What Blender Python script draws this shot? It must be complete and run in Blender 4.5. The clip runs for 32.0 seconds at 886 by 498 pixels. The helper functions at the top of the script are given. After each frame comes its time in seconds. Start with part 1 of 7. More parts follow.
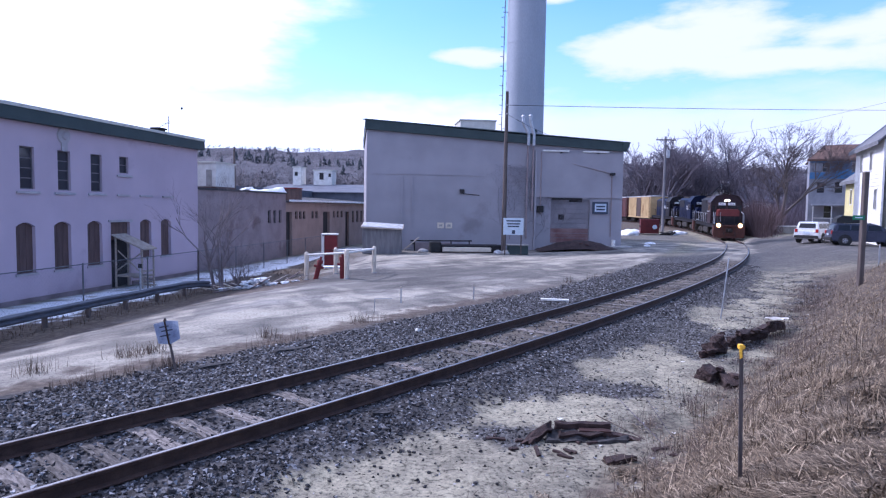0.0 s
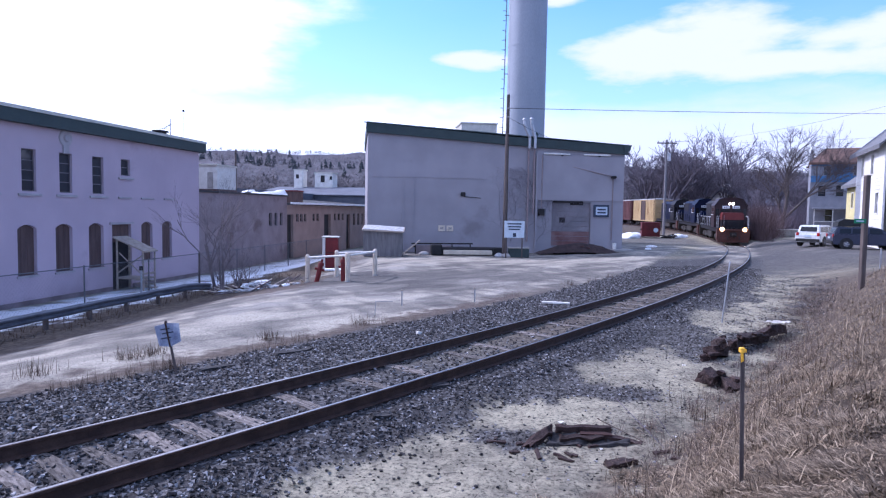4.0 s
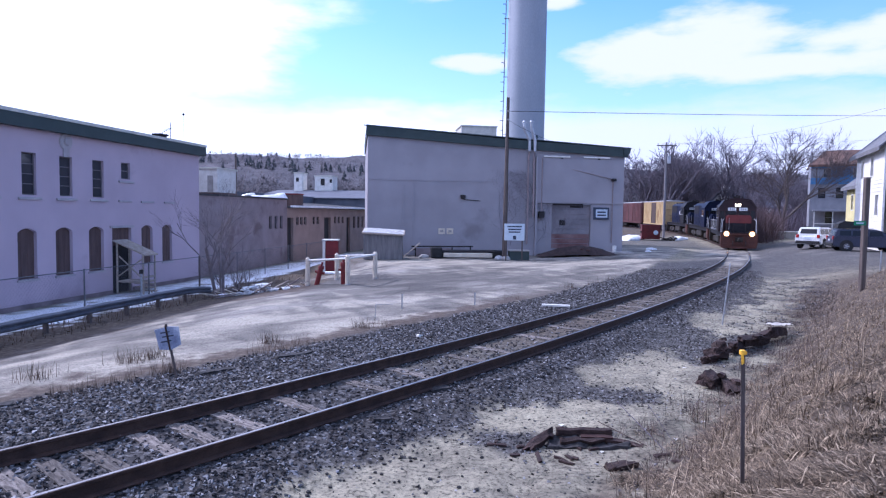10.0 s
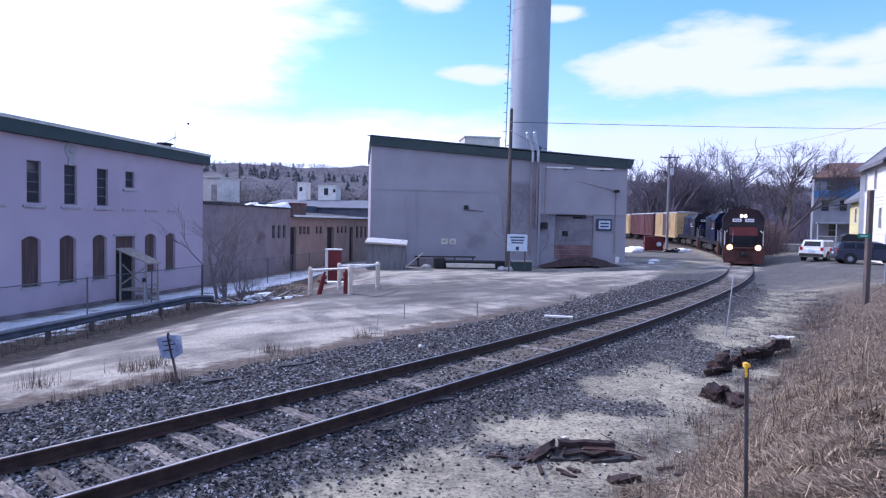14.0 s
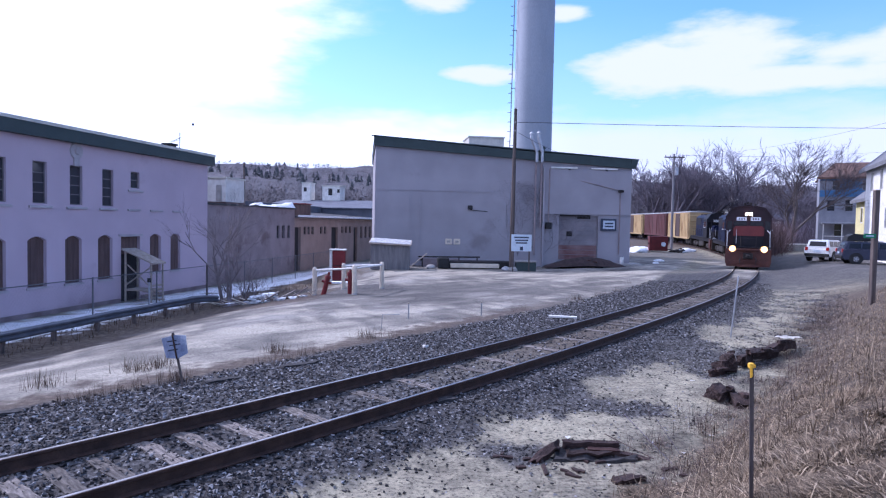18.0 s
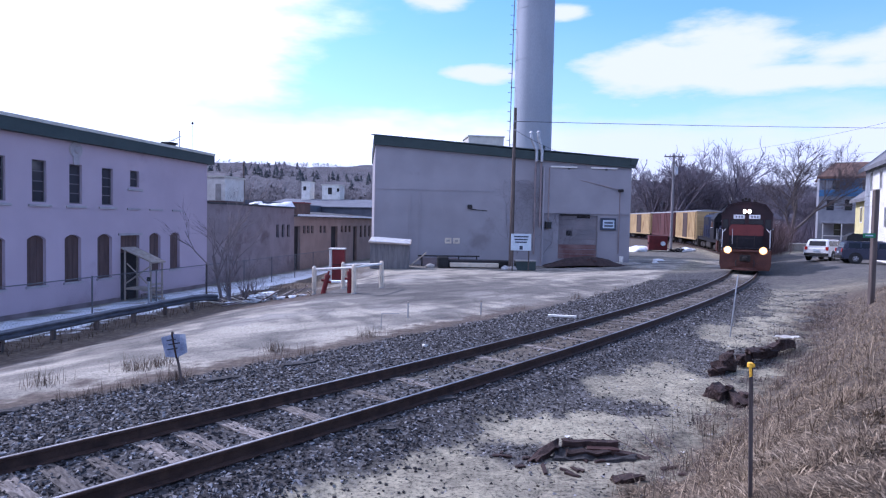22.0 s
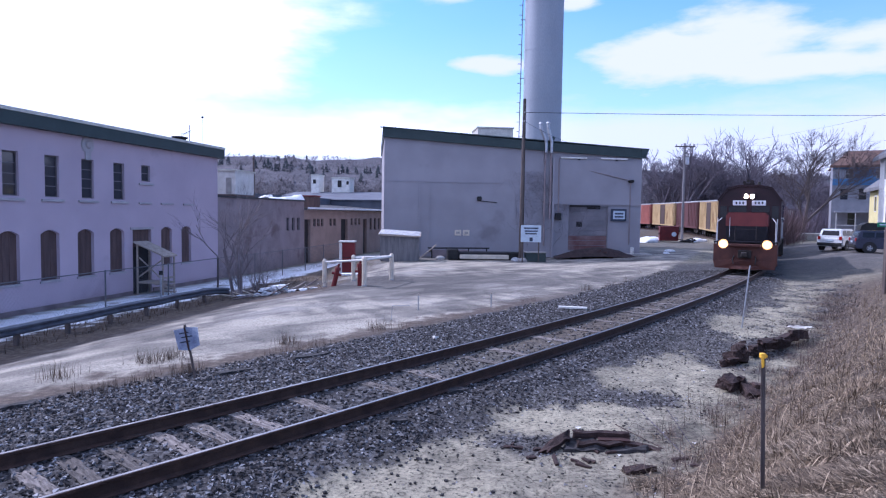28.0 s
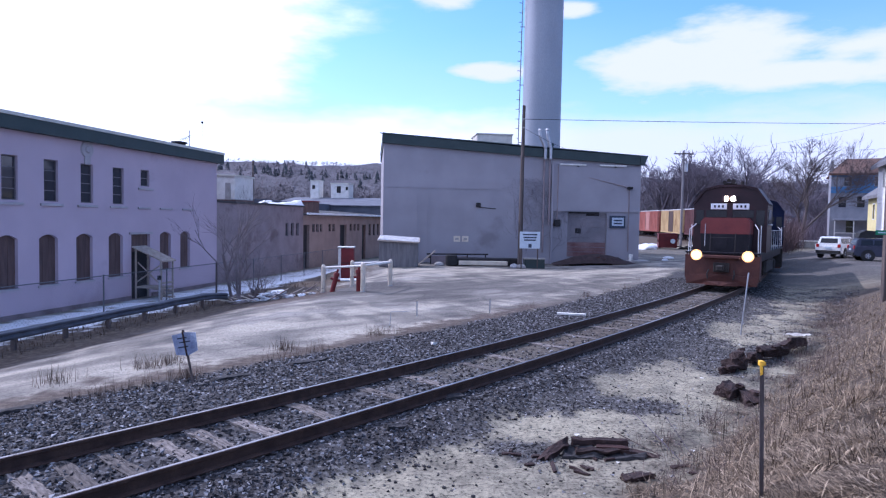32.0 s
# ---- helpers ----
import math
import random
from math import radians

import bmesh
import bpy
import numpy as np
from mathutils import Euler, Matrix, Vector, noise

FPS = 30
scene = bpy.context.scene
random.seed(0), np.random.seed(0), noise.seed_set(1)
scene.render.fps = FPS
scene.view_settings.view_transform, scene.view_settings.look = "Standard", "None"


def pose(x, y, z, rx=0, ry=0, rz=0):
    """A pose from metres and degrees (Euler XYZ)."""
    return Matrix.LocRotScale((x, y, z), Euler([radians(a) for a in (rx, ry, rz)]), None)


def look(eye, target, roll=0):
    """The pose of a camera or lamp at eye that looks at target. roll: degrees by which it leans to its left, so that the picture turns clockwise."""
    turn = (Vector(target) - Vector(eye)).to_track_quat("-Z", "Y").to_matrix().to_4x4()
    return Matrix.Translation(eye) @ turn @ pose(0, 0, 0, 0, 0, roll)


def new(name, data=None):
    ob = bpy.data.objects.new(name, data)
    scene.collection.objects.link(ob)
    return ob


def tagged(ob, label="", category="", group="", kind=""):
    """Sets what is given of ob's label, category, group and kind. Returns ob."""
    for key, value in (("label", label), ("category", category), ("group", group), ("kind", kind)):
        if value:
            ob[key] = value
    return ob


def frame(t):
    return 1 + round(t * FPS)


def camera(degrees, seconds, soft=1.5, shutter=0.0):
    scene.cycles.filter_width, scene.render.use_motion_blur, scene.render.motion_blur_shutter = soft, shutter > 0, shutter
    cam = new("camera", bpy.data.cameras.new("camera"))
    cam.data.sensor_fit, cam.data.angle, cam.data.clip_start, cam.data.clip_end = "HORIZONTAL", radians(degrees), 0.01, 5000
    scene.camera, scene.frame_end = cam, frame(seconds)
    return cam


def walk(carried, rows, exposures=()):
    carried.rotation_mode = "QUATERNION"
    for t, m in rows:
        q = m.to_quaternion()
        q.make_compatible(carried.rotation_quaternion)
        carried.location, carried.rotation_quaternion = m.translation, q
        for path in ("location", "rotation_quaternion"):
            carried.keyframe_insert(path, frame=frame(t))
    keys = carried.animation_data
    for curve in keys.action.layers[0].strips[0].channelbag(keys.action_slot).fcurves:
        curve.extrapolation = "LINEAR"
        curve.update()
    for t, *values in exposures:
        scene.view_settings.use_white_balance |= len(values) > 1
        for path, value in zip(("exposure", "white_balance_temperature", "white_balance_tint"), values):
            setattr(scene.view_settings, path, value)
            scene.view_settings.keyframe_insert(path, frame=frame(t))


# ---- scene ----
EYE = 2.72
cam = camera(69.5, 32.0, soft=1.2)
ROWS = [
    (0.0, 86.265, -0.852, -0.177),
    (0.5, 86.150, -0.744, -0.229),
    (1.0, 86.136, -0.605, -0.261),
    (1.5, 86.209, -0.745, -0.125),
    (2.0, 86.376, -0.993, -0.123),
    (2.5, 86.498, -0.950, -0.226),
    (3.0, 86.522, -1.100, -0.111),
    (3.5, 86.543, -1.026, -0.128),
    (5.5, 86.271, -0.744, 0.051),
    (6.0, 86.221, -1.110, -0.438),
    (6.5, 86.235, -1.087, -0.325),
    (7.0, 86.275, -0.712, -0.280),
    (7.5, 86.274, -0.889, -0.033),
    (8.0, 86.382, -1.013, -0.043),
    (8.5, 86.307, -1.028, 0.092),
    (9.0, 86.354, -0.886, 0.059),
    (9.5, 86.651, -0.931, -0.027),
    (10.0, 86.773, -0.829, -0.084),
    (10.5, 86.748, -0.809, -0.011),
    (11.0, 86.952, -0.937, -0.032),
    (11.5, 87.036, -1.001, 0.128),
    (12.0, 87.250, -1.002, 0.111),
    (12.5, 87.428, -1.025, 0.141),
    (13.0, 87.454, -0.982, 0.192),
    (13.5, 87.536, -1.042, 0.180),
    (14.0, 87.690, -1.173, 0.177),
    (14.5, 87.561, -1.216, 0.444),
    (16.5, 87.632, -1.037, 0.591),
    (17.0, 87.594, -1.140, 0.581),
    (17.5, 87.636, -1.166, 0.533),
    (18.0, 87.696, -1.139, 0.546),
    (18.5, 87.684, -1.158, 0.417),
    (19.0, 87.728, -1.211, 0.386),
    (19.5, 87.564, -1.163, 0.449),
    (20.0, 87.539, -1.062, 0.383),
    (20.5, 87.621, -1.107, 0.448),
    (21.0, 87.703, -1.209, 0.386),
    (21.5, 87.742, -1.177, 0.408),
    (22.0, 87.623, -1.198, 0.513),
    (22.5, 87.568, -1.171, 0.574),
    (23.0, 87.517, -1.076, 0.651),
    (23.5, 87.314, -0.999, 0.679),
    (24.0, 87.201, -1.055, 0.795),
    (24.5, 86.988, -0.874, 0.951),
    (25.0, 87.005, -0.597, 1.016),
    (25.5, 86.946, -0.650, 1.085),
    (27.5, 86.914, -0.689, 1.422),
    (28.0, 86.899, -0.796, 1.377),
    (28.5, 87.018, -0.914, 1.205),
    (29.0, 87.139, -0.868, 1.307),
    (29.5, 87.213, -0.950, 1.350),
    (30.0, 87.224, -1.019, 1.472),
    (30.5, 87.122, -0.981, 1.585),
    (31.0, 87.262, -0.878, 1.490),
    (31.5, 87.400, -0.880, 1.439),
    (32.0, 87.441, -1.038, 1.290),
]

walk(cam, [(t, pose(0, 0, EYE, rx, ry, rz)) for t, rx, ry, rz in ROWS],
     exposures=[(0.0, -0.06, 4780, 29), (14.0, -0.10, 4780, 29), (32.0, -0.16, 4780, 29)])

# ---------- light ----------
SUN_TO = Vector((-0.90, 0.44, 0.0)).normalized()
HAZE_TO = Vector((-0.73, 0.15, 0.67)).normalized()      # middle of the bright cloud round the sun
SUN_UP = radians(42)
sun_dir = Vector((SUN_TO.x * math.cos(SUN_UP), SUN_TO.y * math.cos(SUN_UP), math.sin(SUN_UP)))


def make_world():
    w = bpy.data.worlds.new("world")
    scene.world = w
    w.use_nodes = True
    nt = w.node_tree
    nt.nodes.clear()
    N, L = nt.nodes.new, nt.links.new
    out, bg = N("ShaderNodeOutputWorld"), N("ShaderNodeBackground")
    sky = N("ShaderNodeTexSky")
    sky.sky_type, sky.sun_disc = "NISHITA", False
    sky.sun_elevation, sky.sun_rotation = SUN_UP, math.atan2(SUN_TO.x, SUN_TO.y)
    sky.air_density, sky.dust_density, sky.ozone_density = 1.0, 0.6, 1.5
    tc = N("ShaderNodeTexCoord")
    sep = N("ShaderNodeSeparateXYZ")
    L(tc.outputs["Generated"], sep.inputs[0])

    def op(kind, a, b=None, c=None):
        m = N("ShaderNodeMath"); m.operation = kind
        for i, v in enumerate((a, b, c)):
            if v is None:
                continue
            if isinstance(v, (int, float)):
                m.inputs[i].default_value = v
            else:
                L(v, m.inputs[i])
        return m.outputs[0]

    def span(v, a, b, c=0.0, d=1.0):
        m = N("ShaderNodeMapRange"); m.interpolation_type = "SMOOTHSTEP"
        for i, k in enumerate((a, b, c, d)):
            m.inputs[i + 1].default_value = k
        L(v, m.inputs[0])
        return m.outputs[0]
    az, el = op("ARCTAN2", sep.outputs["X"], sep.outputs["Y"]), op("ARCSINE", sep.outputs["Z"])
    flat = N("ShaderNodeCombineXYZ")
    L(op("MULTIPLY", az, 2.2), flat.inputs[0]); L(op("MULTIPLY", el, 6.5), flat.inputs[1])
    nz = N("ShaderNodeTexNoise")
    nz.inputs["Scale"].default_value, nz.inputs["Detail"].default_value = 2.1, 8
    nz.inputs["Roughness"].default_value = 0.56
    L(flat.outputs[0], nz.inputs["Vector"])
    puff = op("MULTIPLY", op("SUBTRACT", nz.outputs[0], 0.5), 2.6)

    def bank(a0, e0, wa, we):
        """A cloud bank round an azimuth and a height, fading at its rim."""
        u, v = op("MULTIPLY", op("SUBTRACT", az, a0), 1 / wa), op("MULTIPLY", op("SUBTRACT", el, e0), 1 / we)
        r = op("SQRT", op("ADD", op("MULTIPLY", u, u), op("MULTIPLY", v, v)))
        return op("SUBTRACT", 1.0, r)
    dens = bank(0.34, 0.228, 0.22, 0.047)
    for args in ((0.45, 0.248, 0.2, 0.052), (0.56, 0.235, 0.18, 0.046), (0.5, 0.205, 0.22, 0.04), (0.045, 0.228, 0.085, 0.017), (-0.38, 0.30, 0.09, 0.05), (-0.025, 0.327, 0.06, 0.026), (0.16, 0.31, 0.05, 0.016), (1.6, 0.4, 0.5, 0.2), (2.6, 0.5, 0.6, 0.25), (-2.4, 0.6, 0.7, 0.3), (0.3, 0.9, 0.6, 0.2)):
        dens = op("MAXIMUM", dens, bank(*args))
    dens = span(op("ADD", dens, puff), 0.0, 0.62)
    low = op("MULTIPLY", span(op("ADD", el, op("MULTIPLY", puff, 0.045)), 0.20, 0.12), 0.93)
    veil = op("MULTIPLY", span(op("ADD", el, op("MULTIPLY", puff, 0.03)), 0.34, 0.12), 0.25)
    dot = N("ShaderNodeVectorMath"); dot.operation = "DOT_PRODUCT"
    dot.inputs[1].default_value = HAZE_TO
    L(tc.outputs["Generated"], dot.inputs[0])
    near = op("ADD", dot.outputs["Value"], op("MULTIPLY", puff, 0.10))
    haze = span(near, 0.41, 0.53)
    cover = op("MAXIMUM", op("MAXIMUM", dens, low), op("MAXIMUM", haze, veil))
    cloud = N("ShaderNodeMix"); cloud.data_type = "RGBA"
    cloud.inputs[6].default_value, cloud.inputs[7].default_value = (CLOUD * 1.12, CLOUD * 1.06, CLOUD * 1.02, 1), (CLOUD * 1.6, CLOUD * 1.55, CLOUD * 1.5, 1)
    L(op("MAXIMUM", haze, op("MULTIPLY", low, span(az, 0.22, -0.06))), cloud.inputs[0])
    blue = N("ShaderNodeMix"); blue.data_type = "RGBA"; blue.blend_type = "MULTIPLY"
    blue.inputs[0].default_value = 1.0
    blue.inputs[7].default_value = (SKYGAIN * 0.90, SKYGAIN * 1.06, SKYGAIN * 0.98, 1)
    L(sky.outputs[0], blue.inputs[6])
    mix = N("ShaderNodeMix"); mix.data_type = "RGBA"
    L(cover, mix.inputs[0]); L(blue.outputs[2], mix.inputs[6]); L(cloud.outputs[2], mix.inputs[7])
    bg.inputs["Strength"].default_value = 0.115
    L(mix.outputs[2], bg.inputs["Color"]); L(bg.outputs[0], out.inputs[0])


CLOUD, SKYGAIN = 8.6, 1.9
make_world()
sun = new("sun", bpy.data.lights.new("sun", "SUN"))
sun.data.energy, sun.data.angle, sun.data.color = 4.8, radians(0.6), (1.0, 0.86, 0.67)
sun.matrix_world = look(sun_dir * 100, (0, 0, 0))

# ---------- materials ----------


def surf(name, c1, c2, scale=3.0, rough=0.8, bump=0.3, fine=40.0, metal=0.0, vary=0.0, c3=None, spots=0.0, stretch=(1, 1, 1), rvar=0.1, spec=0.4, grain=0.22):
    """Two tones in large patches, fine grain in colour and relief, optional stains of a third tone, optional change from piece to piece."""
    m = bpy.data.materials.new(name)
    m.use_nodes = True
    nt = m.node_tree
    N, L = nt.nodes.new, nt.links.new
    b = nt.nodes["Principled BSDF"]
    tc = N("ShaderNodeTexCoord")
    mp = N("ShaderNodeMapping"); mp.inputs["Scale"].default_value = stretch
    L(tc.outputs["Object"], mp.inputs[0])
    a = N("ShaderNodeTexNoise"); a.inputs["Scale"].default_value, a.inputs["Detail"].default_value = scale, 6
    g = N("ShaderNodeTexNoise"); g.inputs["Scale"].default_value, g.inputs["Detail"].default_value = fine, 4
    L(mp.outputs[0], a.inputs["Vector"]); L(mp.outputs[0], g.inputs["Vector"])
    ra = N("ShaderNodeMapRange"); ra.inputs[1].default_value, ra.inputs[2].default_value = 0.36, 0.64
    L(a.outputs[0], ra.inputs[0])
    mx = N("ShaderNodeMix"); mx.data_type = "RGBA"
    mx.inputs[6].default_value, mx.inputs[7].default_value = (*c1, 1), (*c2, 1)
    L(ra.outputs[0], mx.inputs[0])
    col = mx.outputs[2]
    gr = N("ShaderNodeMapRange"); gr.inputs[1].default_value, gr.inputs[2].default_value = 0.3, 0.7
    gr.inputs[3].default_value, gr.inputs[4].default_value = 1 - grain, 1 + grain
    L(g.outputs[0], gr.inputs[0])
    hs = N("ShaderNodeHueSaturation")
    L(col, hs.inputs["Color"]); L(gr.outputs[0], hs.inputs["Value"])
    col = hs.outputs[0]
    if c3:
        s = N("ShaderNodeTexNoise"); s.inputs["Scale"].default_value, s.inputs["Detail"].default_value = scale * 0.45, 8
        s.inputs["Roughness"].default_value = 0.65
        L(mp.outputs[0], s.inputs["Vector"])
        rs = N("ShaderNodeMapRange"); rs.inputs[1].default_value, rs.inputs[2].default_value = 0.62 - spots, 0.72 - spots
        L(s.outputs[0], rs.inputs[0])
        m3 = N("ShaderNodeMix"); m3.data_type = "RGBA"; m3.inputs[7].default_value = (*c3, 1)
        L(rs.outputs[0], m3.inputs[0]); L(col, m3.inputs[6])
        col = m3.outputs[2]
    if vary:
        oi = N("ShaderNodeObjectInfo")
        rv = N("ShaderNodeMapRange"); rv.inputs[3].default_value, rv.inputs[4].default_value = 1 - vary, 1 + vary
        L(oi.outputs["Random"], rv.inputs[0])
        h2 = N("ShaderNodeHueSaturation")
        L(col, h2.inputs["Color"]); L(rv.outputs[0], h2.inputs["Value"])
        col = h2.outputs[0]
    L(col, b.inputs["Base Color"])
    rr = N("ShaderNodeMapRange"); rr.inputs[3].default_value, rr.inputs[4].default_value = max(rough - rvar, 0.02), min(rough + rvar, 1)
    L(a.outputs[0], rr.inputs[0]); L(rr.outputs[0], b.inputs["Roughness"])
    b.inputs["Metallic"].default_value = metal
    b.inputs["Specular IOR Level"].default_value = spec
    if bump:
        bp = N("ShaderNodeBump"); bp.inputs["Strength"].default_value, bp.inputs["Distance"].default_value = bump, 0.02
        L(g.outputs[0], bp.inputs["Height"]); L(bp.outputs[0], b.inputs["Normal"])
    return m


def glow(name, colour, strength):
    m = bpy.data.materials.new(name)
    m.use_nodes = True
    b = m.node_tree.nodes["Principled BSDF"]
    b.inputs["Base Color"].default_value = (*colour, 1)
    b.inputs["Emission Color"].default_value = (*colour, 1)
    b.inputs["Emission Strength"].default_value = strength
    return m


def glass(name, tint):
    m = bpy.data.materials.new(name)
    m.use_nodes = True
    b = m.node_tree.nodes["Principled BSDF"]
    b.inputs["Base Color"].default_value = (*tint, 1)
    b.inputs["Roughness"].default_value, b.inputs["Specular IOR Level"].default_value = 0.06, 0.8
    return m


# ---------- mesh tools ----------


def mesh_of(name, bm, mat, smooth=False):
    me = bpy.data.meshes.new(name)
    bm.normal_update()
    bm.to_mesh(me)
    bm.free()
    for m in (mat if isinstance(mat, (list, tuple)) else [mat]):
        me.materials.append(m)
    if smooth:
        for p in me.polygons:
            p.use_smooth = True
    return me


def part(name, bm, mat, parent=None, label="", smooth=False):
    """One mesh object, under a thing or a part when one is given."""
    ob = new(name, mesh_of(name, bm, mat, smooth))
    if parent is not None:
        ob.parent = parent
    if label:
        ob["label"] = label
    return ob


def shared(name, me, m, parent=None):
    ob = new(name, me)
    ob.matrix_basis = m
    if parent is not None:
        ob.parent = parent
    return ob


def thing(name, m=None, **tags):
    ob = new(name)
    ob.empty_display_size = 0.2
    if m is not None:
        ob.matrix_basis = m
    return tagged(ob, **tags)


def box(bm, x0, y0, z0, x1, y1, z1, bevel=0.0, m=None):
    vs = [bm.verts.new((x, y, z)) for z in (z0, z1) for x, y in ((x0, y0), (x1, y0), (x1, y1), (x0, y1))]
    fs = [bm.faces.new([vs[i] for i in q]) for q in ((3, 2, 1, 0), (4, 5, 6, 7), (0, 1, 5, 4), (1, 2, 6, 5), (2, 3, 7, 6), (3, 0, 4, 7))]
    if bevel:
        es = list({e for f in fs for e in f.edges})
        r = bmesh.ops.bevel(bm, geom=es, offset=bevel, segments=1, affect="EDGES")
        vs = list({v for f in r["faces"] for v in f.verts} | {v for v in vs if v.is_valid})
    if m is not None:
        for v in vs:
            v.co = m @ v.co
    return bm


def bx(x0, y0, z0, x1, y1, z1, bevel=0.0, m=None):
    return box(bmesh.new(), x0, y0, z0, x1, y1, z1, bevel, m)


def tube(bm, p0, p1, r0, r1=None, n=8, caps=True):
    p0, p1 = Vector(p0), Vector(p1)
    r1 = r0 if r1 is None else r1
    q = (p1 - p0).to_track_quat("Z", "Y")
    rings = []
    for p, r in ((p0, r0), (p1, r1)):
        rings.append([bm.verts.new(p + q @ Vector((r * math.cos(2 * math.pi * i / n), r * math.sin(2 * math.pi * i / n), 0))) for i in range(n)])
    for i in range(n):
        f = bm.faces.new((rings[0][i], rings[0][(i + 1) % n], rings[1][(i + 1) % n], rings[1][i]))
        f.smooth = True
    if caps:
        for ring, rev in ((rings[0], True), (rings[1], False)):
            c = [bm.verts.new(v.co) for v in ring]
            bm.faces.new(c[::-1] if rev else c)
    return bm


def tb(p0, p1, r0, r1=None, n=8):
    return tube(bmesh.new(), p0, p1, r0, r1, n)


def poly(bm, pts, depth):
    """A flat outline, drawn out by the vector depth."""
    d = Vector(depth)
    a = [bm.verts.new(p) for p in pts]
    b = [bm.verts.new(Vector(p) + d) for p in pts]
    n = len(pts)
    bm.faces.new(a[::-1]); bm.faces.new(b)
    for i in range(n):
        bm.faces.new((a[i], a[(i + 1) % n], b[(i + 1) % n], b[i]))
    bmesh.ops.recalc_face_normals(bm, faces=bm.faces[:])
    return bm


def along(x0, y0, x1, y1, z=0):
    """A frame whose X runs along a wall from one plan point to the other and whose -Y is the side to the right of that way."""
    a = math.atan2(y1 - y0, x1 - x0)
    return Matrix.Translation((x0, y0, z)) @ Matrix.Rotation(a, 4, "Z")

# ---------- the lie of the land ----------
KY = [-22.0, -8.0, 2.0, 8.0, 15.0, 25.3, 37.0, 48.7, 62.0, 79.0, 92.0, 105.0, 120.0, 137.0, 165.0, 300.0]
KX = [-29.6, -16.9, -8.13, -3.08, 2.42, 9.7, 16.8, 22.7, 28.3, 33.0, 35.55, 37.25, 38.2, 38.3, 37.6, 30.0]
KZ = [0.0, 0.0, 0.0, 0.0, 0.0, 0.0, -0.05, -0.12, -0.14, 0.08, 0.25, 0.36, 0.44, 0.5, 0.5, 0.5]


def spline(xs, ys):
    """Natural cubic through the knots; returns a function of a number or an array."""
    xs, ys = np.array(xs, float), np.array(ys, float)
    n, h = len(xs), np.diff(xs)
    A, r = np.eye(n), np.zeros(n)
    for i in range(1, n - 1):
        A[i, i - 1:i + 2] = h[i - 1], 2 * (h[i - 1] + h[i]), h[i]
        r[i] = 6 * ((ys[i + 1] - ys[i]) / h[i] - (ys[i] - ys[i - 1]) / h[i - 1])
    s = np.linalg.solve(A, r)

    def f(x):
        x = np.asarray(x, float)
        i = np.clip(np.searchsorted(xs, x) - 1, 0, n - 2)
        a, b = xs[i + 1] - x, x - xs[i]
        return (s[i] * a ** 3 + s[i + 1] * b ** 3) / (6 * h[i]) + (ys[i] / h[i] - s[i] * h[i] / 6) * a + (ys[i + 1] / h[i] - s[i + 1] * h[i] / 6) * b
    return f


track_x = spline(KY, KX)
TY = np.linspace(-22, 300, 3221)
TX = track_x(TY)
TZ = spline(KY, KZ)(TY)
TS = np.concatenate([[0], np.cumsum(np.hypot(np.diff(TX), np.diff(TY)))])


def on_track(s):
    """Plan place and heading (towards growing y) at the length s along the line."""
    y = np.interp(s, TS, TY)
    x = np.interp(s, TS, TX)
    x2, y2 = np.interp(s + 0.5, TS, TX), np.interp(s + 0.5, TS, TY)
    x1, y1 = np.interp(s - 0.5, TS, TX), np.interp(s - 0.5, TS, TY)
    return float(x), float(y), math.atan2(y2 - y1, x2 - x1)


def track_z(s):
    return float(np.interp(s, TS, TZ))


def s_at(y):
    return float(np.interp(y, TY, TS))


def across(X, Y):
    """Distance from the track's middle, positive on the grass bank's side."""
    yy = np.clip(Y, -22, 300)
    c = (X - np.interp(yy, TY, TX))
    for _ in range(4):
        sl = (np.interp(yy + 0.5, TY, TX) - np.interp(yy - 0.5, TY, TX))
        px = np.interp(yy, TY, TX)
        t = ((X - px) * sl + (Y - yy)) / (1 + sl * sl)
        yy = np.clip(yy + t * 0.8, -22, 300)
    sl = (np.interp(yy + 0.5, TY, TX) - np.interp(yy - 0.5, TY, TX))
    return ((X - np.interp(yy, TY, TX)) - sl * (Y - yy)) / np.sqrt(1 + sl * sl)


def ss(a, b, x):
    t = np.clip((x - a) / (b - a), 0, 1)
    return t * t * (3 - 2 * t)


def lumps(X, Y, w, seed):
    """Smooth unevenness of about unit height, with swells about w metres long."""
    rng = np.random.RandomState(seed)
    z = np.zeros_like(X)
    for k in range(7):
        a, p, q = rng.uniform(0, 6.28), rng.uniform(0, 6.28), rng.uniform(0.6, 1.7)
        z += np.sin((X * math.cos(a) + Y * math.sin(a)) * 6.28 / w * q + p + 0.8 * np.sin((X * math.sin(a) - Y * math.cos(a)) * 4.1 / w * q + p * 2))
    return z / 3.5


def rail_u(X, Y):
    """Distance from the guard rail's line, positive towards the track."""
    return X - (-12.74 + 0.185 * (Y - 18.76))


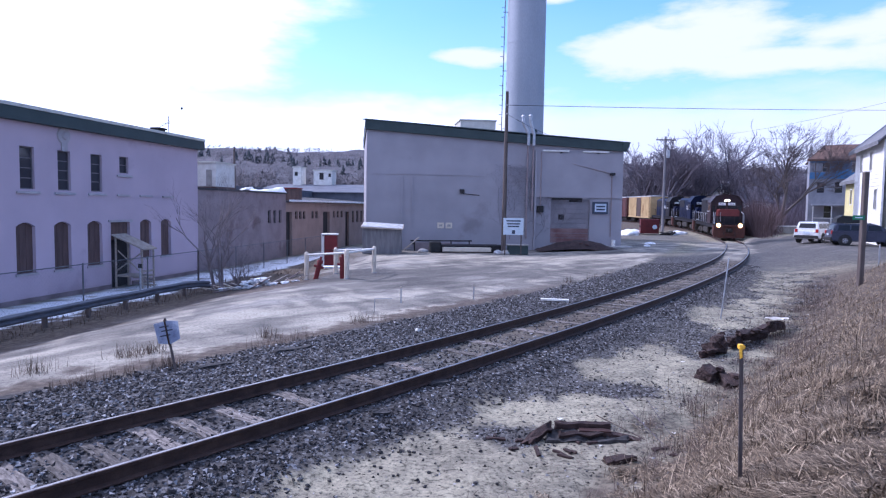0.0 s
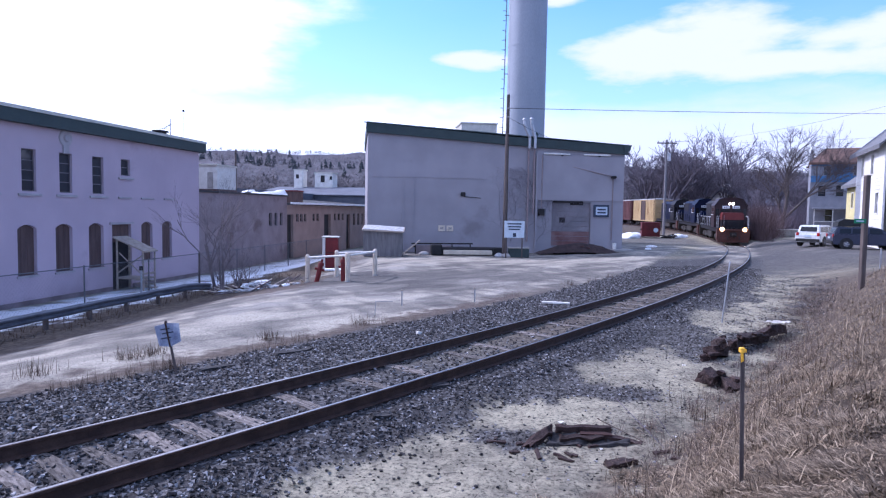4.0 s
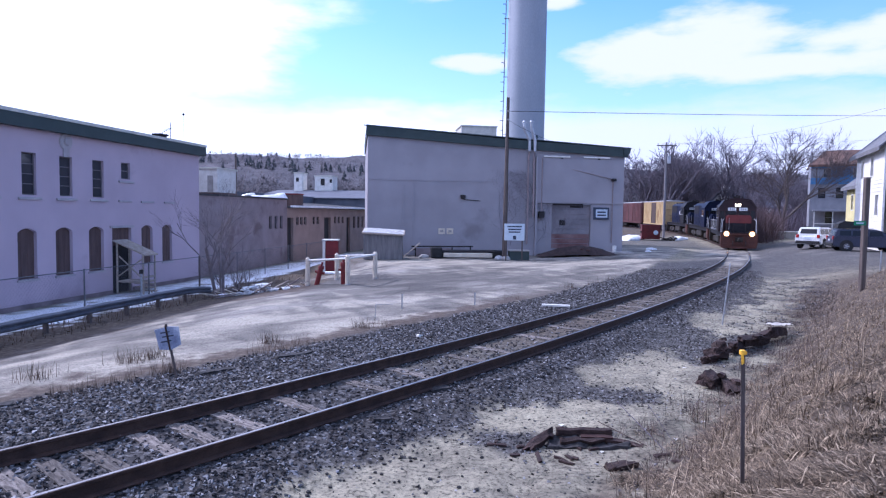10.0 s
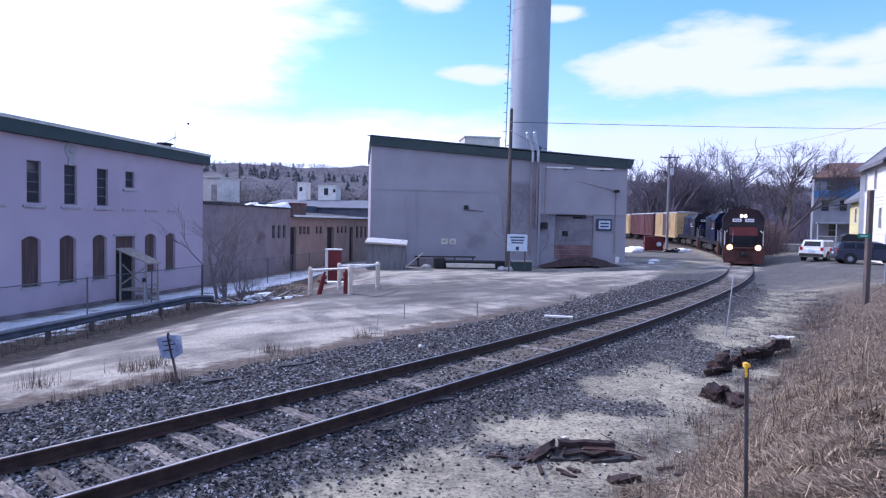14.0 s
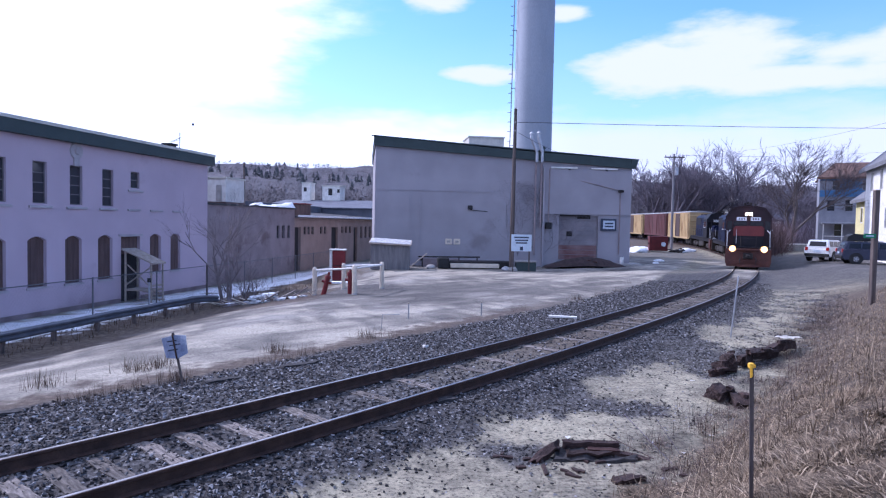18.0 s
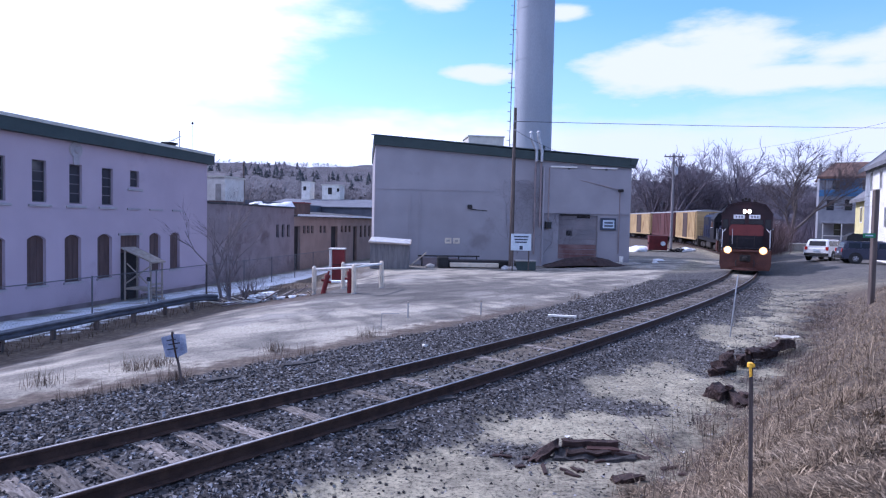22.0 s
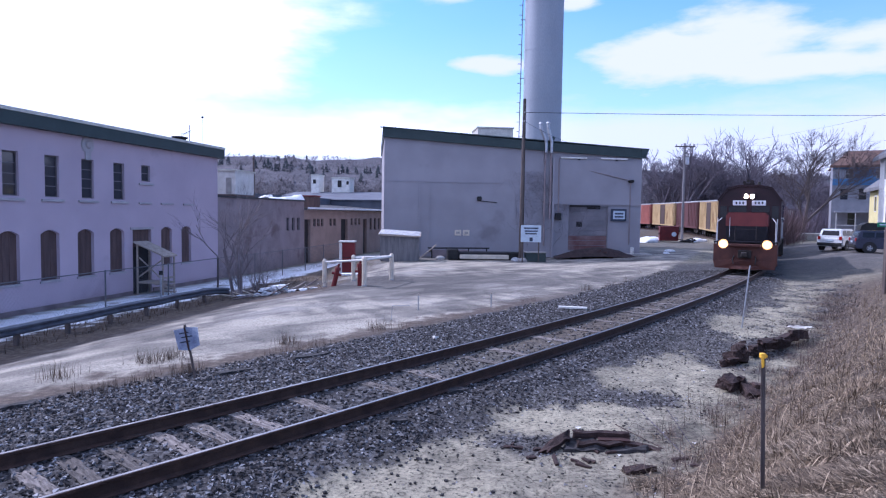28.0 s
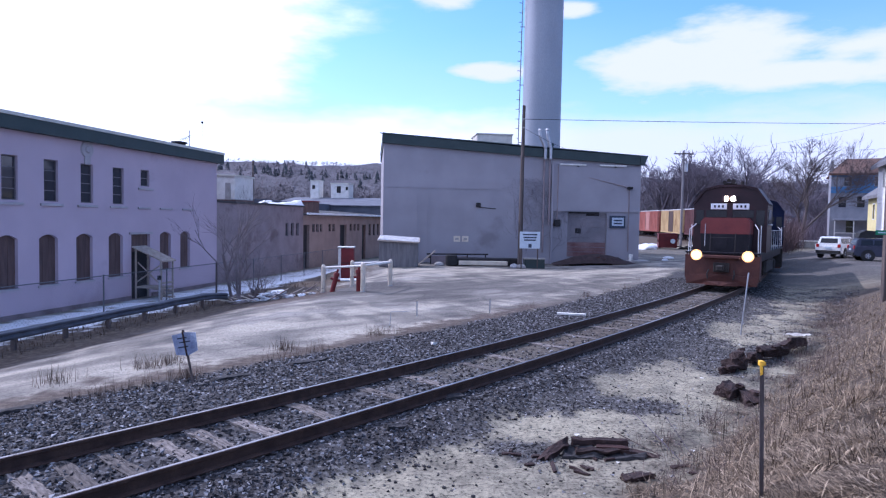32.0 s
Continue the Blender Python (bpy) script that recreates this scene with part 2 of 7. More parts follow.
def gravel_field(X, Y):
    """Above nought where dark gravel lies on the bare dirt beside the track."""
    c = across(X, Y)
    v = -0.38 + 0.40 * lumps(X, Y, 2.3, 44) + 0.28 * lumps(X, Y, 0.6, 45) + 1.1 * ss(2.5, 1.4, c) + 0.3 * ss(12, 18, Y)
    for x, y, rx, ry, k in ((2.65, 10.75, 1.0, .5, 1.6), (.95, 8.6, .7, .36, 1.6), (5.3, 16.4, 1.3, 2.2, 1.5), (6.7, 15.2, .9, 1.2, 1.2), (1.6, 11.6, .8, .5, .9), (4.0, 12.3, 1.1, .55, -1.6), (2.4, 9.5, 1.4, .3, -1.5), (.6, 7.2, 1.1, .7, -1.3), (7.6, 19.5, 1.3, 1.6, -1.0), (.2, 9.9, .9, .35, -1.0)):
        v = v + k * np.exp(-((X - x) / rx) ** 2 - ((Y - y) / ry) ** 2)
    return v


def land(X, Y):
    X, Y = np.asarray(X, float), np.asarray(Y, float)
    c = across(X, Y)
    u = rail_u(X, Y)
    left = -0.5 - 0.8 * ss(7, 0, u) - 0.3 * ss(0, -4.5, u)
    left = np.where(Y > 40, left + (-0.5 - left) * ss(-2, 1.5, u) * ss(40, 44, Y), left)
    bank = ss(4.5, 7.2, c) * ss(33, 21, Y)
    right = -0.36 + 1.5 * bank + 0.25 * ss(7, 14, c) * ss(33, 21, Y)
    right = right + 0.5 * ss(17, 27, X) * ss(22, 36, Y) * ss(110, 60, Y) + 0.3 * ss(22, 32, Y) * ss(3, 6, c)
    right = right + 0.03 * lumps(X, Y, 1.6, 3) * bank + 0.02 * lumps(X, Y, 1.1, 8) * ss(32, 24, Y)
    side = np.where(c < 0, left + 0.25 * ss(6, 16, X) * ss(34, 48, Y) + 0.3 * ss(70, 100, Y) + 0.02 * lumps(X, Y, 3.0, 5) * ss(-3, -5, c), right)
    ac = np.abs(c)
    zt = np.interp(np.clip(Y - 0.3 * c, -22, 300), TY, TZ)
    bed = -0.20 + zt
    z = bed + (side - bed) * np.where(c < 0, ss(1.5, 4.5, ac), ss(1.1, 2.2, ac))
    # crossing street: flush with the rails
    z = np.where((Y > 38) & (Y < 62), z + (zt - 0.06 - z) * ss(3.5, 1.0, ac) * ss(38, 44, Y) * ss(62, 58, Y), z)
    r = np.hypot(X, Y)
    az = np.arctan2(X, np.maximum(Y, 1))
    hill = (0.080 - 0.022 * ss(0.15, 0.38, az)) * r * (1 + 0.07 * lumps(X, Y, 330, 21) + 0.03 * lumps(X, Y, 90, 4))
    z = z + hill * ss(150, 430, r) * ss(-0.35, 0.1, Y / np.maximum(r, 1))
    return z


def land_z(x, y):
    return float(land(np.array([x]), np.array([y]))[0])


def axis(parts):
    out = []
    for a, b, n in parts:
        out += list(np.linspace(a, b, n, endpoint=False))
    return np.array(out + [parts[-1][1]])


def make_ground():
    gx = axis([(-1600, -400, 12), (-400, -60, 34), (-60, -20, 50), (-20, -9, 50), (-9, 16, 190), (16, 45, 60), (45, 120, 30), (120, 420, 30), (420, 1600, 12)])
    gy = axis([(-1600, -100, 8), (-100, -6, 20), (-6, 3, 40), (3, 30, 210), (30, 64, 100), (64, 140, 38), (140, 520, 40), (520, 1600, 12)])
    X, Y = np.meshgrid(gx, gy)
    Z = land(X, Y)
    nx, ny = len(gx), len(gy)
    co = np.stack([X, Y, Z], -1).reshape(-1, 3)
    i = np.arange(nx * ny).reshape(ny, nx)
    q = np.stack([i[:-1, :-1], i[:-1, 1:], i[1:, 1:], i[1:, :-1]], -1).reshape(-1, 4)
    me = bpy.data.meshes.new("ground")
    me.from_pydata(co.tolist(), [], q.tolist())
    c, u = across(X, Y), rail_u(X, Y)
    rag = 0.35 * lumps(X, Y, 1.3, 11) + 0.25 * lumps(X, Y, 0.5, 12)
    masks = {
        "ballast": ss(3.45, 2.85, np.abs(c + 1.5) + rag * 0.45) * ss(47, 41, Y) * (1 - 0.75 * ss(0.75, 0.5, np.abs(c)) * ss(10, 16, Y)),
        "paved": ss(-4.3, -4.8, c + rag * 0.3) * ss(1.2, 2.6, u + rag) * ss(62, 58, Y) + ss(36, 40, Y + rag) * ss(66, 60, Y) * ss(-4, -2, c),
        "grass": np.maximum(ss(4.2, 5.3, c + rag + 0.9 * ss(15, 22, Y)) * ss(36, 27, Y + rag), ss(2.8, 1.2, u + rag) * ss(-2.2, -1.4, u)) + ss(np.where(c < 0, 80, 64), np.where(c < 0, 92, 74), Y + rag * 4) + 0.92 * ss(0.75, 0.5, np.abs(c)) * ss(10, 16, Y) * ss(40, 36, Y) + 0.85 * ss(0, .45, 1 - ((X + 7.2) / 2.0) ** 2 - ((Y - 31.5) / 3.0) ** 2 + rag * 0.5) + 0.8 * ss(.5, .15, np.abs(c + 4.75) + rag * 0.5) * ss(28, 18, Y),
        "gravel": ss(-0.15, 0.35, gravel_field(X, Y) + rag * 0.35) * ss(1.0, 1.4, c) * ss(5.0, 4.2, c + rag * 0.5) * ss(34, 28, Y),
        "asphalt": ss(0, .5, 1 - ((X + 5.0) / 3.2) ** 2 - ((Y - 31.3) / 2.6) ** 2 + rag * 0.45 + 0.2 * lumps(X, Y, 2.0, 93)) + (1.12 + 0.22 * lumps(X, Y, 5.0, 95)) * ss(31, 35, Y + rag * 2) * ss(66, 60, Y) * ss(0.9, 1.6, c + rag * 0.4) * ss(60, 40, X) + 0.8 * ss(58, 64, Y) * ss(84, 76, Y) * ss(-1.5, -3.5, c) * ss(-16, -10, c) + 0.38 * ss(0.0, 0.35, 1 - ((X + 0.3) / 7.5) ** 2 - ((Y - 31.5 - 0.2 * X) / 3.8) ** 2 + rag * 0.35 + 0.25 * lumps(X, Y, 3.5, 91)),
        "soil": np.maximum(ss(3.6, 1.6, u + rag * 1.2 + 0.3 * lumps(X, Y, 4.0, 97)) * ss(-1.6, -0.9, u), ss(.75, .3, np.abs(c + 4.95) + rag * 0.8) * ss(30, 22, Y)) + ss(0, .5, 1 - ((X + 7.6) / 2.4) ** 2 - ((Y - 28.2) / 3.2) ** 2 + rag * 0.5),
        "sand": ss(-.35, .45, 0.55 * lumps(X, Y, 3.2, 98) + 0.5 * lumps(X + .6 * Y, Y * .5, 1.4, 99) - .15 + 1.1 * ss(3.2, 1.2, np.abs(c + 6.6)) * ss(24, 17, Y) + 1.0 * ss(0, .6, 1 - ((X - 2.5) / 8.5) ** 2 - ((Y - 41.3) / 3.6) ** 2) + 0.9 * ss(0, .6, 1 - ((X - 12.0) / 5.0) ** 2 - ((Y - 42.5 - .2 * (X - 12)) / 2.4) ** 2) - 1.1 * ss(0, .5, 1 - ((X + .8) / 6.5) ** 2 - ((Y - 29.5 - .3 * X) / 4.2) ** 2)),
        "snow": ss(-1.2, -1.9, u + rag * 1.3 + 0.5 * lumps(X, Y, 5.0, 101)) * ss(-6.4, -5.2, u + rag) * ss(-1.3, -.7, lumps(X, Y, 3.3, 103) + rag) * ss(10, 14, Y) * ss(70, 60, Y),
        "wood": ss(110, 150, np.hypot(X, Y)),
    }
    for k, v in masks.items():
        at = me.attributes.new(k, "FLOAT", "POINT")
        at.data.foreach_set("value", np.clip(v, 0, 1).astype(np.float32).ravel())
    me.materials.append(ground_mat())
    for p in me.polygons:
        p.use_smooth = True
    return tagged(new("ground", me), kind="structure", label="gravel, worn pavement and dry grass beside the railway")


def ground_mat():
    m = bpy.data.materials.new("ground")
    m.use_nodes = True
    nt = m.node_tree
    N, L = nt.nodes.new, nt.links.new
    b = nt.nodes["Principled BSDF"]
    tc = N("ShaderNodeTexCoord")

    def noise_at(scale, detail=6, rough=0.6):
        n = N("ShaderNodeTexNoise")
        n.inputs["Scale"].default_value, n.inputs["Detail"].default_value, n.inputs["Roughness"].default_value = scale, detail, rough
        L(tc.outputs["Object"], n.inputs["Vector"])
        return n.outputs[0]

    def ramp(val, stops):
        r = N("ShaderNodeValToRGB")
        e = r.color_ramp.elements
        while len(e) < len(stops):
            e.new(0.5)
        for k, (p, c) in zip(e, stops):
            k.position, k.color = p, (*c, 1)
        L(val, r.inputs[0])
        return r.outputs[0]

    def mixed(f, a, c):
        x = N("ShaderNodeMix"); x.data_type = "RGBA"
        L(f, x.inputs[0]); L(a, x.inputs[6]); L(c, x.inputs[7])
        return x.outputs[2]

    def mask(name):
        a = N("ShaderNodeAttribute"); a.attribute_name = name
        return a.outputs["Fac"]

    fine, mid, big = noise_at(55, 4), noise_at(6, 8), noise_at(0.55, 8, 0.62)
    vor = N("ShaderNodeTexVoronoi"); vor.inputs["Scale"].default_value = 19
    L(tc.outputs["Object"], vor.inputs["Vector"])
    dirt = ramp(mid, [(0.3, (0.09, 0.082, 0.064)), (0.46, (0.22, 0.202, 0.152)), (0.66, (0.375, 0.346, 0.25))])
    speck = noise_at(17, 5, 0.7)
    dirt2 = ramp(big, [(0.38, (0.09, 0.081, 0.063)), (0.48, (0.24, 0.216, 0.16)), (0.60, (0.40, 0.364, 0.258))])
    h = N("ShaderNodeMix"); h.data_type = "RGBA"; h.inputs[0].default_value = 0.5
    L(dirt, h.inputs[6]); L(dirt2, h.inputs[7])
    sp = ramp(speck, [(0.38, (0.3, 0.3, 0.3)), (0.47, (0.92, 0.92, 0.92)), (0.64, (1.2, 1.19, 1.18))])
    tint = N("ShaderNodeMix"); tint.data_type = "RGBA"; tint.blend_type = "MULTIPLY"; tint.inputs[0].default_value = 1
    L(h.outputs[2], tint.inputs[6]); L(sp, tint.inputs[7])
    col = tint.outputs[2]
    mp = N("ShaderNodeMapping"); mp.vector_type = "TEXTURE"; mp.inputs["Scale"].default_value = (3.4, 1.25, 1); mp.inputs["Rotation"].default_value = (0, 0, 0.72)
    L(tc.outputs["Object"], mp.inputs[0])
    pv = N("ShaderNodeTexNoise"); pv.inputs["Scale"].default_value, pv.inputs["Detail"].default_value, pv.inputs["Roughness"].default_value = 1.0, 6, 0.55
    L(mp.outputs[0], pv.inputs["Vector"])
    pave = ramp(pv.outputs[0], [(0.32, (0.095, 0.088, 0.082)), (0.42, (0.135, 0.125, 0.113)), (0.47, (0.168, 0.156, 0.138)), (0.55, (0.195, 0.181, 0.16)), (0.57, (0.25, 0.233, 0.205)), (0.66, (0.31, 0.29, 0.258))])
    crack = N("ShaderNodeTexVoronoi"); crack.feature = "DISTANCE_TO_EDGE"; crack.inputs["Scale"].default_value = 0.45
    wob = N("ShaderNodeMix"); wob.data_type = "VECTOR"; wob.inputs[0].default_value = 0.35
    nv = N("ShaderNodeTexNoise"); nv.inputs["Scale"].default_value, nv.inputs["Detail"].default_value = 1.5, 5
    L(tc.outputs["Object"], nv.inputs["Vector"]); L(tc.outputs["Object"], wob.inputs[4]); L(nv.outputs["Color"], wob.inputs[5])
    L(wob.outputs[1], crack.inputs["Vector"])
    ck = ramp(crack.outputs["Distance"], [(0.004, (0.45, 0.44, 0.44)), (0.02, (1, 1, 1))])
    pt = N("ShaderNodeMix"); pt.data_type = "RGBA"; pt.blend_type = "MULTIPLY"; pt.inputs[0].default_value = 0.4
    L(pave, pt.inputs[6]); L(ck, pt.inputs[7])
    pm = N("ShaderNodeMix"); pm.data_type = "RGBA"; pm.blend_type = "MULTIPLY"; pm.inputs[0].default_value = 0.6
    L(pt.outputs[2], pm.inputs[6]); L(sp, pm.inputs[7])
    col = mixed(mask("paved"), col, pm.outputs[2])
    sandy = ramp(speck, [(0.36, (0.21, 0.192, 0.156)), (0.48, (0.375, 0.342, 0.278)), (0.64, (0.47, 0.432, 0.355))])
    sm = N("ShaderNodeMath"); sm.operation = "MULTIPLY"
    streak = N("ShaderNodeMapRange"); streak.inputs[1].default_value, streak.inputs[2].default_value = 0.40, 0.60
    streak.inputs[3].default_value, streak.inputs[4].default_value = 0.25, 0.95
    L(pv.outputs[0], streak.inputs[0])
    sp2 = N("ShaderNodeMath"); sp2.operation = "MULTIPLY"
    L(streak.outputs[0], sp2.inputs[0]); L(mask("paved"), sp2.inputs[1])
    L(mask("sand"), sm.inputs[0]); L(sp2.outputs[0], sm.inputs[1])
    col = mixed(sm.outputs[0], col, sandy)
    asphalt = ramp(mid, [(0.3, (0.045, 0.042, 0.043)), (0.5, (0.075, 0.07, 0.069)), (0.72, (0.13, 0.122, 0.115))])
    amask = N("ShaderNodeMath"); amask.operation = "MULTIPLY"; amask.inputs[1].default_value = 0.88
    L(mask("asphalt"), amask.inputs[0])
    col = mixed(amask.outputs[0], col, asphalt)
    soil = ramp(mid, [(0.3, (0.04, 0.029, 0.024)), (0.52, (0.082, 0.06, 0.05)), (0.72, (0.15, 0.118, 0.1))])
    sl = N("ShaderNodeMath"); sl.operation = "MULTIPLY"; sl.inputs[1].default_value = 0.9
    L(mask("soil"), sl.inputs[0])
    col = mixed(sl.outputs[0], col, soil)
    grass = ramp(mid, [(0.3, (0.045, 0.035, 0.027)), (0.5, (0.09, 0.07, 0.052)), (0.7, (0.16, 0.13, 0.097))])
    col = mixed(mask("grass"), col, grass)
    stone = ramp(vor.outputs["Color"], [(0.1, (0.018, 0.017, 0.018)), (0.6, (0.06, 0.057, 0.058)), (0.95, (0.17, 0.167, 0.17))])
    gm = N("ShaderNodeMath"); gm.operation = "MULTIPLY"; gm.inputs[1].default_value = 0.9
    L(mask("gravel"), gm.inputs[0])
    col = mixed(gm.outputs[0], col, stone)
    col = mixed(mask("ballast"), col, stone)
    # Hill ground toned bluish grey with its woods; haze is put into the colour.
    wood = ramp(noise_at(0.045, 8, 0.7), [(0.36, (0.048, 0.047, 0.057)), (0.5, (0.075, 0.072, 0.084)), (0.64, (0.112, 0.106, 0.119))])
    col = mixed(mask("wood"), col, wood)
    snow = ramp(mid, [(0.3, (0.72, 0.74, 0.78)), (0.7, (0.86, 0.87, 0.88))])
    col = mixed(mask("snow"), col, snow)
    gr = N("ShaderNodeMapRange"); gr.inputs[1].default_value, gr.inputs[2].default_value = 0.3, 0.7
    gr.inputs[3].default_value, gr.inputs[4].default_value = 0.8, 1.2
    L(fine, gr.inputs[0])
    hs = N("ShaderNodeHueSaturation")
    L(col, hs.inputs["Color"]); L(gr.outputs[0], hs.inputs["Value"])
    L(hs.outputs[0], b.inputs["Base Color"])
    b.inputs["Roughness"].default_value = 0.9
    b.inputs["Specular IOR Level"].default_value = 0.25
    bp = N("ShaderNodeBump"); bp.inputs["Strength"].default_value, bp.inputs["Distance"].default_value = 0.6, 0.03
    L(fine, bp.inputs["Height"]); L(bp.outputs[0], b.inputs["Normal"])
    return m


ground = make_ground()

# ---------- materials of things ----------
M_rail = surf("rail_steel", (0.045, 0.027, 0.022), (0.08, 0.048, 0.036), 6, 0.6, 0.25, 70, 0.3)
M_railtop = surf("worn_rail_head", (0.30, 0.29, 0.30), (0.42, 0.41, 0.41), 3, 0.36, 0.05, 60, 1.0)
M_tie = surf("weathered_tie", (0.075, 0.064, 0.057), (0.225, 0.2, 0.18), 5, 0.9, 0.6, 45, 0, 0.35, stretch=(1, 6, 6))
M_rotten = surf("rotten_wood", (0.028, 0.017, 0.016), (0.072, 0.045, 0.039), 6, 0.95, 0.8, 35, 0, 0.25, c3=(0.125, 0.09, 0.08), stretch=(1, 5, 5))
M_wall = surf("painted_masonry", (0.278, 0.263, 0.285), (0.328, 0.31, 0.335), 0.45, 0.85, 0.12, 40, c3=(0.228, 0.21, 0.225), spots=0.03, grain=0.07)
# Mill paint is pinked to carry the lens's purple cast at the left.
M_mill = surf("mill_paint_lens_cast", (0.455, 0.37, 0.42), (0.51, 0.415, 0.468), 0.5, 0.85, 0.1, 40, c3=(0.37, 0.295, 0.33), spots=0.02, grain=0.06)
M_wall2 = surf("old_painted_brick", (0.235, 0.19, 0.195), (0.305, 0.248, 0.25), 0.9, 0.9, 0.3, 30, c3=(0.165, 0.12, 0.122), spots=0.07, grain=0.16)
M_damp = surf("damp_base", (0.15, 0.115, 0.115), (0.26, 0.21, 0.215), 1.3, 0.9, 0.2, 30, grain=0.12)
M_wall3 = surf("ochre_clapboard", (0.28, 0.208, 0.18), (0.345, 0.26, 0.222), 0.8, 0.85, 0.3, 18)
M_band = surf("green_painted_fascia", (0.026, 0.042, 0.042), (0.038, 0.056, 0.055), 1.5, 0.5, 0.1, 30)
M_cap = surf("pale_metal_capping", (0.5, 0.48, 0.42), (0.62, 0.6, 0.52), 2, 0.5, 0.1, 30)
M_board = surf("brown_window_board", (0.085, 0.055, 0.05), (0.13, 0.085, 0.075), 1.4, 0.8, 0.3, 40, vary=0.15, stretch=(4, 4, 0.6))
# Near-black for dark fittings; also for sheets standing in for unlit openings.
M_dark = surf("dark_parts_and_inner_shade", (0.015, 0.014, 0.016), (0.03, 0.028, 0.03), 2, 0.8, 0.1, 30)
M_pane = glass("window_pane", (0.03, 0.032, 0.04))
M_frame = surf("grey_window_frame", (0.12, 0.11, 0.115), (0.17, 0.155, 0.16), 4, 0.7, 0.2, 50)
M_sill = surf("stone_sill", (0.36, 0.33, 0.34), (0.44, 0.41, 0.42), 2, 0.85, 0.2, 40)
M_tar = surf("tar_roof", (0.04, 0.04, 0.042), (0.07, 0.07, 0.072), 0.8, 0.9, 0.3, 30)
M_wood = surf("bare_lumber", (0.31, 0.26, 0.215), (0.43, 0.37, 0.31), 3, 0.85, 0.3, 30, vary=0.1, stretch=(1, 1, 5))
M_stack = surf("pale_stack_steel", (0.27, 0.30, 0.345), (0.34, 0.37, 0.42), 0.35, 0.55, 0.05, 18, grain=0.08, c3=(0.24, 0.25, 0.285), spots=0.03, stretch=(1, 1, 0.25))
M_galv = surf("galvanised_steel", (0.36, 0.37, 0.4), (0.48, 0.49, 0.52), 4, 0.42, 0.1, 50, 0.7)
M_beam = surf("dull_guard_beam", (0.09, 0.095, 0.115), (0.135, 0.14, 0.165), 3, 0.6, 0.1, 40, 0.3)
M_mesh = surf("fence_wire", (0.11, 0.11, 0.12), (0.17, 0.17, 0.18), 5, 0.5, 0.1, 60, 0.5)
M_red = surf("red_paint", (0.125, 0.013, 0.015), (0.17, 0.02, 0.022), 2, 0.6, 0.1, 40, c3=(0.10, 0.02, 0.02))
M_white = surf("white_paint", (0.62, 0.6, 0.55), (0.74, 0.72, 0.68), 2.5, 0.6, 0.1, 40, c3=(0.45, 0.42, 0.37))
M_cream = surf("cream_paint", (0.55, 0.48, 0.38), (0.66, 0.58, 0.47), 3, 0.6, 0.15, 40, c3=(0.36, 0.28, 0.2))
M_snow = surf("old_snow", (0.70, 0.72, 0.75), (0.84, 0.85, 0.86), 2, 0.7, 0.5, 12, spec=0.3)
M_conc = surf("rough_concrete", (0.28, 0.265, 0.25), (0.40, 0.38, 0.36), 1.6, 0.9, 0.35, 26)
M_pole = surf("weathered_pole", (0.075, 0.06, 0.055), (0.13, 0.105, 0.095), 3, 0.9, 0.5, 30, stretch=(4, 4, 0.4))
M_bluew = surf("blue_grey_sign", (0.17, 0.195, 0.29), (0.32, 0.35, 0.45), 6, 0.6, 0.1, 50, c3=(0.62, 0.63, 0.68), spots=0.05)
M_sign = surf("white_sign_face", (0.46, 0.53, 0.60), (0.54, 0.61, 0.68), 2, 0.5, 0.03, 40)
M_ink = surf("dark_sign_ink", (0.03, 0.04, 0.07), (0.05, 0.06, 0.09), 4, 0.6, 0.05, 40)
M_black = surf("black_rubber", (0.012, 0.012, 0.013), (0.025, 0.025, 0.026), 4, 0.75, 0.2, 40)
M_yellow = surf("yellow_tape", (0.75, 0.42, 0.02), (0.85, 0.5, 0.04), 6, 0.5, 0.1, 60)
M_bark = surf("bare_bark", (0.09, 0.078, 0.092), (0.145, 0.127, 0.148), 3, 0.95, 0.4, 20, vary=0.2)
M_twig = surf("twigs", (0.10, 0.088, 0.106), (0.155, 0.135, 0.162), 1, 0.95, 0.0, 20, vary=0.2)
M_rust = surf("rusty_scrap", (0.035, 0.019, 0.018), (0.075, 0.036, 0.03), 3, 0.9, 0.4, 30)

# ---------- railway ----------


def sweep(name, profile, off, s0, s1, step, mat, parent, label=""):
    """A strip of the given cross-section that follows the track at a sideways offset."""
    bm = bmesh.new()
    prev = None
    for s in np.arange(s0, s1, step):
        x, y, a = on_track(s)
        z0 = track_z(s)
        nx, ny = math.sin(a), -math.cos(a)
        ring = [bm.verts.new((x + nx * (off + o), y + ny * (off + o), z0 + z)) for o, z in profile]
        if prev:
            for i in range(len(ring)):
                bm.faces.new((prev[i], prev[(i + 1) % len(ring)], ring[(i + 1) % len(ring)], ring[i]))
        prev = ring
    bmesh.ops.recalc_face_normals(bm, faces=bm.faces[:])
    return part(name, bm, mat, parent, label)


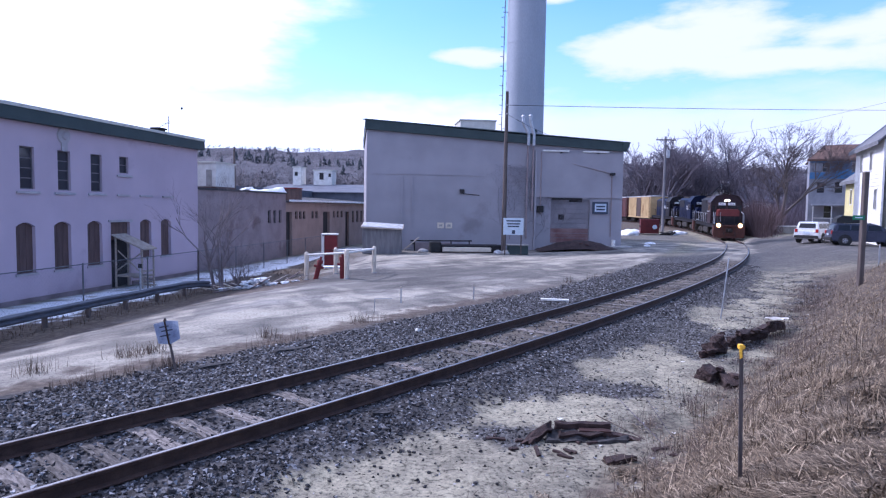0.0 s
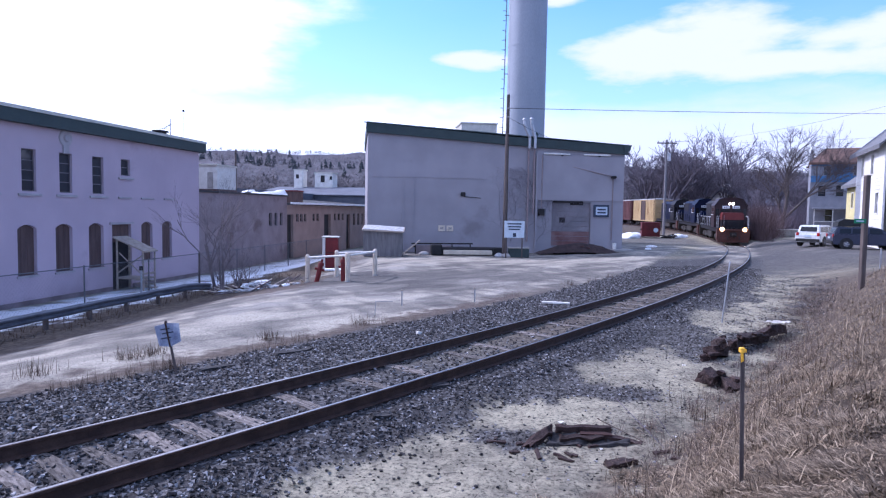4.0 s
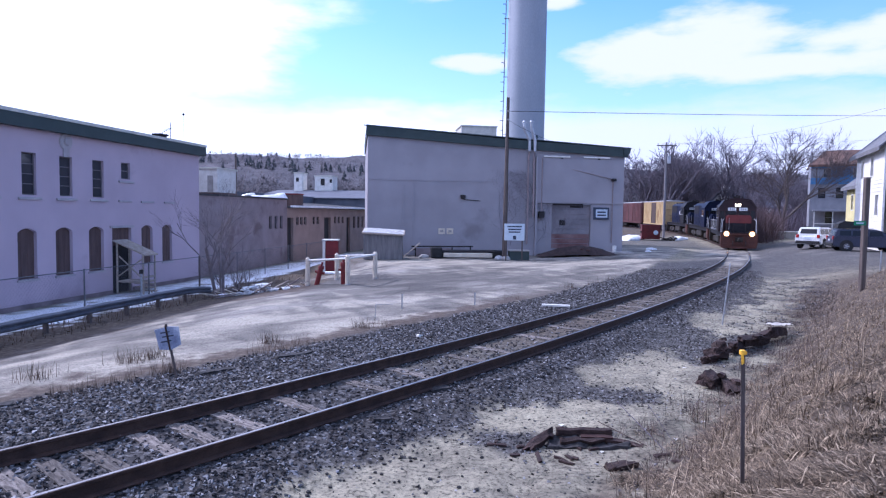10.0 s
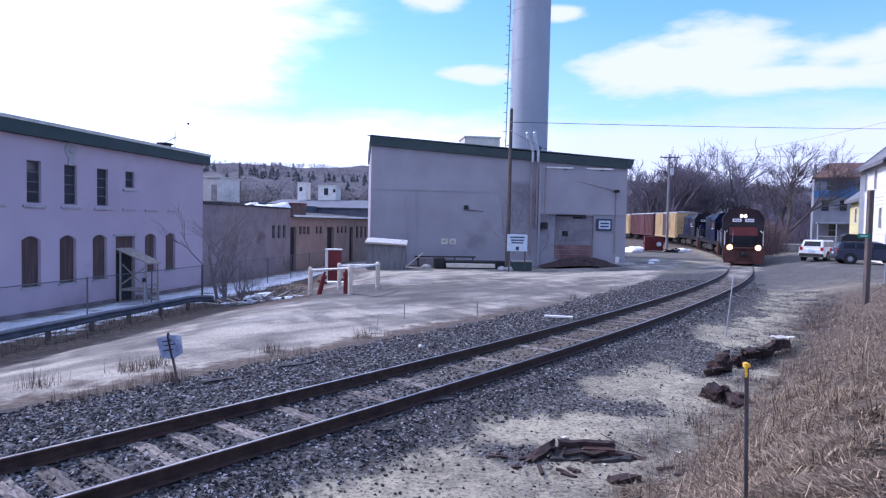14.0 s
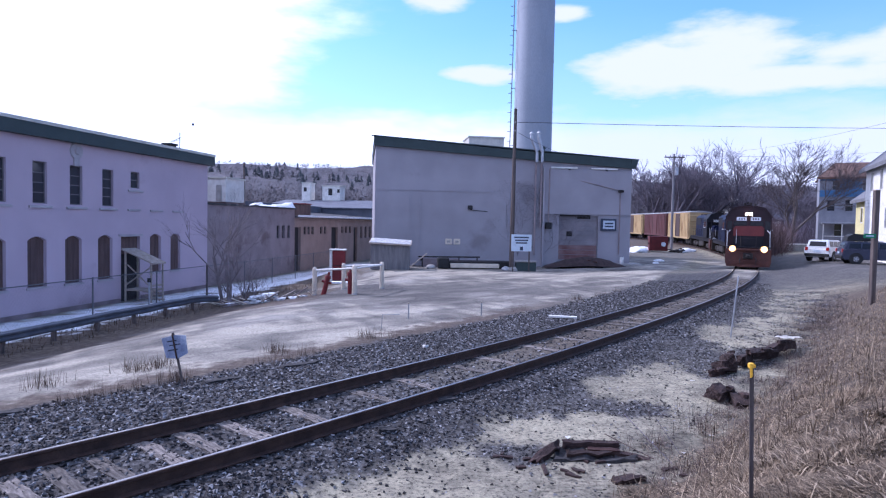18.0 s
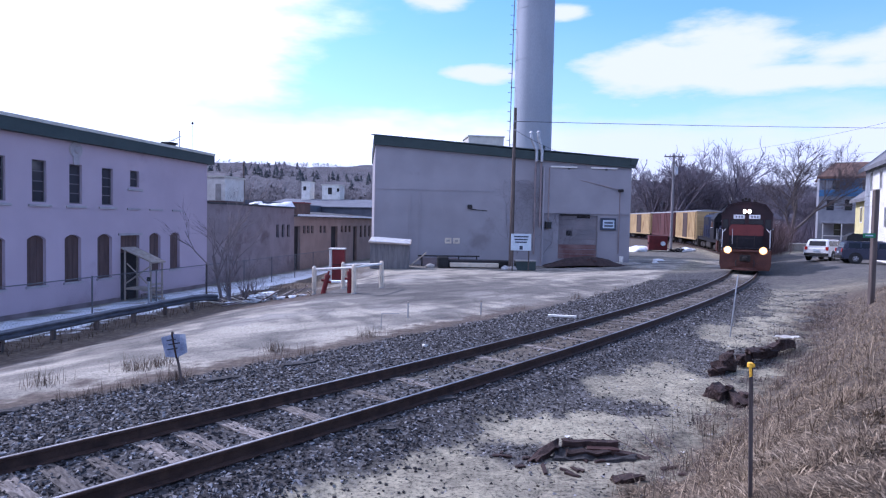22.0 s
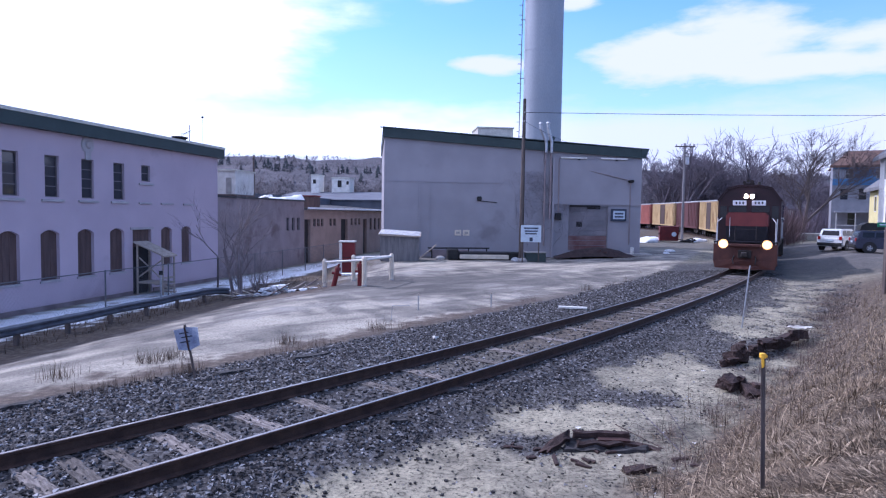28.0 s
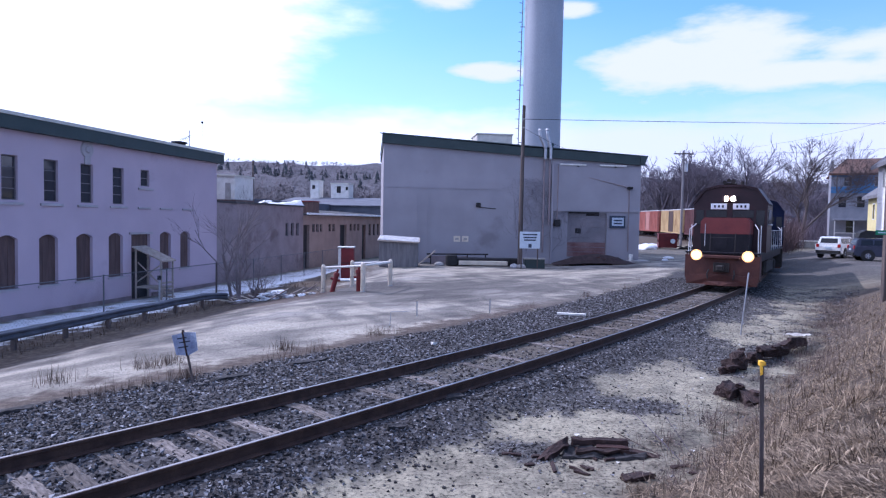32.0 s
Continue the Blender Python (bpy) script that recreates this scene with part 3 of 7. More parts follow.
def make_track():
    tr = thing("railway_track", label="single railway track with rusty rails on gravel ballast", category="railway track", kind="structure")
    web = [(-.036, -.004), (.034, -.004), (.034, -.035), (.010, -.052), (.010, -.145), (.07, -.165), (.07, -.178), (-.07, -.178), (-.07, -.165), (-.010, -.145), (-.010, -.052), (-.034, -.035)]
    for off in (-0.775, 0.775):
        r = sweep("rail", web, off, 2, 230, 0.5, M_rail, tr, "rusty brown steel rail")
        sweep("rail_head", [(-.020, 0), (.020, 0), (.020, -.003), (-.020, -.003)], off, 2, 230, 0.5, M_railtop, r, "bright worn running surface")
    rng = random.Random(5)
    metas = []
    for k in range(4):
        # a split, weathered sleeper: uneven sides and a top broken by long checks
        bm = bmesh.new()
        n, cols = 15, (-.1, -.045, -.035, .03, .042, .1)
        dent = {-.1: 0, -.045: 0, -.035: .02, .03: 0, .042: .016, .1: 0}
        rows = []
        for i in range(n):
            x = -.82 + 1.64 * i / (n - 1)
            wob = noise.noise(Vector((x * 1.7, k * 9.1, 0))) * .03
            top = [bm.verts.new((x + rng.uniform(-.02, .02), c + wob + rng.uniform(-.008, .008), -dent[c] * (noise.noise(Vector((x * 2, k, c * 40))) > -.15) + rng.uniform(-.012, .004))) for c in cols]
            rows.append([bm.verts.new((x, -.1 + wob, -.16))] + top + [bm.verts.new((x, .1 + wob, -.16))])
        for p, q in zip(rows, rows[1:]):
            for j in range(len(p) - 1):
                bm.faces.new((p[j], p[j + 1], q[j + 1], q[j]))
        bm.faces.new(rows[0][::-1]); bm.faces.new(rows[-1])
        bmesh.ops.recalc_face_normals(bm, faces=bm.faces[:])
        metas.append(mesh_of("tie", bm, M_tie))
    # bared ties at their places near the eye, the rest sunk in the stone
    bared = [6.46, 6.78, 7.16, 7.64, 8.04, 8.55, 9.32, 10.45, 11.32, 12.59, 13.42, 14.9, 16.2, 17.6, 18.8]
    spots = [(s_at(y), True) for y in bared]
    s = 8.0
    while s < s_at(46):
        if min(abs(s - q) for q, _ in spots[:len(bared)]) > .4:
            spots.append((s, s < s_at(6.1) or (s > s_at(19) and rng.random() < .4)))
        s += 0.51 + rng.uniform(-.035, .035)
    for s, bare in spots:
        x, y, a = on_track(s)
        dz = -0.186 + (0.014 if bare else -0.05) + rng.uniform(-.004, .004) + track_z(s)
        shared("tie", metas[rng.randrange(4)], Matrix.Translation((x, y, dz)) @ Matrix.Rotation(a - math.pi / 2 + rng.uniform(-.03, .03), 4, "Z"), tr)
    return tr


track = make_track()


def stones(name, n, where, size, tint, seed, label):
    """Loose broken stones, strewn by the function where(rng, n), which gives x, y and how high they lie."""
    rng = np.random.RandomState(seed)
    x, y, z = where(rng, n)
    n = len(x)
    base = np.array([(1, 0, 0), (-.5, .87, 0), (-.5, -.87, 0), (0, 0, .75), (0, 0, -.75)])
    sz = rng.uniform(size[0], size[1], n)
    P = base[None] * (1 + rng.uniform(-.35, .35, (n, 5, 1))) + rng.uniform(-.2, .2, (n, 5, 3))
    ang = rng.uniform(0, 6.28, n)
    tl = rng.uniform(-1.2, 1.2, n)
    c, s_, ct, st = np.cos(ang), np.sin(ang), np.cos(tl), np.sin(tl)
    X, Y, Z = P[..., 0], P[..., 1], P[..., 2]
    Y, Z = Y * ct[:, None] - Z * st[:, None], Y * st[:, None] + Z * ct[:, None]
    X, Y = X * c[:, None] - Y * s_[:, None], X * s_[:, None] + Y * c[:, None]
    V = np.stack([X, Y, Z * 0.8], -1) * sz[:, None, None] + np.stack([x, y, z], -1)[:, None]
    F = np.array([(0, 1, 3), (1, 2, 3), (2, 0, 3), (1, 0, 4), (2, 1, 4), (0, 2, 4)])[None] + (np.arange(n) * 5)[:, None, None]
    me = bpy.data.meshes.new(name)
    me.from_pydata(V.reshape(-1, 3).tolist(), [], F.reshape(-1, 3).tolist())
    me.materials.append(tint)
    return tagged(new(name, me), kind="stuff", label=label)


def island_mat(name, stops, rough=0.9):
    m = bpy.data.materials.new(name)
    m.use_nodes = True
    nt = m.node_tree
    N, L = nt.nodes.new, nt.links.new
    g = N("ShaderNodeNewGeometry")
    r = N("ShaderNodeValToRGB")
    e = r.color_ramp.elements
    while len(e) < len(stops):
        e.new(0.5)
    for k, (p, c) in zip(e, stops):
        k.position, k.color = p, (*c, 1)
    L(g.outputs["Random Per Island"], r.inputs[0])
    b = nt.nodes["Principled BSDF"]
    L(r.outputs[0], b.inputs["Base Color"])
    b.inputs["Roughness"].default_value, b.inputs["Specular IOR Level"].default_value = rough, 0.25
    return m


M_stone = island_mat("ballast_stone", [(0, (0.017, 0.016, 0.017)), (0.5, (0.055, 0.051, 0.052)), (0.82, (0.13, 0.127, 0.13)), (1, (0.36, 0.355, 0.365))])
M_straw = island_mat("dry_grass", [(0, (0.036, 0.025, 0.018)), (0.4, (0.115, 0.084, 0.056)), (0.8, (0.25, 0.19, 0.125)), (1, (0.52, 0.42, 0.29))])
M_weed = island_mat("dead_weeds", [(0, (0.05, 0.034, 0.026)), (1, (0.14, 0.1, 0.075))])


def strip(c0, c1, y0, y1, near=2.0):
    def f(rng, n):
        t = rng.uniform(0, 1, n) ** near
        yy = y0 + (y1 - y0) * t
        c = rng.uniform(c0, c1, n)
        xx = np.interp(yy, TY, TX)
        sl = np.interp(yy + .5, TY, TX) - np.interp(yy - .5, TY, TX)
        q = np.sqrt(1 + sl * sl)
        x, y = xx + c / q, yy - c * sl / q
        keep = rng.uniform(0, 1, n) < ss(1, 0, (np.abs(c) - np.where(c > 0, 1.5, 4.45) - np.where(c > 0, 0.35, 0.15) * lumps(x, y, 1.9, 31)) / 0.3)
        keep &= (np.abs(c) > 0.68) | (rng.uniform(0, 1, n) < 0.75 - 0.45 * ss(9, 16, yy))
        x, y = x[keep], y[keep]
        return x, y, land(x, y) + 0.004 + rng.uniform(-.01, .015, len(x))
    return f


def patches(y0, y1, c0, c1):
    def f(rng, n):
        yy = y0 + (y1 - y0) * rng.uniform(0, 1, n) ** 1.6
        c = rng.uniform(c0, c1, n)
        x = np.interp(yy, TY, TX) + c * 0.8
        y = yy - c * 0.6
        k = (gravel_field(x, y) + rng.normal(0, .22, n) > .05) | (rng.uniform(0, 1, n) < .06)
        x, y = x[k], y[k]
        return x, y, land(x, y) + rng.uniform(-.005, .008, len(x))
    return f


stones("ballast", 64000, strip(-4.7, 2.1, 3.0, 36), (0.018, 0.045), M_stone, 1, "loose grey crushed stone ballast round the ties")
stones("gravel", 52000, patches(4, 34, 1.3, 5.2), (0.008, 0.034), M_stone, 2, "dark loose gravel strewn on bare dirt")


def blades(name, n, where, length, mat, seed, label, lean=0.9, wide=0.006):
    """Dry blades: each a bent strip of two quads and a tip."""
    rng = np.random.RandomState(seed)
    x, y, z = where(rng, n)
    n = len(x)
    ln = rng.uniform(*length, n)
    a = rng.uniform(0, 6.28, n)
    le = np.clip(1 - rng.uniform(0, 1, n) ** 1.6 * (1 - lean), 0, 1) if lean < 0 else rng.uniform(0.15, 1, n) * lean
    d = np.stack([np.cos(a), np.sin(a)], -1)
    sd = np.stack([-np.sin(a), np.cos(a)], -1)
    V = np.zeros((n, 5, 3))
    for k, (t, w) in enumerate(((0, 1), (0, -1), (0.55, 0.8), (0.55, -0.8), (1, 0))):
        out = ln * (le * t ** 1.5)
        up = ln * t * np.sqrt(np.maximum(1 - (le * 0.95) ** 2, 0.02))
        V[:, k, 0] = x + d[:, 0] * out + sd[:, 0] * w * wide
        V[:, k, 1] = y + d[:, 1] * out + sd[:, 1] * w * wide
        V[:, k, 2] = z + up
    q = np.arange(n)[:, None] * 5
    faces = (np.array([[0, 1, 3, 2]]) + q).tolist() + (np.array([[2, 3, 4]]) + q).tolist()
    me = bpy.data.meshes.new(name)
    me.from_pydata(V.reshape(-1, 3).tolist(), [], faces)
    me.materials.append(mat)
    return tagged(new(name, me), kind="stuff", label=label)


def straws(name, n, where, length, mat, seed, label, wide=0.0035):
    """Straw lying flat or half raised, in every direction."""
    rng = np.random.RandomState(seed)
    x, y, z = where(rng, n)
    n = len(x)
    ln = rng.uniform(*length, n)
    a = 5 * lumps(x, y, 1.1, 77) + rng.normal(0, 1.0, n)
    ln = ln * np.clip(0.85 + 0.45 * lumps(x, y, 0.7, 78), .45, 1.6)
    up = rng.uniform(0, 1, n) ** 2.0 * np.clip(.75 + .5 * lumps(x, y, 1.0, 79), .2, 1.3)
    z = z + rng.uniform(0.005, 0.05, n)
    d = np.stack([np.cos(a) * np.cos(up), np.sin(a) * np.cos(up), np.sin(up)], -1)
    s = np.stack([-np.sin(a), np.cos(a), 0 * a], -1) * wide
    P = np.stack([x, y, z], -1)
    mid = P + d * (ln * .5)[:, None] + np.array([0, 0, 1]) * (ln * .06)[:, None]
    end = P + d * ln[:, None] - np.array([0, 0, 1]) * (ln * .12 * np.sin(up))[:, None]
    V = np.stack([P + s, P - s, mid - s, mid + s, end], 1)
    q = np.arange(n)[:, None] * 5
    faces = (np.array([[0, 1, 2, 3]]) + q).tolist() + (np.array([[3, 2, 4]]) + q).tolist()
    me = bpy.data.meshes.new(name)
    me.from_pydata(V.reshape(-1, 3).tolist(), [], faces)
    me.materials.append(mat)
    return tagged(new(name, me), kind="stuff", label=label)


def bank_where(y0, y1, far):
    def f(rng, n):
        r = y0 * (y1 / y0) ** rng.uniform(0, 1, n)
        a = rng.uniform(0.02, 0.72, n)
        x, y = r * np.sin(a), r * np.cos(a)
        c = across(x, y)
        k = (y > 1.6) & (ss(4.2, 5.6, c + 0.5 * lumps(x, y, 1.3, 51) + 0.8 * ss(14, 20, y)) > rng.uniform(0, 1, n)) & (y < 26) & (lumps(x, y, 0.9, 52) + rng.uniform(-.8, 1.4, n) > -0.1)
        x, y = x[k], y[k]
        return x, y, land(x, y) - 0.01
    return f


def weed_where(rng, n):
    y = rng.uniform(8, 40, n)
    c = rng.normal(-4.55, 0.2, n)
    x = np.interp(y, TY, TX) + c / 0.8
    k = lumps(x, y, 4.0, 61) > 0.35
    x, y = x[k], y[k]
    return x, y, land(x, y) - 0.01


def ditch_where(rng, n):
    y = rng.uniform(9, 40, n)
    u = rng.uniform(-1.6, 0.8, n)
    x = -12.74 + 0.185 * (y - 18.76) + u
    return x, y, land(x, y) - 0.01


straws("dry_grass", 470000, bank_where(2.6, 30, 1.6), (0.05, 0.17), M_straw, 3, "matted dry brown grass on the bank")
blades("tall_dry_grass", 2600, bank_where(6, 30, 1.2), (0.2, 0.45), M_straw, 4, "taller dead grass stalks on the bank", 0.7, 0.004)
def fringe_where(rng, n):
    y = rng.uniform(6, 27, n)
    c = rng.normal(4.25, 0.45, n) - .3 * ss(12, 22, y)
    x = np.interp(y, TY, TX) + c / 0.8
    y = y - c * .2
    k = lumps(x, y, 1.6, 63) + rng.uniform(-.4, .4, n) > 0.1
    x, y = x[k], y[k]
    return x, y, land(x, y) - 0.01


M_fringe = island_mat("dead_bank_weeds", [(0, (0.04, 0.027, 0.025)), (.6, (0.1, 0.072, 0.062)), (1, (0.2, 0.155, 0.125))])
straws("bank_edge_litter", 16000, fringe_where, (0.05, 0.3), M_fringe, 8, "dark dead weeds and stems at the foot of the bank", 0.003)
blades("bank_edge_weeds", 2600, fringe_where, (0.12, 0.5), M_fringe, 9, "thin dead weed stems at the foot of the bank", 0.9, 0.003)
blades("weeds", 5200, weed_where, (0.08, 0.42), M_weed, 6, "dead weeds along the edge of the ballast", 0.85, 0.003)
def clump_where(rng, n):
    """Tufts of dead weeds beside the small sign and along the ballast's foot."""
    at = np.array([(-6.5, 13.2), (-6.2, 13.6), (-5.3, 12.4), (-7.6, 11.9), (-4.2, 15.4), (-2.2, 17.6)])
    k = rng.randint(0, len(at), n)
    x, y = at[k, 0] + rng.normal(0, .16, n), at[k, 1] + rng.normal(0, .16, n)
    return x, y, land(x, y) - 0.01


blades("weed_clumps", 700, clump_where, (0.1, 0.42), M_weed, 10, "tufts of dead weeds by the small sign", 0.8, 0.004)
blades("ditch_grass", 1800, ditch_where, (0.1, 0.3), M_weed, 7, "dead brown grass below the guard rail", 0.9, 0.008)

# ---------- walls with openings ----------


def wall_mesh(bm, length, z0, z1, holes, deep=0.22, arch=0.0):
    """Outer face of a wall in the plane y = 0 with holes (x0, z0, x1, z1), their reveals, and a back at y = 0.35."""
    xs = sorted({0, length, *[h[0] for h in holes], *[h[2] for h in holes]})
    zs = sorted({z0, z1, *[h[1] for h in holes], *[h[3] for h in holes]})

    def quad(*p):
        bm.faces.new([bm.verts.new(v) for v in p])
    for xa, xb in zip(xs, xs[1:]):
        for za, zb in zip(zs, zs[1:]):
            xm, zm = (xa + xb) / 2, (za + zb) / 2
            if not any(h[0] < xm < h[2] and h[1] < zm < h[3] for h in holes):
                quad((xa, 0, za), (xb, 0, za), (xb, 0, zb), (xa, 0, zb))
                quad((xa, .35, za), (xa, .35, zb), (xb, .35, zb), (xb, .35, za))
    for a, b, c, d in [h[:4] for h in holes]:
        quad((a, 0, b), (a, 0, d), (a, .35, d), (a, .35, b))
        quad((c, 0, b), (c, .35, b), (c, .35, d), (c, 0, d))
        quad((a, 0, b), (a, .35, b), (c, .35, b), (c, 0, b))
        quad((a, 0, d), (c, 0, d), (c, .35, d), (a, .35, d))
    for h in holes:
        if len(h) > 4 and h[4]:
            a, b, c, d, rise = h
            m, w = (a + c) / 2, (c - a) / 2
            for sg in (-1, 1):
                pts = [(m + sg * w, 0.004, d)]
                for k in range(6):
                    t = k / 5
                    pts.append((m + sg * w * t, 0.004, d - rise * t * t))
                poly(bm, pts, (0, .3, 0))
    bmesh.ops.recalc_face_normals(bm, faces=bm.faces[:])
    return bm


def window_at(parent, x0, z0, x1, z1, kind="sash", rise=0.0, deep=0.16):
    """A window set back in its opening: boarded, or glazed with bars."""
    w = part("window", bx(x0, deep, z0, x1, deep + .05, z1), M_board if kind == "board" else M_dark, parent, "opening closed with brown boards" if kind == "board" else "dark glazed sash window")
    if kind == "board":
        n = 3
        for i in range(1, n):
            xx = x0 + (x1 - x0) * i / n
            part("batten", bx(xx - .012, deep - .012, z0, xx + .012, deep, z1), M_board, w)
    else:
        t = 0.045
        part("frame", box(box(box(bx(x0, deep - .05, z0, x0 + t, deep, z1), x1 - t, deep - .05, z0, x1, deep, z1), x0 + t, deep - .05, z1 - t, x1 - t, deep, z1), x0 + t, deep - .05, z0, x1 - t, deep, z0 + t), M_frame, w)
        rows = 4 if z1 - z0 > 1.2 else 2
        for i in range(rows):
            za, zb = z0 + t + (z1 - z0 - 2 * t) * i / rows, z0 + t + (z1 - z0 - 2 * t) * (i + 1) / rows
            part("pane", bx(x0 + t, deep - .022, za + .02, x1 - t, deep - .014, zb - .02), M_pane, w)
            if i:
                part("glazing_bar", bx(x0 + t, deep - .04, za - .02, x1 - t, deep - .01, za + .02), M_frame, w)
    return w


# ---------- the two-storey mill ----------


def make_mill():
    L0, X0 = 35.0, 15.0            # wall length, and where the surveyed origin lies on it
    dx, dy = 0.187 / math.hypot(.187, 1), 1 / math.hypot(.187, 1)
    ax, ay = -18.78 - dx * X0, 20.14 - dy * X0
    m = thing("mill_building", along(ax, ay, -18.78 + dx * 20, 20.14 + dy * 20), label="two-storey pale painted brick mill with boarded arched windows", category="building")
    base = -2.1
    ups = [(X0 + 6.74 + 2.05 * k, 3.23, X0 + 7.5 + 2.05 * k, 5.02) for k in range(-9, 3)]
    ups.append((X0 + 12.87, 4.22, X0 + 13.56, 5.06))
    lows = [(X0 + 6.46 + 2.04 * k, -0.34, X0 + 7.46 + 2.04 * k, 1.82, 0.18) for k in (-9, -8, -7, -6, -5, -4, -3, -2, -1, 0, 1, 2)]
    lows += [(X0 + 14.42, -0.27, X0 + 15.38, 1.83, 0.18), (X0 + 16.24, -0.27, X0 + 17.17, 1.83, 0.18)]
    door = (X0 + 12.15, -1.9, X0 + 13.6, 1.72)
    holes = ups + lows + [door]
    part("front_wall", wall_mesh(bmesh.new(), L0, base, 6.55, holes), M_mill, m, "pale painted brick wall")
    part("end_wall", bx(L0 - .35, .36, base, L0, 14, 6.55), M_mill, m)
    part("end_wall", bx(0, .36, base, .35, 14, 6.55), M_wall, m)
    part("back_wall", bx(.36, 13.65, base, L0 - .36, 14, 6.55), M_wall, m)
    part("floor", bx(.36, .36, 2.2, L0 - .36, 13.6, 2.4), M_dark, m)
    part("roof", bx(-.25, -.3, 6.58, L0 + .25, 14.2, 6.66), M_tar, m, "flat dark tarred roof")
    part("fascia", bx(-.28, -.34, 6.02, L0 + .2, -.22, 6.56, 0.01), M_band, m, "dark green painted fascia board")
    part("fascia", bx(L0 + .2, -.34, 6.02, L0 + .28, 14.2, 6.56), M_band, m, "dark green painted fascia board")
    part("soffit", bx(-.25, -.22, 6.02, L0 + .19, -.002, 6.08), M_band, m)
    part("capping", bx(-.3, -.38, 6.56, L0 + .3, -.2, 6.7), M_cap, m, "pale metal roof edge")
    for i, h in enumerate(ups):
        window_at(m, *h)
        part("sill", bx(h[0] - .22, -.09, h[1] - .2, h[2] + .22, .1, h[1] - .09, .01), M_sill, m)
    for xa, xb in ((12.62, 13.59), (14.39, 15.46), (16.4, 17.4)):
        part("sill", bx(X0 + xa, -.08, 3.03, X0 + xb, -.002, 3.13, .01), M_sill, m, "sill of a walled-up window")
    for h in lows:
        window_at(m, *h[:4], kind="board")
        part("sill", bx(h[0] - .08, -.06, h[1] - .1, h[2] + .08, .1, h[1], .01), M_sill, m)
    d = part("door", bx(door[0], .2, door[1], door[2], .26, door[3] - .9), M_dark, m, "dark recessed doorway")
    part("transom", bx(door[0], .16, door[3] - .9, door[2], .24, door[3]), M_board, m, "boarded panel over the doorway")
    part("lintel", bx(door[0] - .18, -.05, door[3], door[2] + .18, .05, door[3] + .12), M_sill, m)
    # round anchor plate under the eaves
    part("rosette", tb((X0 + 9.17, -.06, 5.68), (X0 + 9.17, 0, 5.68), .36, .40, 16), M_sill, m, "round cast wall anchor plate")
    part("rosette_boss", tb((X0 + 9.17, -.12, 5.68), (X0 + 9.17, -.05, 5.68), .13, .2, 10), M_sill, m)
    part("rosette_drop", bx(X0 + 9.0, -.06, 5.0, X0 + 9.34, -.002, 5.34), M_sill, m)
    part("plinth", bx(0, -.07, base, door[0] - .1, -.002, -1.4), M_damp, m, "darker damp-stained base course")
    part("plinth", bx(door[2] + .1, -.07, base, L0, -.002, -1.4), M_damp, m, "darker damp-stained base course")
    # timber canopy over the doorway
    c = thing("door_canopy", m.matrix_basis @ Matrix.Translation((X0 + 12.15, 0, 0)) @ Matrix.Diagonal((.64, .9, 1, 1)), label="rough timber porch with a sloping board roof", category="canopy")
    poly_pts = [(0, -.02, 1.06), (1.7, -.02, 1.06), (1.9, -1.9, .35), (.2, -1.9, .35)]
    part("canopy_roof", poly(bmesh.new(), poly_pts, (0, 0, .07)), M_wood, c, "sloping sheathed roof, grey with age")
    gz = -1.88
    for x, y in ((.25, -.15), (.3, -1.75), (1.75, -1.75), (1.7, -.15)):
        part("post", bx(x - .045, y - .045, gz, x + .045, y + .045, .35 - (y + 1.9) * -.37), M_wood, c)
    part("brace", tb((.3, -1.7, .2), (.3, -.2, -.7), .04, n=4), M_wood, c)
    part("brace", tb((.3, -.25, .3), (.3, -1.65, -.75), .04, n=4), M_wood, c)
    part("rail", bx(.26, -1.8, -.78, 1.78, -1.72, -.68), M_wood, c)
    part("rail", bx(.26, -1.8, -1.0, 1.78, -1.72, -.92), M_wood, c)
    part("brace", tb((.3, -1.76, -.95), (1.7, -1.76, gz + .1), .04, n=4), M_wood, c)
    part("landing", bx(.2, -1.8, -1.02, 1.8, -.1, -.94), M_wood, c)
    for k in range(4):
        part("step", bx(1.8 + .26 * k, -1.5, -1.2 - .2 * k, 2.08 + .26 * k, -.4, -1.14 - .2 * k), M_wood, c)
    # roof clutter
    v = thing("roof_vent", m.matrix_basis @ Matrix.Translation((X0 + 16.6, .3, 6.66)), label="small dark roof vent on the mill", category="vent")
    part("curb", bx(-.3, -.2, 0, .3, .2, .2), M_dark, v)
    part("hood", bx(-.38, -.3, .2, .38, .3, .3, .03), M_dark, v)
    bl = thing("ball_mast", pose(-15.75, 39.1, 8.45), label="dark ball finial on a hair-thin roof mast", category="finial")
    part("ball", tube(tube(bmesh.new(), (0, 0, -.07), (0, 0, 0), .03, .08, 10), (0, 0, 0), (0, 0, .07), .08, .03, 10), M_dark, bl)
    part("mast", tb((0, 0, 6.66 - 8.45), (0, 0, -.07), .006, n=4), M_mesh, bl)
    an = thing("antenna", m.matrix_basis @ Matrix.Translation((X0 + 18.0, .6, 6.66)), label="thin roof antenna on a mast", category="antenna")
    part("mast", tb((0, 0, 0), (0, 0, 1.15), .022), M_mesh, an)
    part("boom", tb((-.8, 0, .45), (.1, 0, .85), .014), M_mesh, an)
    for k in range(4):
        part("element", tb((-.7 + .22 * k, -.25, .5 + .1 * k), (-.7 + .22 * k, .25, .5 + .1 * k), .01, n=5), M_mesh, an)
    return m


make_mill()


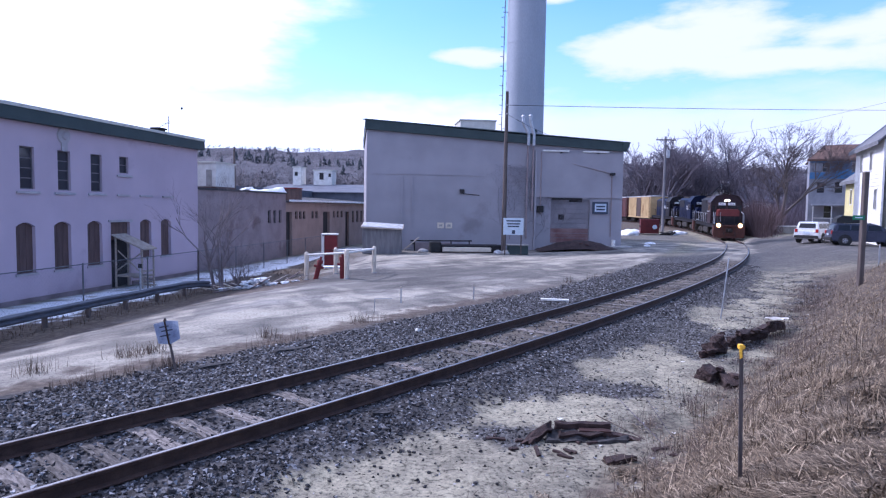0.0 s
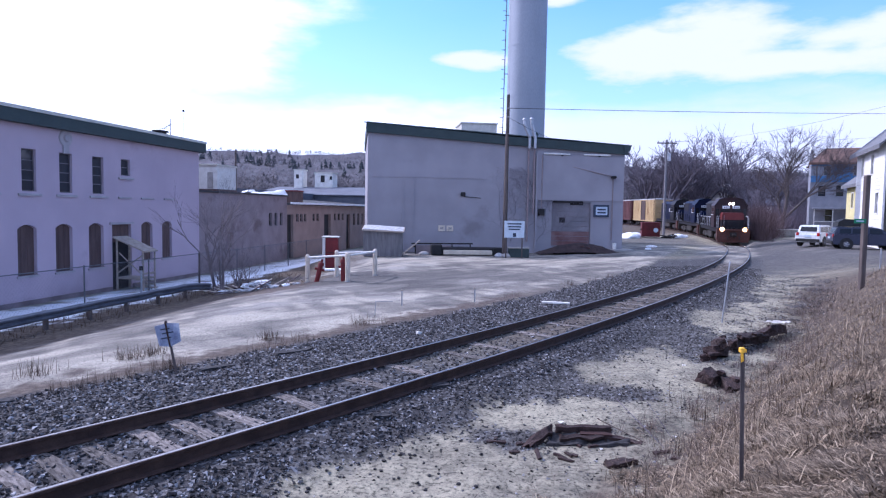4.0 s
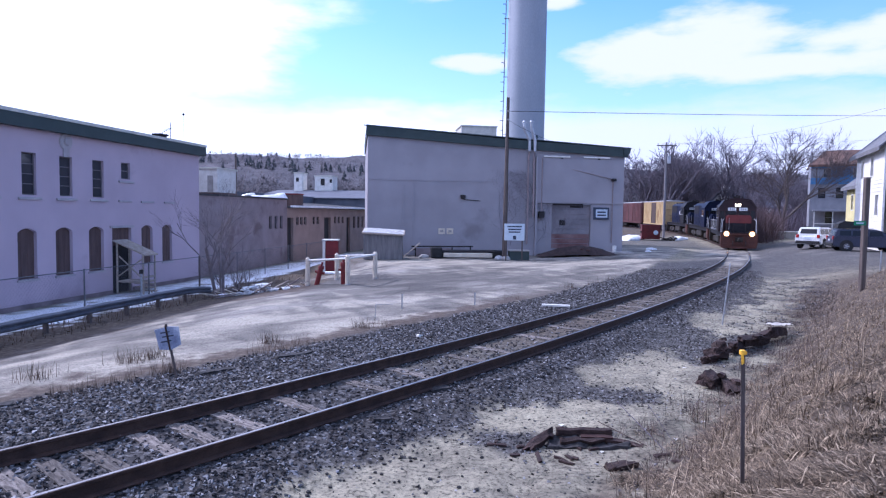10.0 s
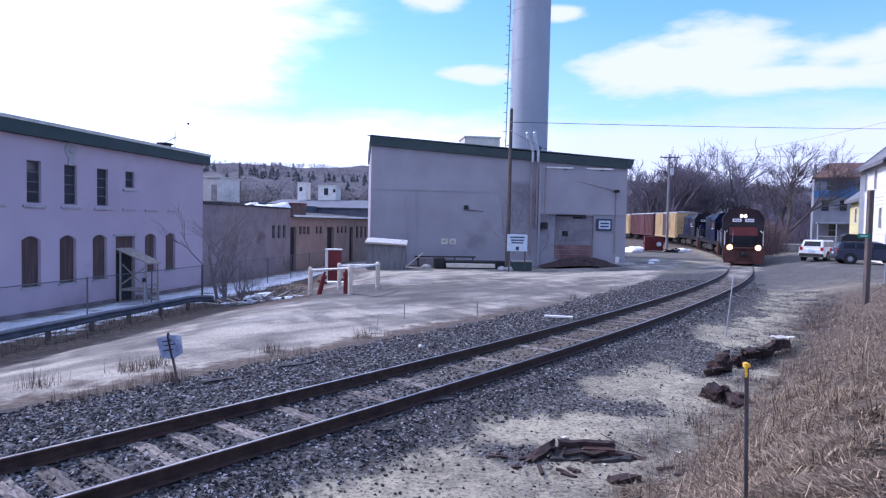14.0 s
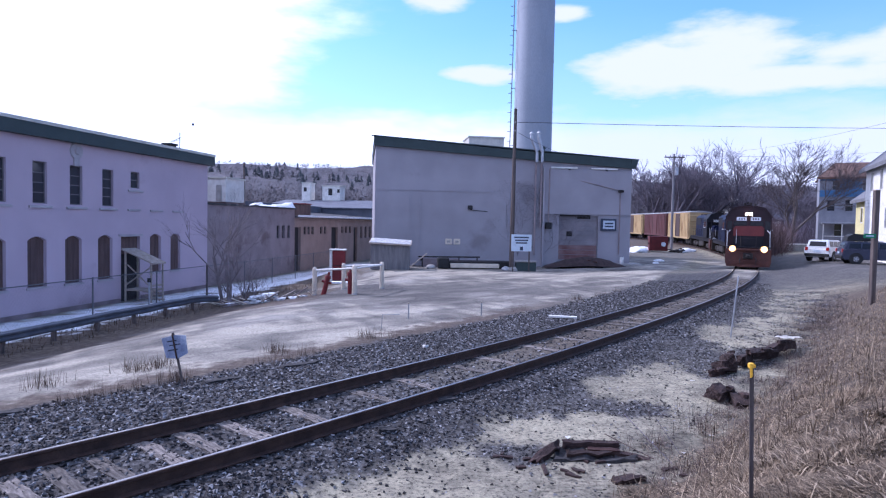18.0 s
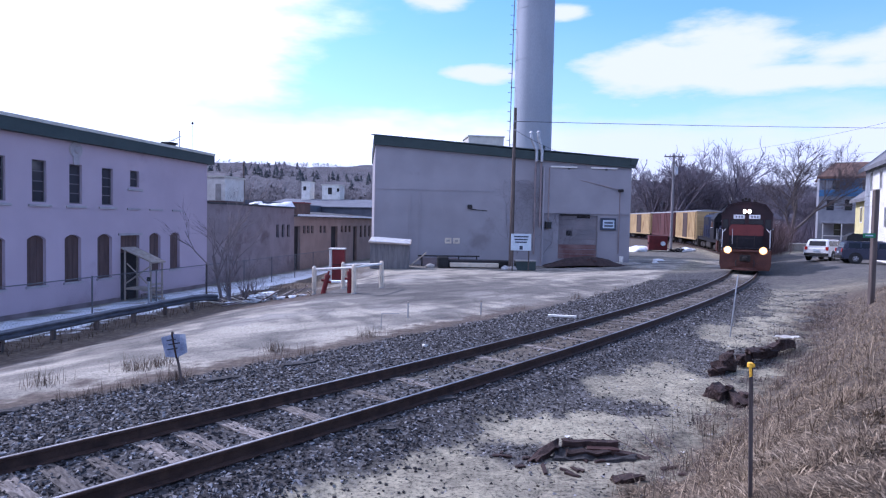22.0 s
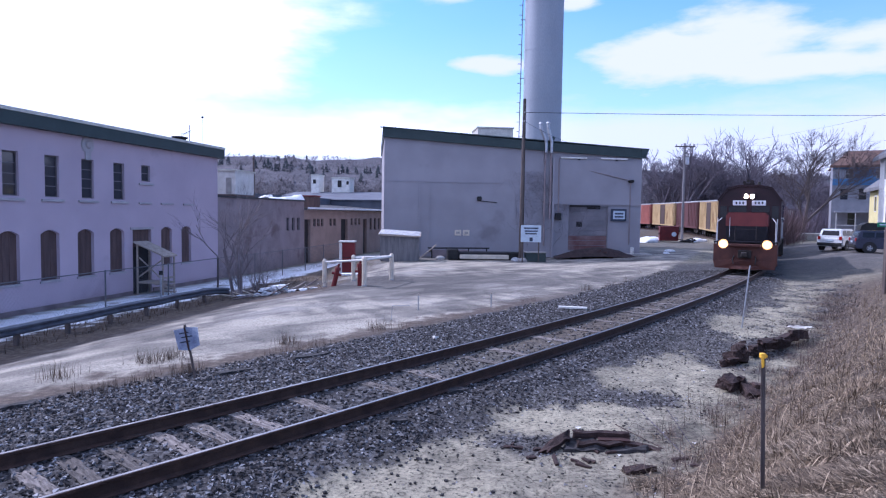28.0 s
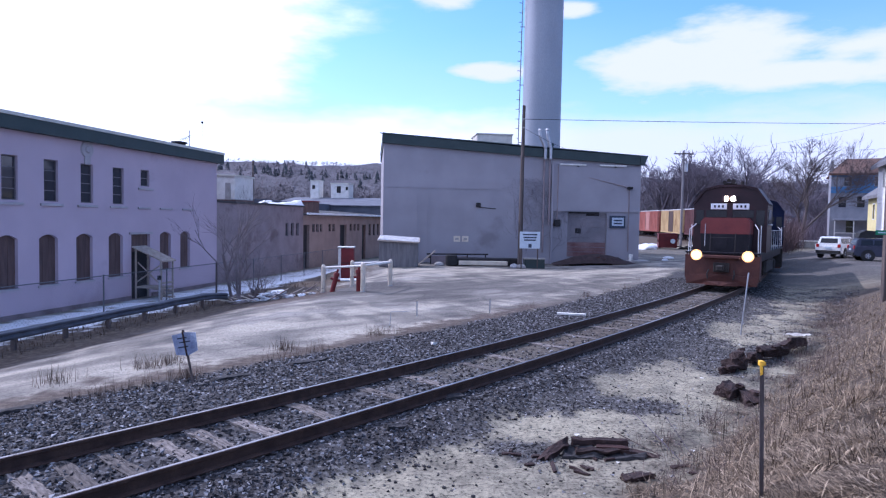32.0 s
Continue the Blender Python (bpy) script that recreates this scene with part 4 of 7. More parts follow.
M_dirtysnow = surf("dirty_snow", (0.30, 0.30, 0.31), (0.55, 0.56, 0.58), 5, 0.8, 0.5, 14, c3=(0.16, 0.14, 0.13), spots=0.03, spec=0.3)
# Door grey taken darker to stand for dimmer bounced light low on the wall.
M_doorshade = surf("grey_door_shade_toned", (0.19, 0.175, 0.19), (0.245, 0.225, 0.24), 0.8, 0.8, 0.12, 30, c3=(0.13, 0.11, 0.115), spots=0.04)
M_greywood = surf("weathered_grey_boards", (0.14, 0.135, 0.14), (0.21, 0.20, 0.205), 2, 0.9, 0.3, 30, stretch=(4, 4, 0.5))
M_soil = surf("dark_soil", (0.025, 0.017, 0.017), (0.055, 0.036, 0.034), 3, 0.95, 0.6, 20, c3=(0.09, 0.06, 0.055))
M_slate = surf("blue_grey_roofing", (0.085, 0.092, 0.118), (0.13, 0.138, 0.168), 0.6, 0.8, 0.1, 20)
M_stain = surf("stained_door_paint", (0.15, 0.075, 0.07), (0.24, 0.16, 0.155), 1.3, 0.85, 0.2, 30)


def make_low_block():
    dx, dy = 0.187 / math.hypot(.187, 1), 1 / math.hypot(.187, 1)
    ax, ay = -15.4, 39.86
    L0 = 13.6
    b = thing("low_brick_wing", along(ax + dx * .3, ay + dy * .3, ax + dx * L0, ay + dy * L0), label="low old brick wing behind the mill with a flat roof", category="building")
    holes = [(10.0 + .98 * k, 1.25, 10.5 + .98 * k, 2.3) for k in range(3)]
    part("front_wall", wall_mesh(bmesh.new(), L0 - .3, -2.2, 3.62, holes), M_wall2, b)
    for h in holes:
        window_at(b, *h)
    part("end_wall", bx(L0 - .65, .36, -2.2, L0 - .3, 12, 3.62), M_wall2, b)
    part("end_wall", bx(0, .36, -2.2, .35, 12, 3.62), M_wall2, b)
    part("back_wall", bx(.36, 11.65, -2.2, L0 - .66, 12, 3.62), M_wall2, b)
    part("roof", bx(-.1, -.12, 3.63, L0 - .2, 12.1, 3.74), M_tar, b)
    rng = random.Random(3)
    # snow ridges left on the roof's edge
    for (xa, xb, yy) in ((7.5, 13.2, .5), (10.6, 13.2, 3.2)):
        bm = bmesh.new()
        n = 14
        prev = None
        for i in range(n + 1):
            t = i / n
            w, h = .35 + .25 * t + rng.uniform(-.05, .05), .05 + .34 * t * t + rng.uniform(0, .09)
            x = xa + (xb - xa) * t
            ring = [bm.verts.new((x, yy - w, 3.74)), bm.verts.new((x, yy - w * .5, 3.74 + h)), bm.verts.new((x, yy + w * .5, 3.74 + h * .9)), bm.verts.new((x, yy + w, 3.74))]
            if prev:
                for k in range(3):
                    bm.faces.new((prev[k], ring[k], ring[k + 1], prev[k + 1]))
            prev = ring
        bmesh.ops.recalc_face_normals(bm, faces=bm.faces[:])
        tagged(part("snow_drift", bm, M_snow, smooth=True), label="ridge of old snow on the flat roof", category="snow").matrix_basis = b.matrix_basis.copy()
    p = thing("roof_penthouse", pose(-16.1, 45.0, 3.74, 0, 0, -10), label="small pale boxed penthouse on the flat roof", category="penthouse")
    part("body", bx(-1.0, -1.2, 0, 1.0, 1.4, 1.75), M_white, p)
    part("roof", bx(-1.08, -1.3, 1.75, 1.08, 1.5, 1.86), M_cap, p)
    part("skirt", bx(-1.03, -1.23, -.02, 1.03, 1.43, .16), M_board, p)
    part("door", bx(.3, -1.24, .2, .7, -1.19, 1.3), M_conc, p)
    po = thing("roof_pole", pose(-15.3, 47.5, 3.74), label="thin dark pole beside the roof penthouse", category="pole")
    part("shaft", tb((0, 0, 0), (0, 0, 3.2), .09, .07), M_pole, po)
    part("insulator", tb((0, -.12, 2.9), (0, .12, 2.9), .05), M_dark, po)
    # farther wing with ochre wall
    e = L0
    q = thing("far_ochre_wing", along(ax + dx * e, ay + dy * e, ax + dx * (e + 34), ay + dy * (e + 34)), label="long low ochre-walled mill wing with dark doorways", category="building")
    holes = [(.05, -1.9, 1.3, 2.14), (8.5, -1.9, 10.3, 2.12), (15.0, -1.9, 16.2, 2.1)] + [(1.9 + .85 * k, 1.5, 2.45 + .85 * k, 2.2) for k in range(3)] + [(5.6 + .95 * k, 1.5, 6.2 + .95 * k, 2.2) for k in range(2)] + [(11.2 + 1.15 * k, 1.5, 11.8 + 1.15 * k, 2.2) for k in range(3)] + [(17.2 + 1.5 * k, .9, 17.9 + 1.5 * k, 2.2) for k in range(4)]
    part("front_wall", wall_mesh(bmesh.new(), 34, -2.2, 2.95, holes), M_wall3, q)
    for i, h in enumerate(holes):
        if i < 3:
            # Near-black sheet closes the opening in place of the unlit room behind.
            part("doorway", bx(h[0], .25, h[1], h[2], .32, h[3]), M_dark, q, "near-black sheet standing for the shade in a doorway")
        else:
            window_at(q, *h)
    part("end_wall", bx(0, .36, -2.2, .35, 14, 2.95), M_wall3, q)
    part("end_wall", bx(33.65, .36, -2.2, 34, 14, 2.95), M_wall3, q)
    part("roof", poly(bmesh.new(), [(0, -.5, 2.97), (0, 14, 3.9), (0, 14, 4.0), (0, -.5, 3.07)], (34, 0, 0)), M_tar, q)
    part("snow_edge", bx(-.02, -.56, 3.0, 34, -.3, 3.17, .03), M_snow, q, "strip of snow along the eaves")
    part("parapet", bx(.1, 10, 3.6, 34, 10.3, 4.6), M_slate, q, "grey parapet behind the eaves")
    h = thing("roof_hatch", pose(-13.0, 55.3, 3.0, 0, 0, -10), label="dark red boxed hatch on the roof edge", category="hatch")
    part("body", bx(-.75, -.5, 0, .75, .7, 1.1), M_board, h)
    part("lid", bx(-.82, -.58, 1.1, .82, .78, 1.2), M_red, h)
    t = thing("stair_tower", pose(-21.0, 95, -1, 0, 0, -8), label="narrow white stair tower rising over the roofs", category="tower")
    part("body", bx(-.62, -1, 0, .62, 1, 9.2), M_white, t)
    part("roof", bx(-.7, -1.1, 9.2, .7, 1.1, 9.35), M_cap, t)
    part("window", bx(-.35, -1.03, 8.0, .1, -.98, 8.6), M_dark, t)
    s = thing("white_shed", pose(-17.3, 95, -1, 0, 0, -6), label="white flat-roofed box building seen over the roofs", category="shed")
    part("body", bx(-1.35, -1, 0, 1.35, 1.5, 8.8), M_white, s)
    part("roof", bx(-1.45, -1.1, 8.8, 1.45, 1.6, 8.95), M_cap, s)
    part("door", bx(-.45, -1.04, 7.5, .15, -.98, 8.5), M_dark, s)
    part("window", bx(.9, -1.04, 7.9, 1.25, -.98, 8.4), M_dark, s)
    r = thing("far_roof", pose(-15.5, 88, -1.2, 0, 0, -10.6), label="broad grey roof of a far mill block", category="roof")
    part("block", bx(-10, -3, 0, 10, 6, 5.6), M_slate, r)
    part("roof", poly(bmesh.new(), [(-10.3, -3.3, 5.6), (-10.3, 6, 6.9), (-10.3, 6, 7.0), (-10.3, -3.3, 5.7)], (20.6, 0, 0)), M_slate, r)


make_low_block()

# ---------- the boiler house with its stack ----------




def make_boiler_house():
    f = thing("boiler_house", along(-5.6, 48, 15.6, 50.8), label="tall windowless grey painted boiler house with green fascia", category="building")
    L0 = 20.1

    def top(x):
        return 9.05 - x * 0.0605 + 0.012 * max(0, x - 11) * 1.0
    door = (14.28, 0.0, 17.45, 3.5)
    bm = wall_mesh(bmesh.new(), L0, -1.4, 6.4, [door])
    part("front_wall", bm, M_wall, f, "grey painted masonry wall with faint patches")
    part("upper_wall", poly(bmesh.new(), [(0, 0, 6.4), (L0, 0, 6.4), (L0, 0, top(L0) - .12), (11, 0, top(11) - .12), (0, 0, top(0) - .12)], (0, .35, 0)), M_wall, f)
    part("side_wall", poly(bmesh.new(), [(0, .36, -1.4), (0, 16, -1.4), (0, 16, 8.9), (0, .36, 8.9)], (.35, 0, 0)), M_wall, f)
    part("side_wall", poly(bmesh.new(), [(L0, .36, -1.4), (L0, 16, -1.4), (L0, 16, 7.7), (L0, .36, 7.7)], (-.35, 0, 0)), M_wall, f)
    part("back_wall", bx(.36, 15.65, -1.4, L0 - .36, 16, 7.7), M_wall, f)
    part("fascia", poly(bmesh.new(), [(-.12, -.25, top(0) - .62), (11, -.25, top(11) - .62), (L0 + .2, -.25, top(L0) - .66), (L0 + .2, -.25, top(L0) + .02), (11, -.25, top(11) + .02), (-.12, -.25, top(0) + .06)], (0, .24, 0)), M_band, f, "dark green painted fascia")
    part("fascia", bx(-.1, -.01, 8.42, -.004, 16.2, 9.0), M_band, f)
    part("roof", poly(bmesh.new(), [(-.12, -.2, top(0) + .07), (L0 + .2, -.2, top(L0) + .03), (L0 + .2, -.2, top(L0) + .11), (-.12, -.2, top(0) + .15)], (0, 16.4, 0)), M_tar, f)
    part("drip_edge", poly(bmesh.new(), [(-.33, -.3, top(0) + .06), (L0 + .3, -.3, top(L0) + .03), (L0 + .3, -.3, top(L0) + .09), (-.33, -.3, top(0) + .12)], (0, .12, 0)), M_band, f)
    part("cornice_end", poly(bmesh.new(), [(L0 - .2, -.34, top(L0) - .45), (L0 + .22, -.34, top(L0) - .45), (L0 + .42, -.34, top(L0) + .1), (L0 - .2, -.34, top(L0) + .05)], (0, .4, 0)), M_band, f, "boxed green end of the fascia")
    # loading door, shutter slats
    d = part("loading_door", bx(door[0], .18, door[1], door[2], .22, door[3]), M_doorshade, f, "painted-over loading door")
    for k in range(9):
        part("slat", bx(door[0] + .04, .15, .1 + .38 * k, door[2] - .04, .185, .44 + .38 * k, .01), M_doorshade if k > 2 else M_stain, d)
    part("door_header", bx(door[0] + .05, -.07, 3.45, door[0] + 2.5, -.002, 3.58), M_dark, f, "dark metal door header")
    part("door_gap", bx(door[0] + 1.5, .12, 3.28, door[2] - .6, .16, 3.44), M_dark, f)
    part("peep_window", bx(14.95, .1, 1.9, 15.4, .15, 2.3), M_dark, f)
    part("pilaster", bx(2.6, -.05, -.6, 2.75, -.002, 5.0), M_wall, f)
    part("pilaster", bx(3.38, -.05, -.6, 3.5, -.002, 5.0), M_wall, f)
    part("belt_course", bx(.1, -.04, 5.15, 9.0, -.002, 5.22), M_wall, f)
    part("annexe_edge", bx(12.9, -.22, -.6, 13.05, -.002, 7.2), M_wall, f)
    part("annexe_face", bx(13.05, -.1, 3.62, L0 - .05, -.003, 7.1), M_wall, f, "projecting upper panel of the wall")
    for xa, xb in ((13.5, 15.6), (16.7, 18.85)):
        part("gutter", bx(xa, -.2, 7.14, xb, -.1, 7.27, .02), M_white, f, "short white gutter")
    for xx in (14.9, 17.9):
        part("gutter_bracket", bx(xx, -.22, 7.05, xx + .12, -.1, 7.14), M_dark, f)
    # flues on the face
    for x0, x1, zt in ((12.3, 11.85, 9.7), (12.72, 12.42, 9.75)):
        v = part("flue_pipe", tb((x0, -.32, 7.55), (x0, -.32, 8.35), .12, n=12), M_galv, f, "shiny galvanised flue pipe")
        tube_bm = tube(bmesh.new(), (x0, -.32, 8.35), (x1, -.32, zt - .35), .13, n=12)
        part("flue_bend", tube_bm, M_galv, v)
        part("flue_top", tb((x1, -.32, zt - .35), (x1, -.32, zt), .12, n=12), M_galv, v)
        part("flue_cap", tb((x1, -.32, zt), (x1, -.32, zt + .14), .2, .08, 12), M_galv, v)
    for x, zb, zt in ((12.3, .4, 7.5), (12.75, 2.5, 7.5), (13.0, .3, 6.2)):
        part("drain_pipe", tb((x, -.14, zb), (x, -.14, zt), .07, n=8), M_wall2, f, "vertical pipe fixed to the wall")
    part("meter_box", bx(13.15, -.35, 2.45, 13.6, -.1, 2.95, .02), M_dark, f, "dark electric meter box")
    part("conduit", tb((13.4, -.16, 2.9), (13.4, -.16, 7.1), .04), M_wall2, f)
    part("wall_lamp", bx(7.05, -.3, 3.8, 7.4, -.002, 4.12, .05), M_dark, f, "dark wall lamp")
    part("lamp_arm", tb((7.3, -.05, 3.78), (8.6, -.05, 3.68), .025), M_dark, f)
    for x in (5.38, 6.02):
        b = part("warning_plate", bx(x, -.05, 1.12, x + .5, -.002, 1.56, .01), M_cream, f, "small yellowed plate on the wall")
        part("plate_mark", bx(x + .12, -.056, 1.26, x + .38, -.05, 1.42), M_conc, b)
    part("conduit", tb((3.4, -.08, -.05), (5.6, -.08, -.12), .06), M_dark, f)
    part("downspout", tb((19.15, -.12, .55), (19.15, -.12, 5.5), .05), M_wall2, f)
    part("yard_lamp_arm", tb((15.6, -.06, 6.3), (19.1, -.2, 5.55), .035), M_wall2, f)
    part("yard_lamp", bx(18.95, -.5, 5.4, 19.3, -.1, 5.6, .04), M_dark, f)
    part("standpipe", tb((19.3, -.4, -.3), (19.3, -.4, .35), .16, n=10), M_white, f)
    part("footing", bx(18.6, -1.0, -.6, L0 + .6, -.01, -.12, .04), M_conc, f)
    sg = thing("wall_sign", f.matrix_basis @ Matrix.Translation((17.6, -.16, 2.38)), label="dark framed white notice fixed to the wall", category="sign")
    part("board", bx(0, 0, 0, 1.28, .05, .95, .01), M_ink, sg)
    part("face", bx(.2, -.008, .16, 1.14, 0, .8), M_sign, sg)
    for k in range(2):
        part("text_bar", bx(.32, -.014, .28 + .24 * k, 1.02, -.008, .40 + .24 * k), M_ink, sg)
    pt = thing("roof_penthouse", f.matrix_basis @ Matrix.Translation((7.85, 5.0, 8.5)), label="pale boxed penthouse on the boiler house roof", category="penthouse")
    part("body", bx(0, 0, 0, 3.0, 3, 1.5), M_cap, pt)
    part("roof", bx(-.08, -.08, 1.5, 3.08, 3.08, 1.6), M_cap, pt)
    part("vent", bx(2.0, -.06, .25, 2.3, 0, .5), M_dark, pt)
    ch = thing("factory_stack", pose(8.64, 68, -1.0), label="tall pale cylindrical factory smokestack with a ladder", category="chimney")
    for k in range(9):
        z0, z1 = k * 5.2, (k + 1) * 5.2
        part("shaft_ring", tube(bmesh.new(), (0, 0, z0), (0, 0, z1), 2.0, 2.0, 40, caps=k == 8), M_stack, ch)
        part("seam", tube(bmesh.new(), (0, 0, z1 - .04), (0, 0, z1 + .04), 2.02, n=40), M_stack, ch)
    lad = part("ladder", tube(tube(bmesh.new(), (-2.5, -.5, 4), (-2.05, -.5, 46), .03, n=5), (-2.5, -.05, 4), (-2.05, -.05, 46), .03, n=5), M_mesh, ch, "thin caged ladder")
    for k in range(70):
        z = 9 + k * .5
        x = -2.5 + .45 * (z - 4) / 42
        if k % 2 == 0:
            part("rung", tb((x, -.5, z), (x, -.05, z), .018, n=4), M_mesh, lad)
        else:
            part("cage_hoop", tube(tube(bmesh.new(), (x, -.5, z), (x - .36, -.28, z), .018, n=4), (x - .36, -.28, z), (x, -.05, z), .018, n=4), M_mesh, lad)
    for z in (12, 18, 24, 30):
        part("ladder_bracket", bx(-2.45, -.3, z, -1.9, -.24, z + .06), M_mesh, lad)
    st = thing("roof_stub", f.matrix_basis @ Matrix.Translation((13.2, 1.2, 8.2)), label="short dark roof vent beside the flues", category="vent")
    part("pipe", tb((0, 0, 0), (0, 0, .6), .14), M_band, st)
    part("cowl", tb((0, 0, .55), (0, 0, .75), .24, .16), M_band, st)
    return f


boiler = make_boiler_house()

# ---------- yard before the boiler house ----------


def put(x, y, turn=0.0, dz=0.0):
    return pose(x, y, land_z(x, y) + dz, 0, 0, turn)


def make_yard():
    u = thing("utility_pole", put(4.45, 45.2), label="dark weathered wooden utility pole without crossarm", category="pole")
    zb = land_z(4.45, 45.2)
    part("shaft", tb((0, 0, -.3), (.06, 0, 10.85 - zb), .17, .11, 10), M_pole, u)
    part("insulator", tb((.06, -.2, 9.9 - zb), (.06, -.1, 9.9 - zb), .06), M_conc, u)
    part("insulator", tb((.06, -.2, 9.3 - zb), (.06, -.1, 9.3 - zb), .06), M_conc, u)
    part("ground_wire", tb((.16, -.1, .1), (.14, -.08, 9.5 - zb), .015, n=4), M_dark, u)
    s = thing("post_sign", put(5.0, 43.9, 3), label="white notice board on posts with unreadable lines", category="sign")
    b = part("board", bx(-.7, 0, 1.4, .7, .04, 2.55, .01), M_sign, s)
    zz = [2.36, 2.16, 1.98]
    for i, z in enumerate(zz):
        part("text_bar", bx(-.5 + .05 * i, -.008, z - .05, .5 - .05 * i, 0, z + .04), M_ink, b)
    part("emblem", bx(-.1, -.008, 1.46, .12, 0, 1.72), M_ink, b)
    part("post", bx(-.6, .04, -.1, -.52, .12, 2.5), M_pole, s)
    part("post", bx(.52, .04, -.1, .6, .12, 2.5), M_pole, s)
    g = thing("ground_box", put(5.2, 44.6, 3), label="low green utility box beneath the sign", category="box")
    part("body", bx(-.5, -.3, 0, .9, .5, .62, .03), M_band, g)
    part("lid", bx(-.54, -.34, .62, .94, .54, .7, .02), M_conc, g)
    # bin shed with snowy lid
    sh = thing("storage_bin", put(-4.0, 44.3, 2), label="large grey wooden bin with a snow-covered sloping lid", category="bin")
    part("body", poly(bmesh.new(), [(-1.35, -.8, 0), (1.3, -.8, 0), (1.3, -.8, 1.62), (-1.35, -.8, 1.72)], (0, 1.8, 0)), M_greywood, sh)
    part("lid", poly(bmesh.new(), [(-1.45, -1.0, 1.74), (1.42, -1.0, 1.64), (1.42, -1.0, 1.72), (-1.45, -1.0, 1.84)], (0, 2.1, .25)), M_wood, sh)
    part("crust", poly(bmesh.new(), [(-1.4, -.95, 1.85), (1.36, -.95, 1.735), (1.3, -.95, 1.745), (.2, -.95, 1.80), (-.9, -.95, 1.865), (-1.35, -.95, 1.865)], (0, 1.9, .24)), M_dirtysnow, sh, "dirty old snow on the lid")
    part("brace", tb((1.35, -.95, .2), (2.5, -1.0, 1.15), .045, n=5), M_wood, sh)
    for xx in (-.7, .0, .65):
        part("batten", bx(xx, -.84, 0, xx + .1, -.79, 1.64), M_greywood, sh)
    fr = thing("pipe_rail", put(-2.2, 46.6, 6), label="low dark pipe rail beside the wall", category="rail")
    part("bar", tb((0, 0, .75), (4.6, .4, .75), .05), M_dark, fr)
    for k in range(4):
        part("post", tb((.3 + 1.35 * k, .05, -.1), (.3 + 1.35 * k, .05, .75), .045), M_dark, fr)
    part("panel", bx(.3, .12, 0, 3.0, .18, .62), M_wall2, fr)
    # dock: dark pit edge, pale beam and two boulders
    dk = thing("loading_dock", put(1.7, 45.9, 5), label="low loading dock with dark bumpers and pale timber beam", category="dock")
    part("beam", bx(-1.6, -.55, .05, 1.9, -.25, .36, .03), M_cream, dk, "pale weathered timber beam")
    part("deck", bx(-2.0, -.2, .0, 2.6, 1.4, .5, .03), M_dark, dk)
    part("bumper", bx(-2.5, -.6, 0, -1.7, .3, .75, .06), M_black, dk)
    part("bumper", bx(2.0, -.5, 0, 2.9, .3, .55, .06), M_black, dk)
    rng = random.Random(8)
    for x, y, r, m, lab in ((-1.25, 45.2, .28, M_conc, "rounded pale boulder by the loading dock"), (4.05, 44.8, .3, M_dirtysnow, "pale heap of old snow and rubble by the dock"), (4.55, 44.5, .3, M_conc, "pale broken concrete lump by the dock")):
        bm = bmesh.new()
        bmesh.ops.create_icosphere(bm, subdivisions=2, radius=r)
        for v in bm.verts:
            v.co *= 1 + .22 * noise.noise(v.co * 3 + Vector((x, y, 0)))
            v.co.x *= 1.4
            v.co.z = max(v.co.z * .8, -.1)
        tagged(part("boulder", bm, m, smooth=True), label=lab, category="boulder").matrix_basis = put(x, y, rng.uniform(0, 90), .08)
    # scrap by the loading door
    for k in range(9):
        bm = bx(-.5, -.05, -.03, .5, .05, .03)
        x, y = 10.0 + rng.uniform(-1.6, 1.5), 48.0 + rng.uniform(-.5, .9)
        tagged(part("scrap_plank", bm, M_rust), label="rusty reddish scrap plank leaning in a heap", category="scrap", group="scrap by the loading door").matrix_basis = put(x, y, rng.uniform(-40, 40), rng.uniform(.1, .5)) @ pose(0, 0, 0, rng.uniform(-30, 30), rng.uniform(-25, 25), 0)
    bm = bmesh.new()
    n = 22
    for i in range(n):
        for j in range(7):
            x, y = -3.2 + 6.6 * i / (n - 1), -1.0 + 2.2 * j / 6
            h = max(0, 1 - (x / 3.3) ** 2) * max(0, 1 - (y / 1.15) ** 2)
            bm.verts.new((x, y, -.05 + .85 * h + .12 * noise.noise(Vector((x * 2, y * 2, 3))) * (h > .05)))
    bm.verts.ensure_lookup_table()
    for i in range(n - 1):
        for j in range(6):
            bm.faces.new([bm.verts[k] for k in (i * 7 + j, (i + 1) * 7 + j, (i + 1) * 7 + j + 1, i * 7 + j + 1)])
    tagged(part("dirt_mound", bm, M_soil, smooth=True), label="low mound of dark dirt by the loading door", category="dirt mound").matrix_basis = put(10.4, 48.2, 6)
    # fuel point: red cabinet, bollards and rails
    rb = thing("fuel_cabinet", put(-7.02, 40.6, 4) @ Matrix.Diagonal((1.1, 1, 1, 1)), label="tall red fuel dispenser cabinet with white side", category="fuel dispenser")
    part("body", bx(-.3, -.4, .1, .42, .4, 2.02, .03), M_red, rb)
    part("side_panel", bx(-.46, -.38, .1, -.305, .38, 1.98, .02), M_white, rb, "white painted side panel")
    part("cap", bx(-.5, -.44, 2.02, .46, .44, 2.1, .02), M_white, rb)
    part("base", bx(-.6, -.5, -.15, .6, .5, .1, .02), M_conc, rb)
    part("panel_seam", bx(-.28, -.412, 1.05, .40, -.402, 1.09), M_dark, rb)
    part("handle", bx(.24, -.45, .95, .3, -.402, 1.15), M_galv, rb)
    P = [(-6.1, 29.1), (-4.1, 27.9), (-5.15, 31.4), (-3.2, 30.8)]
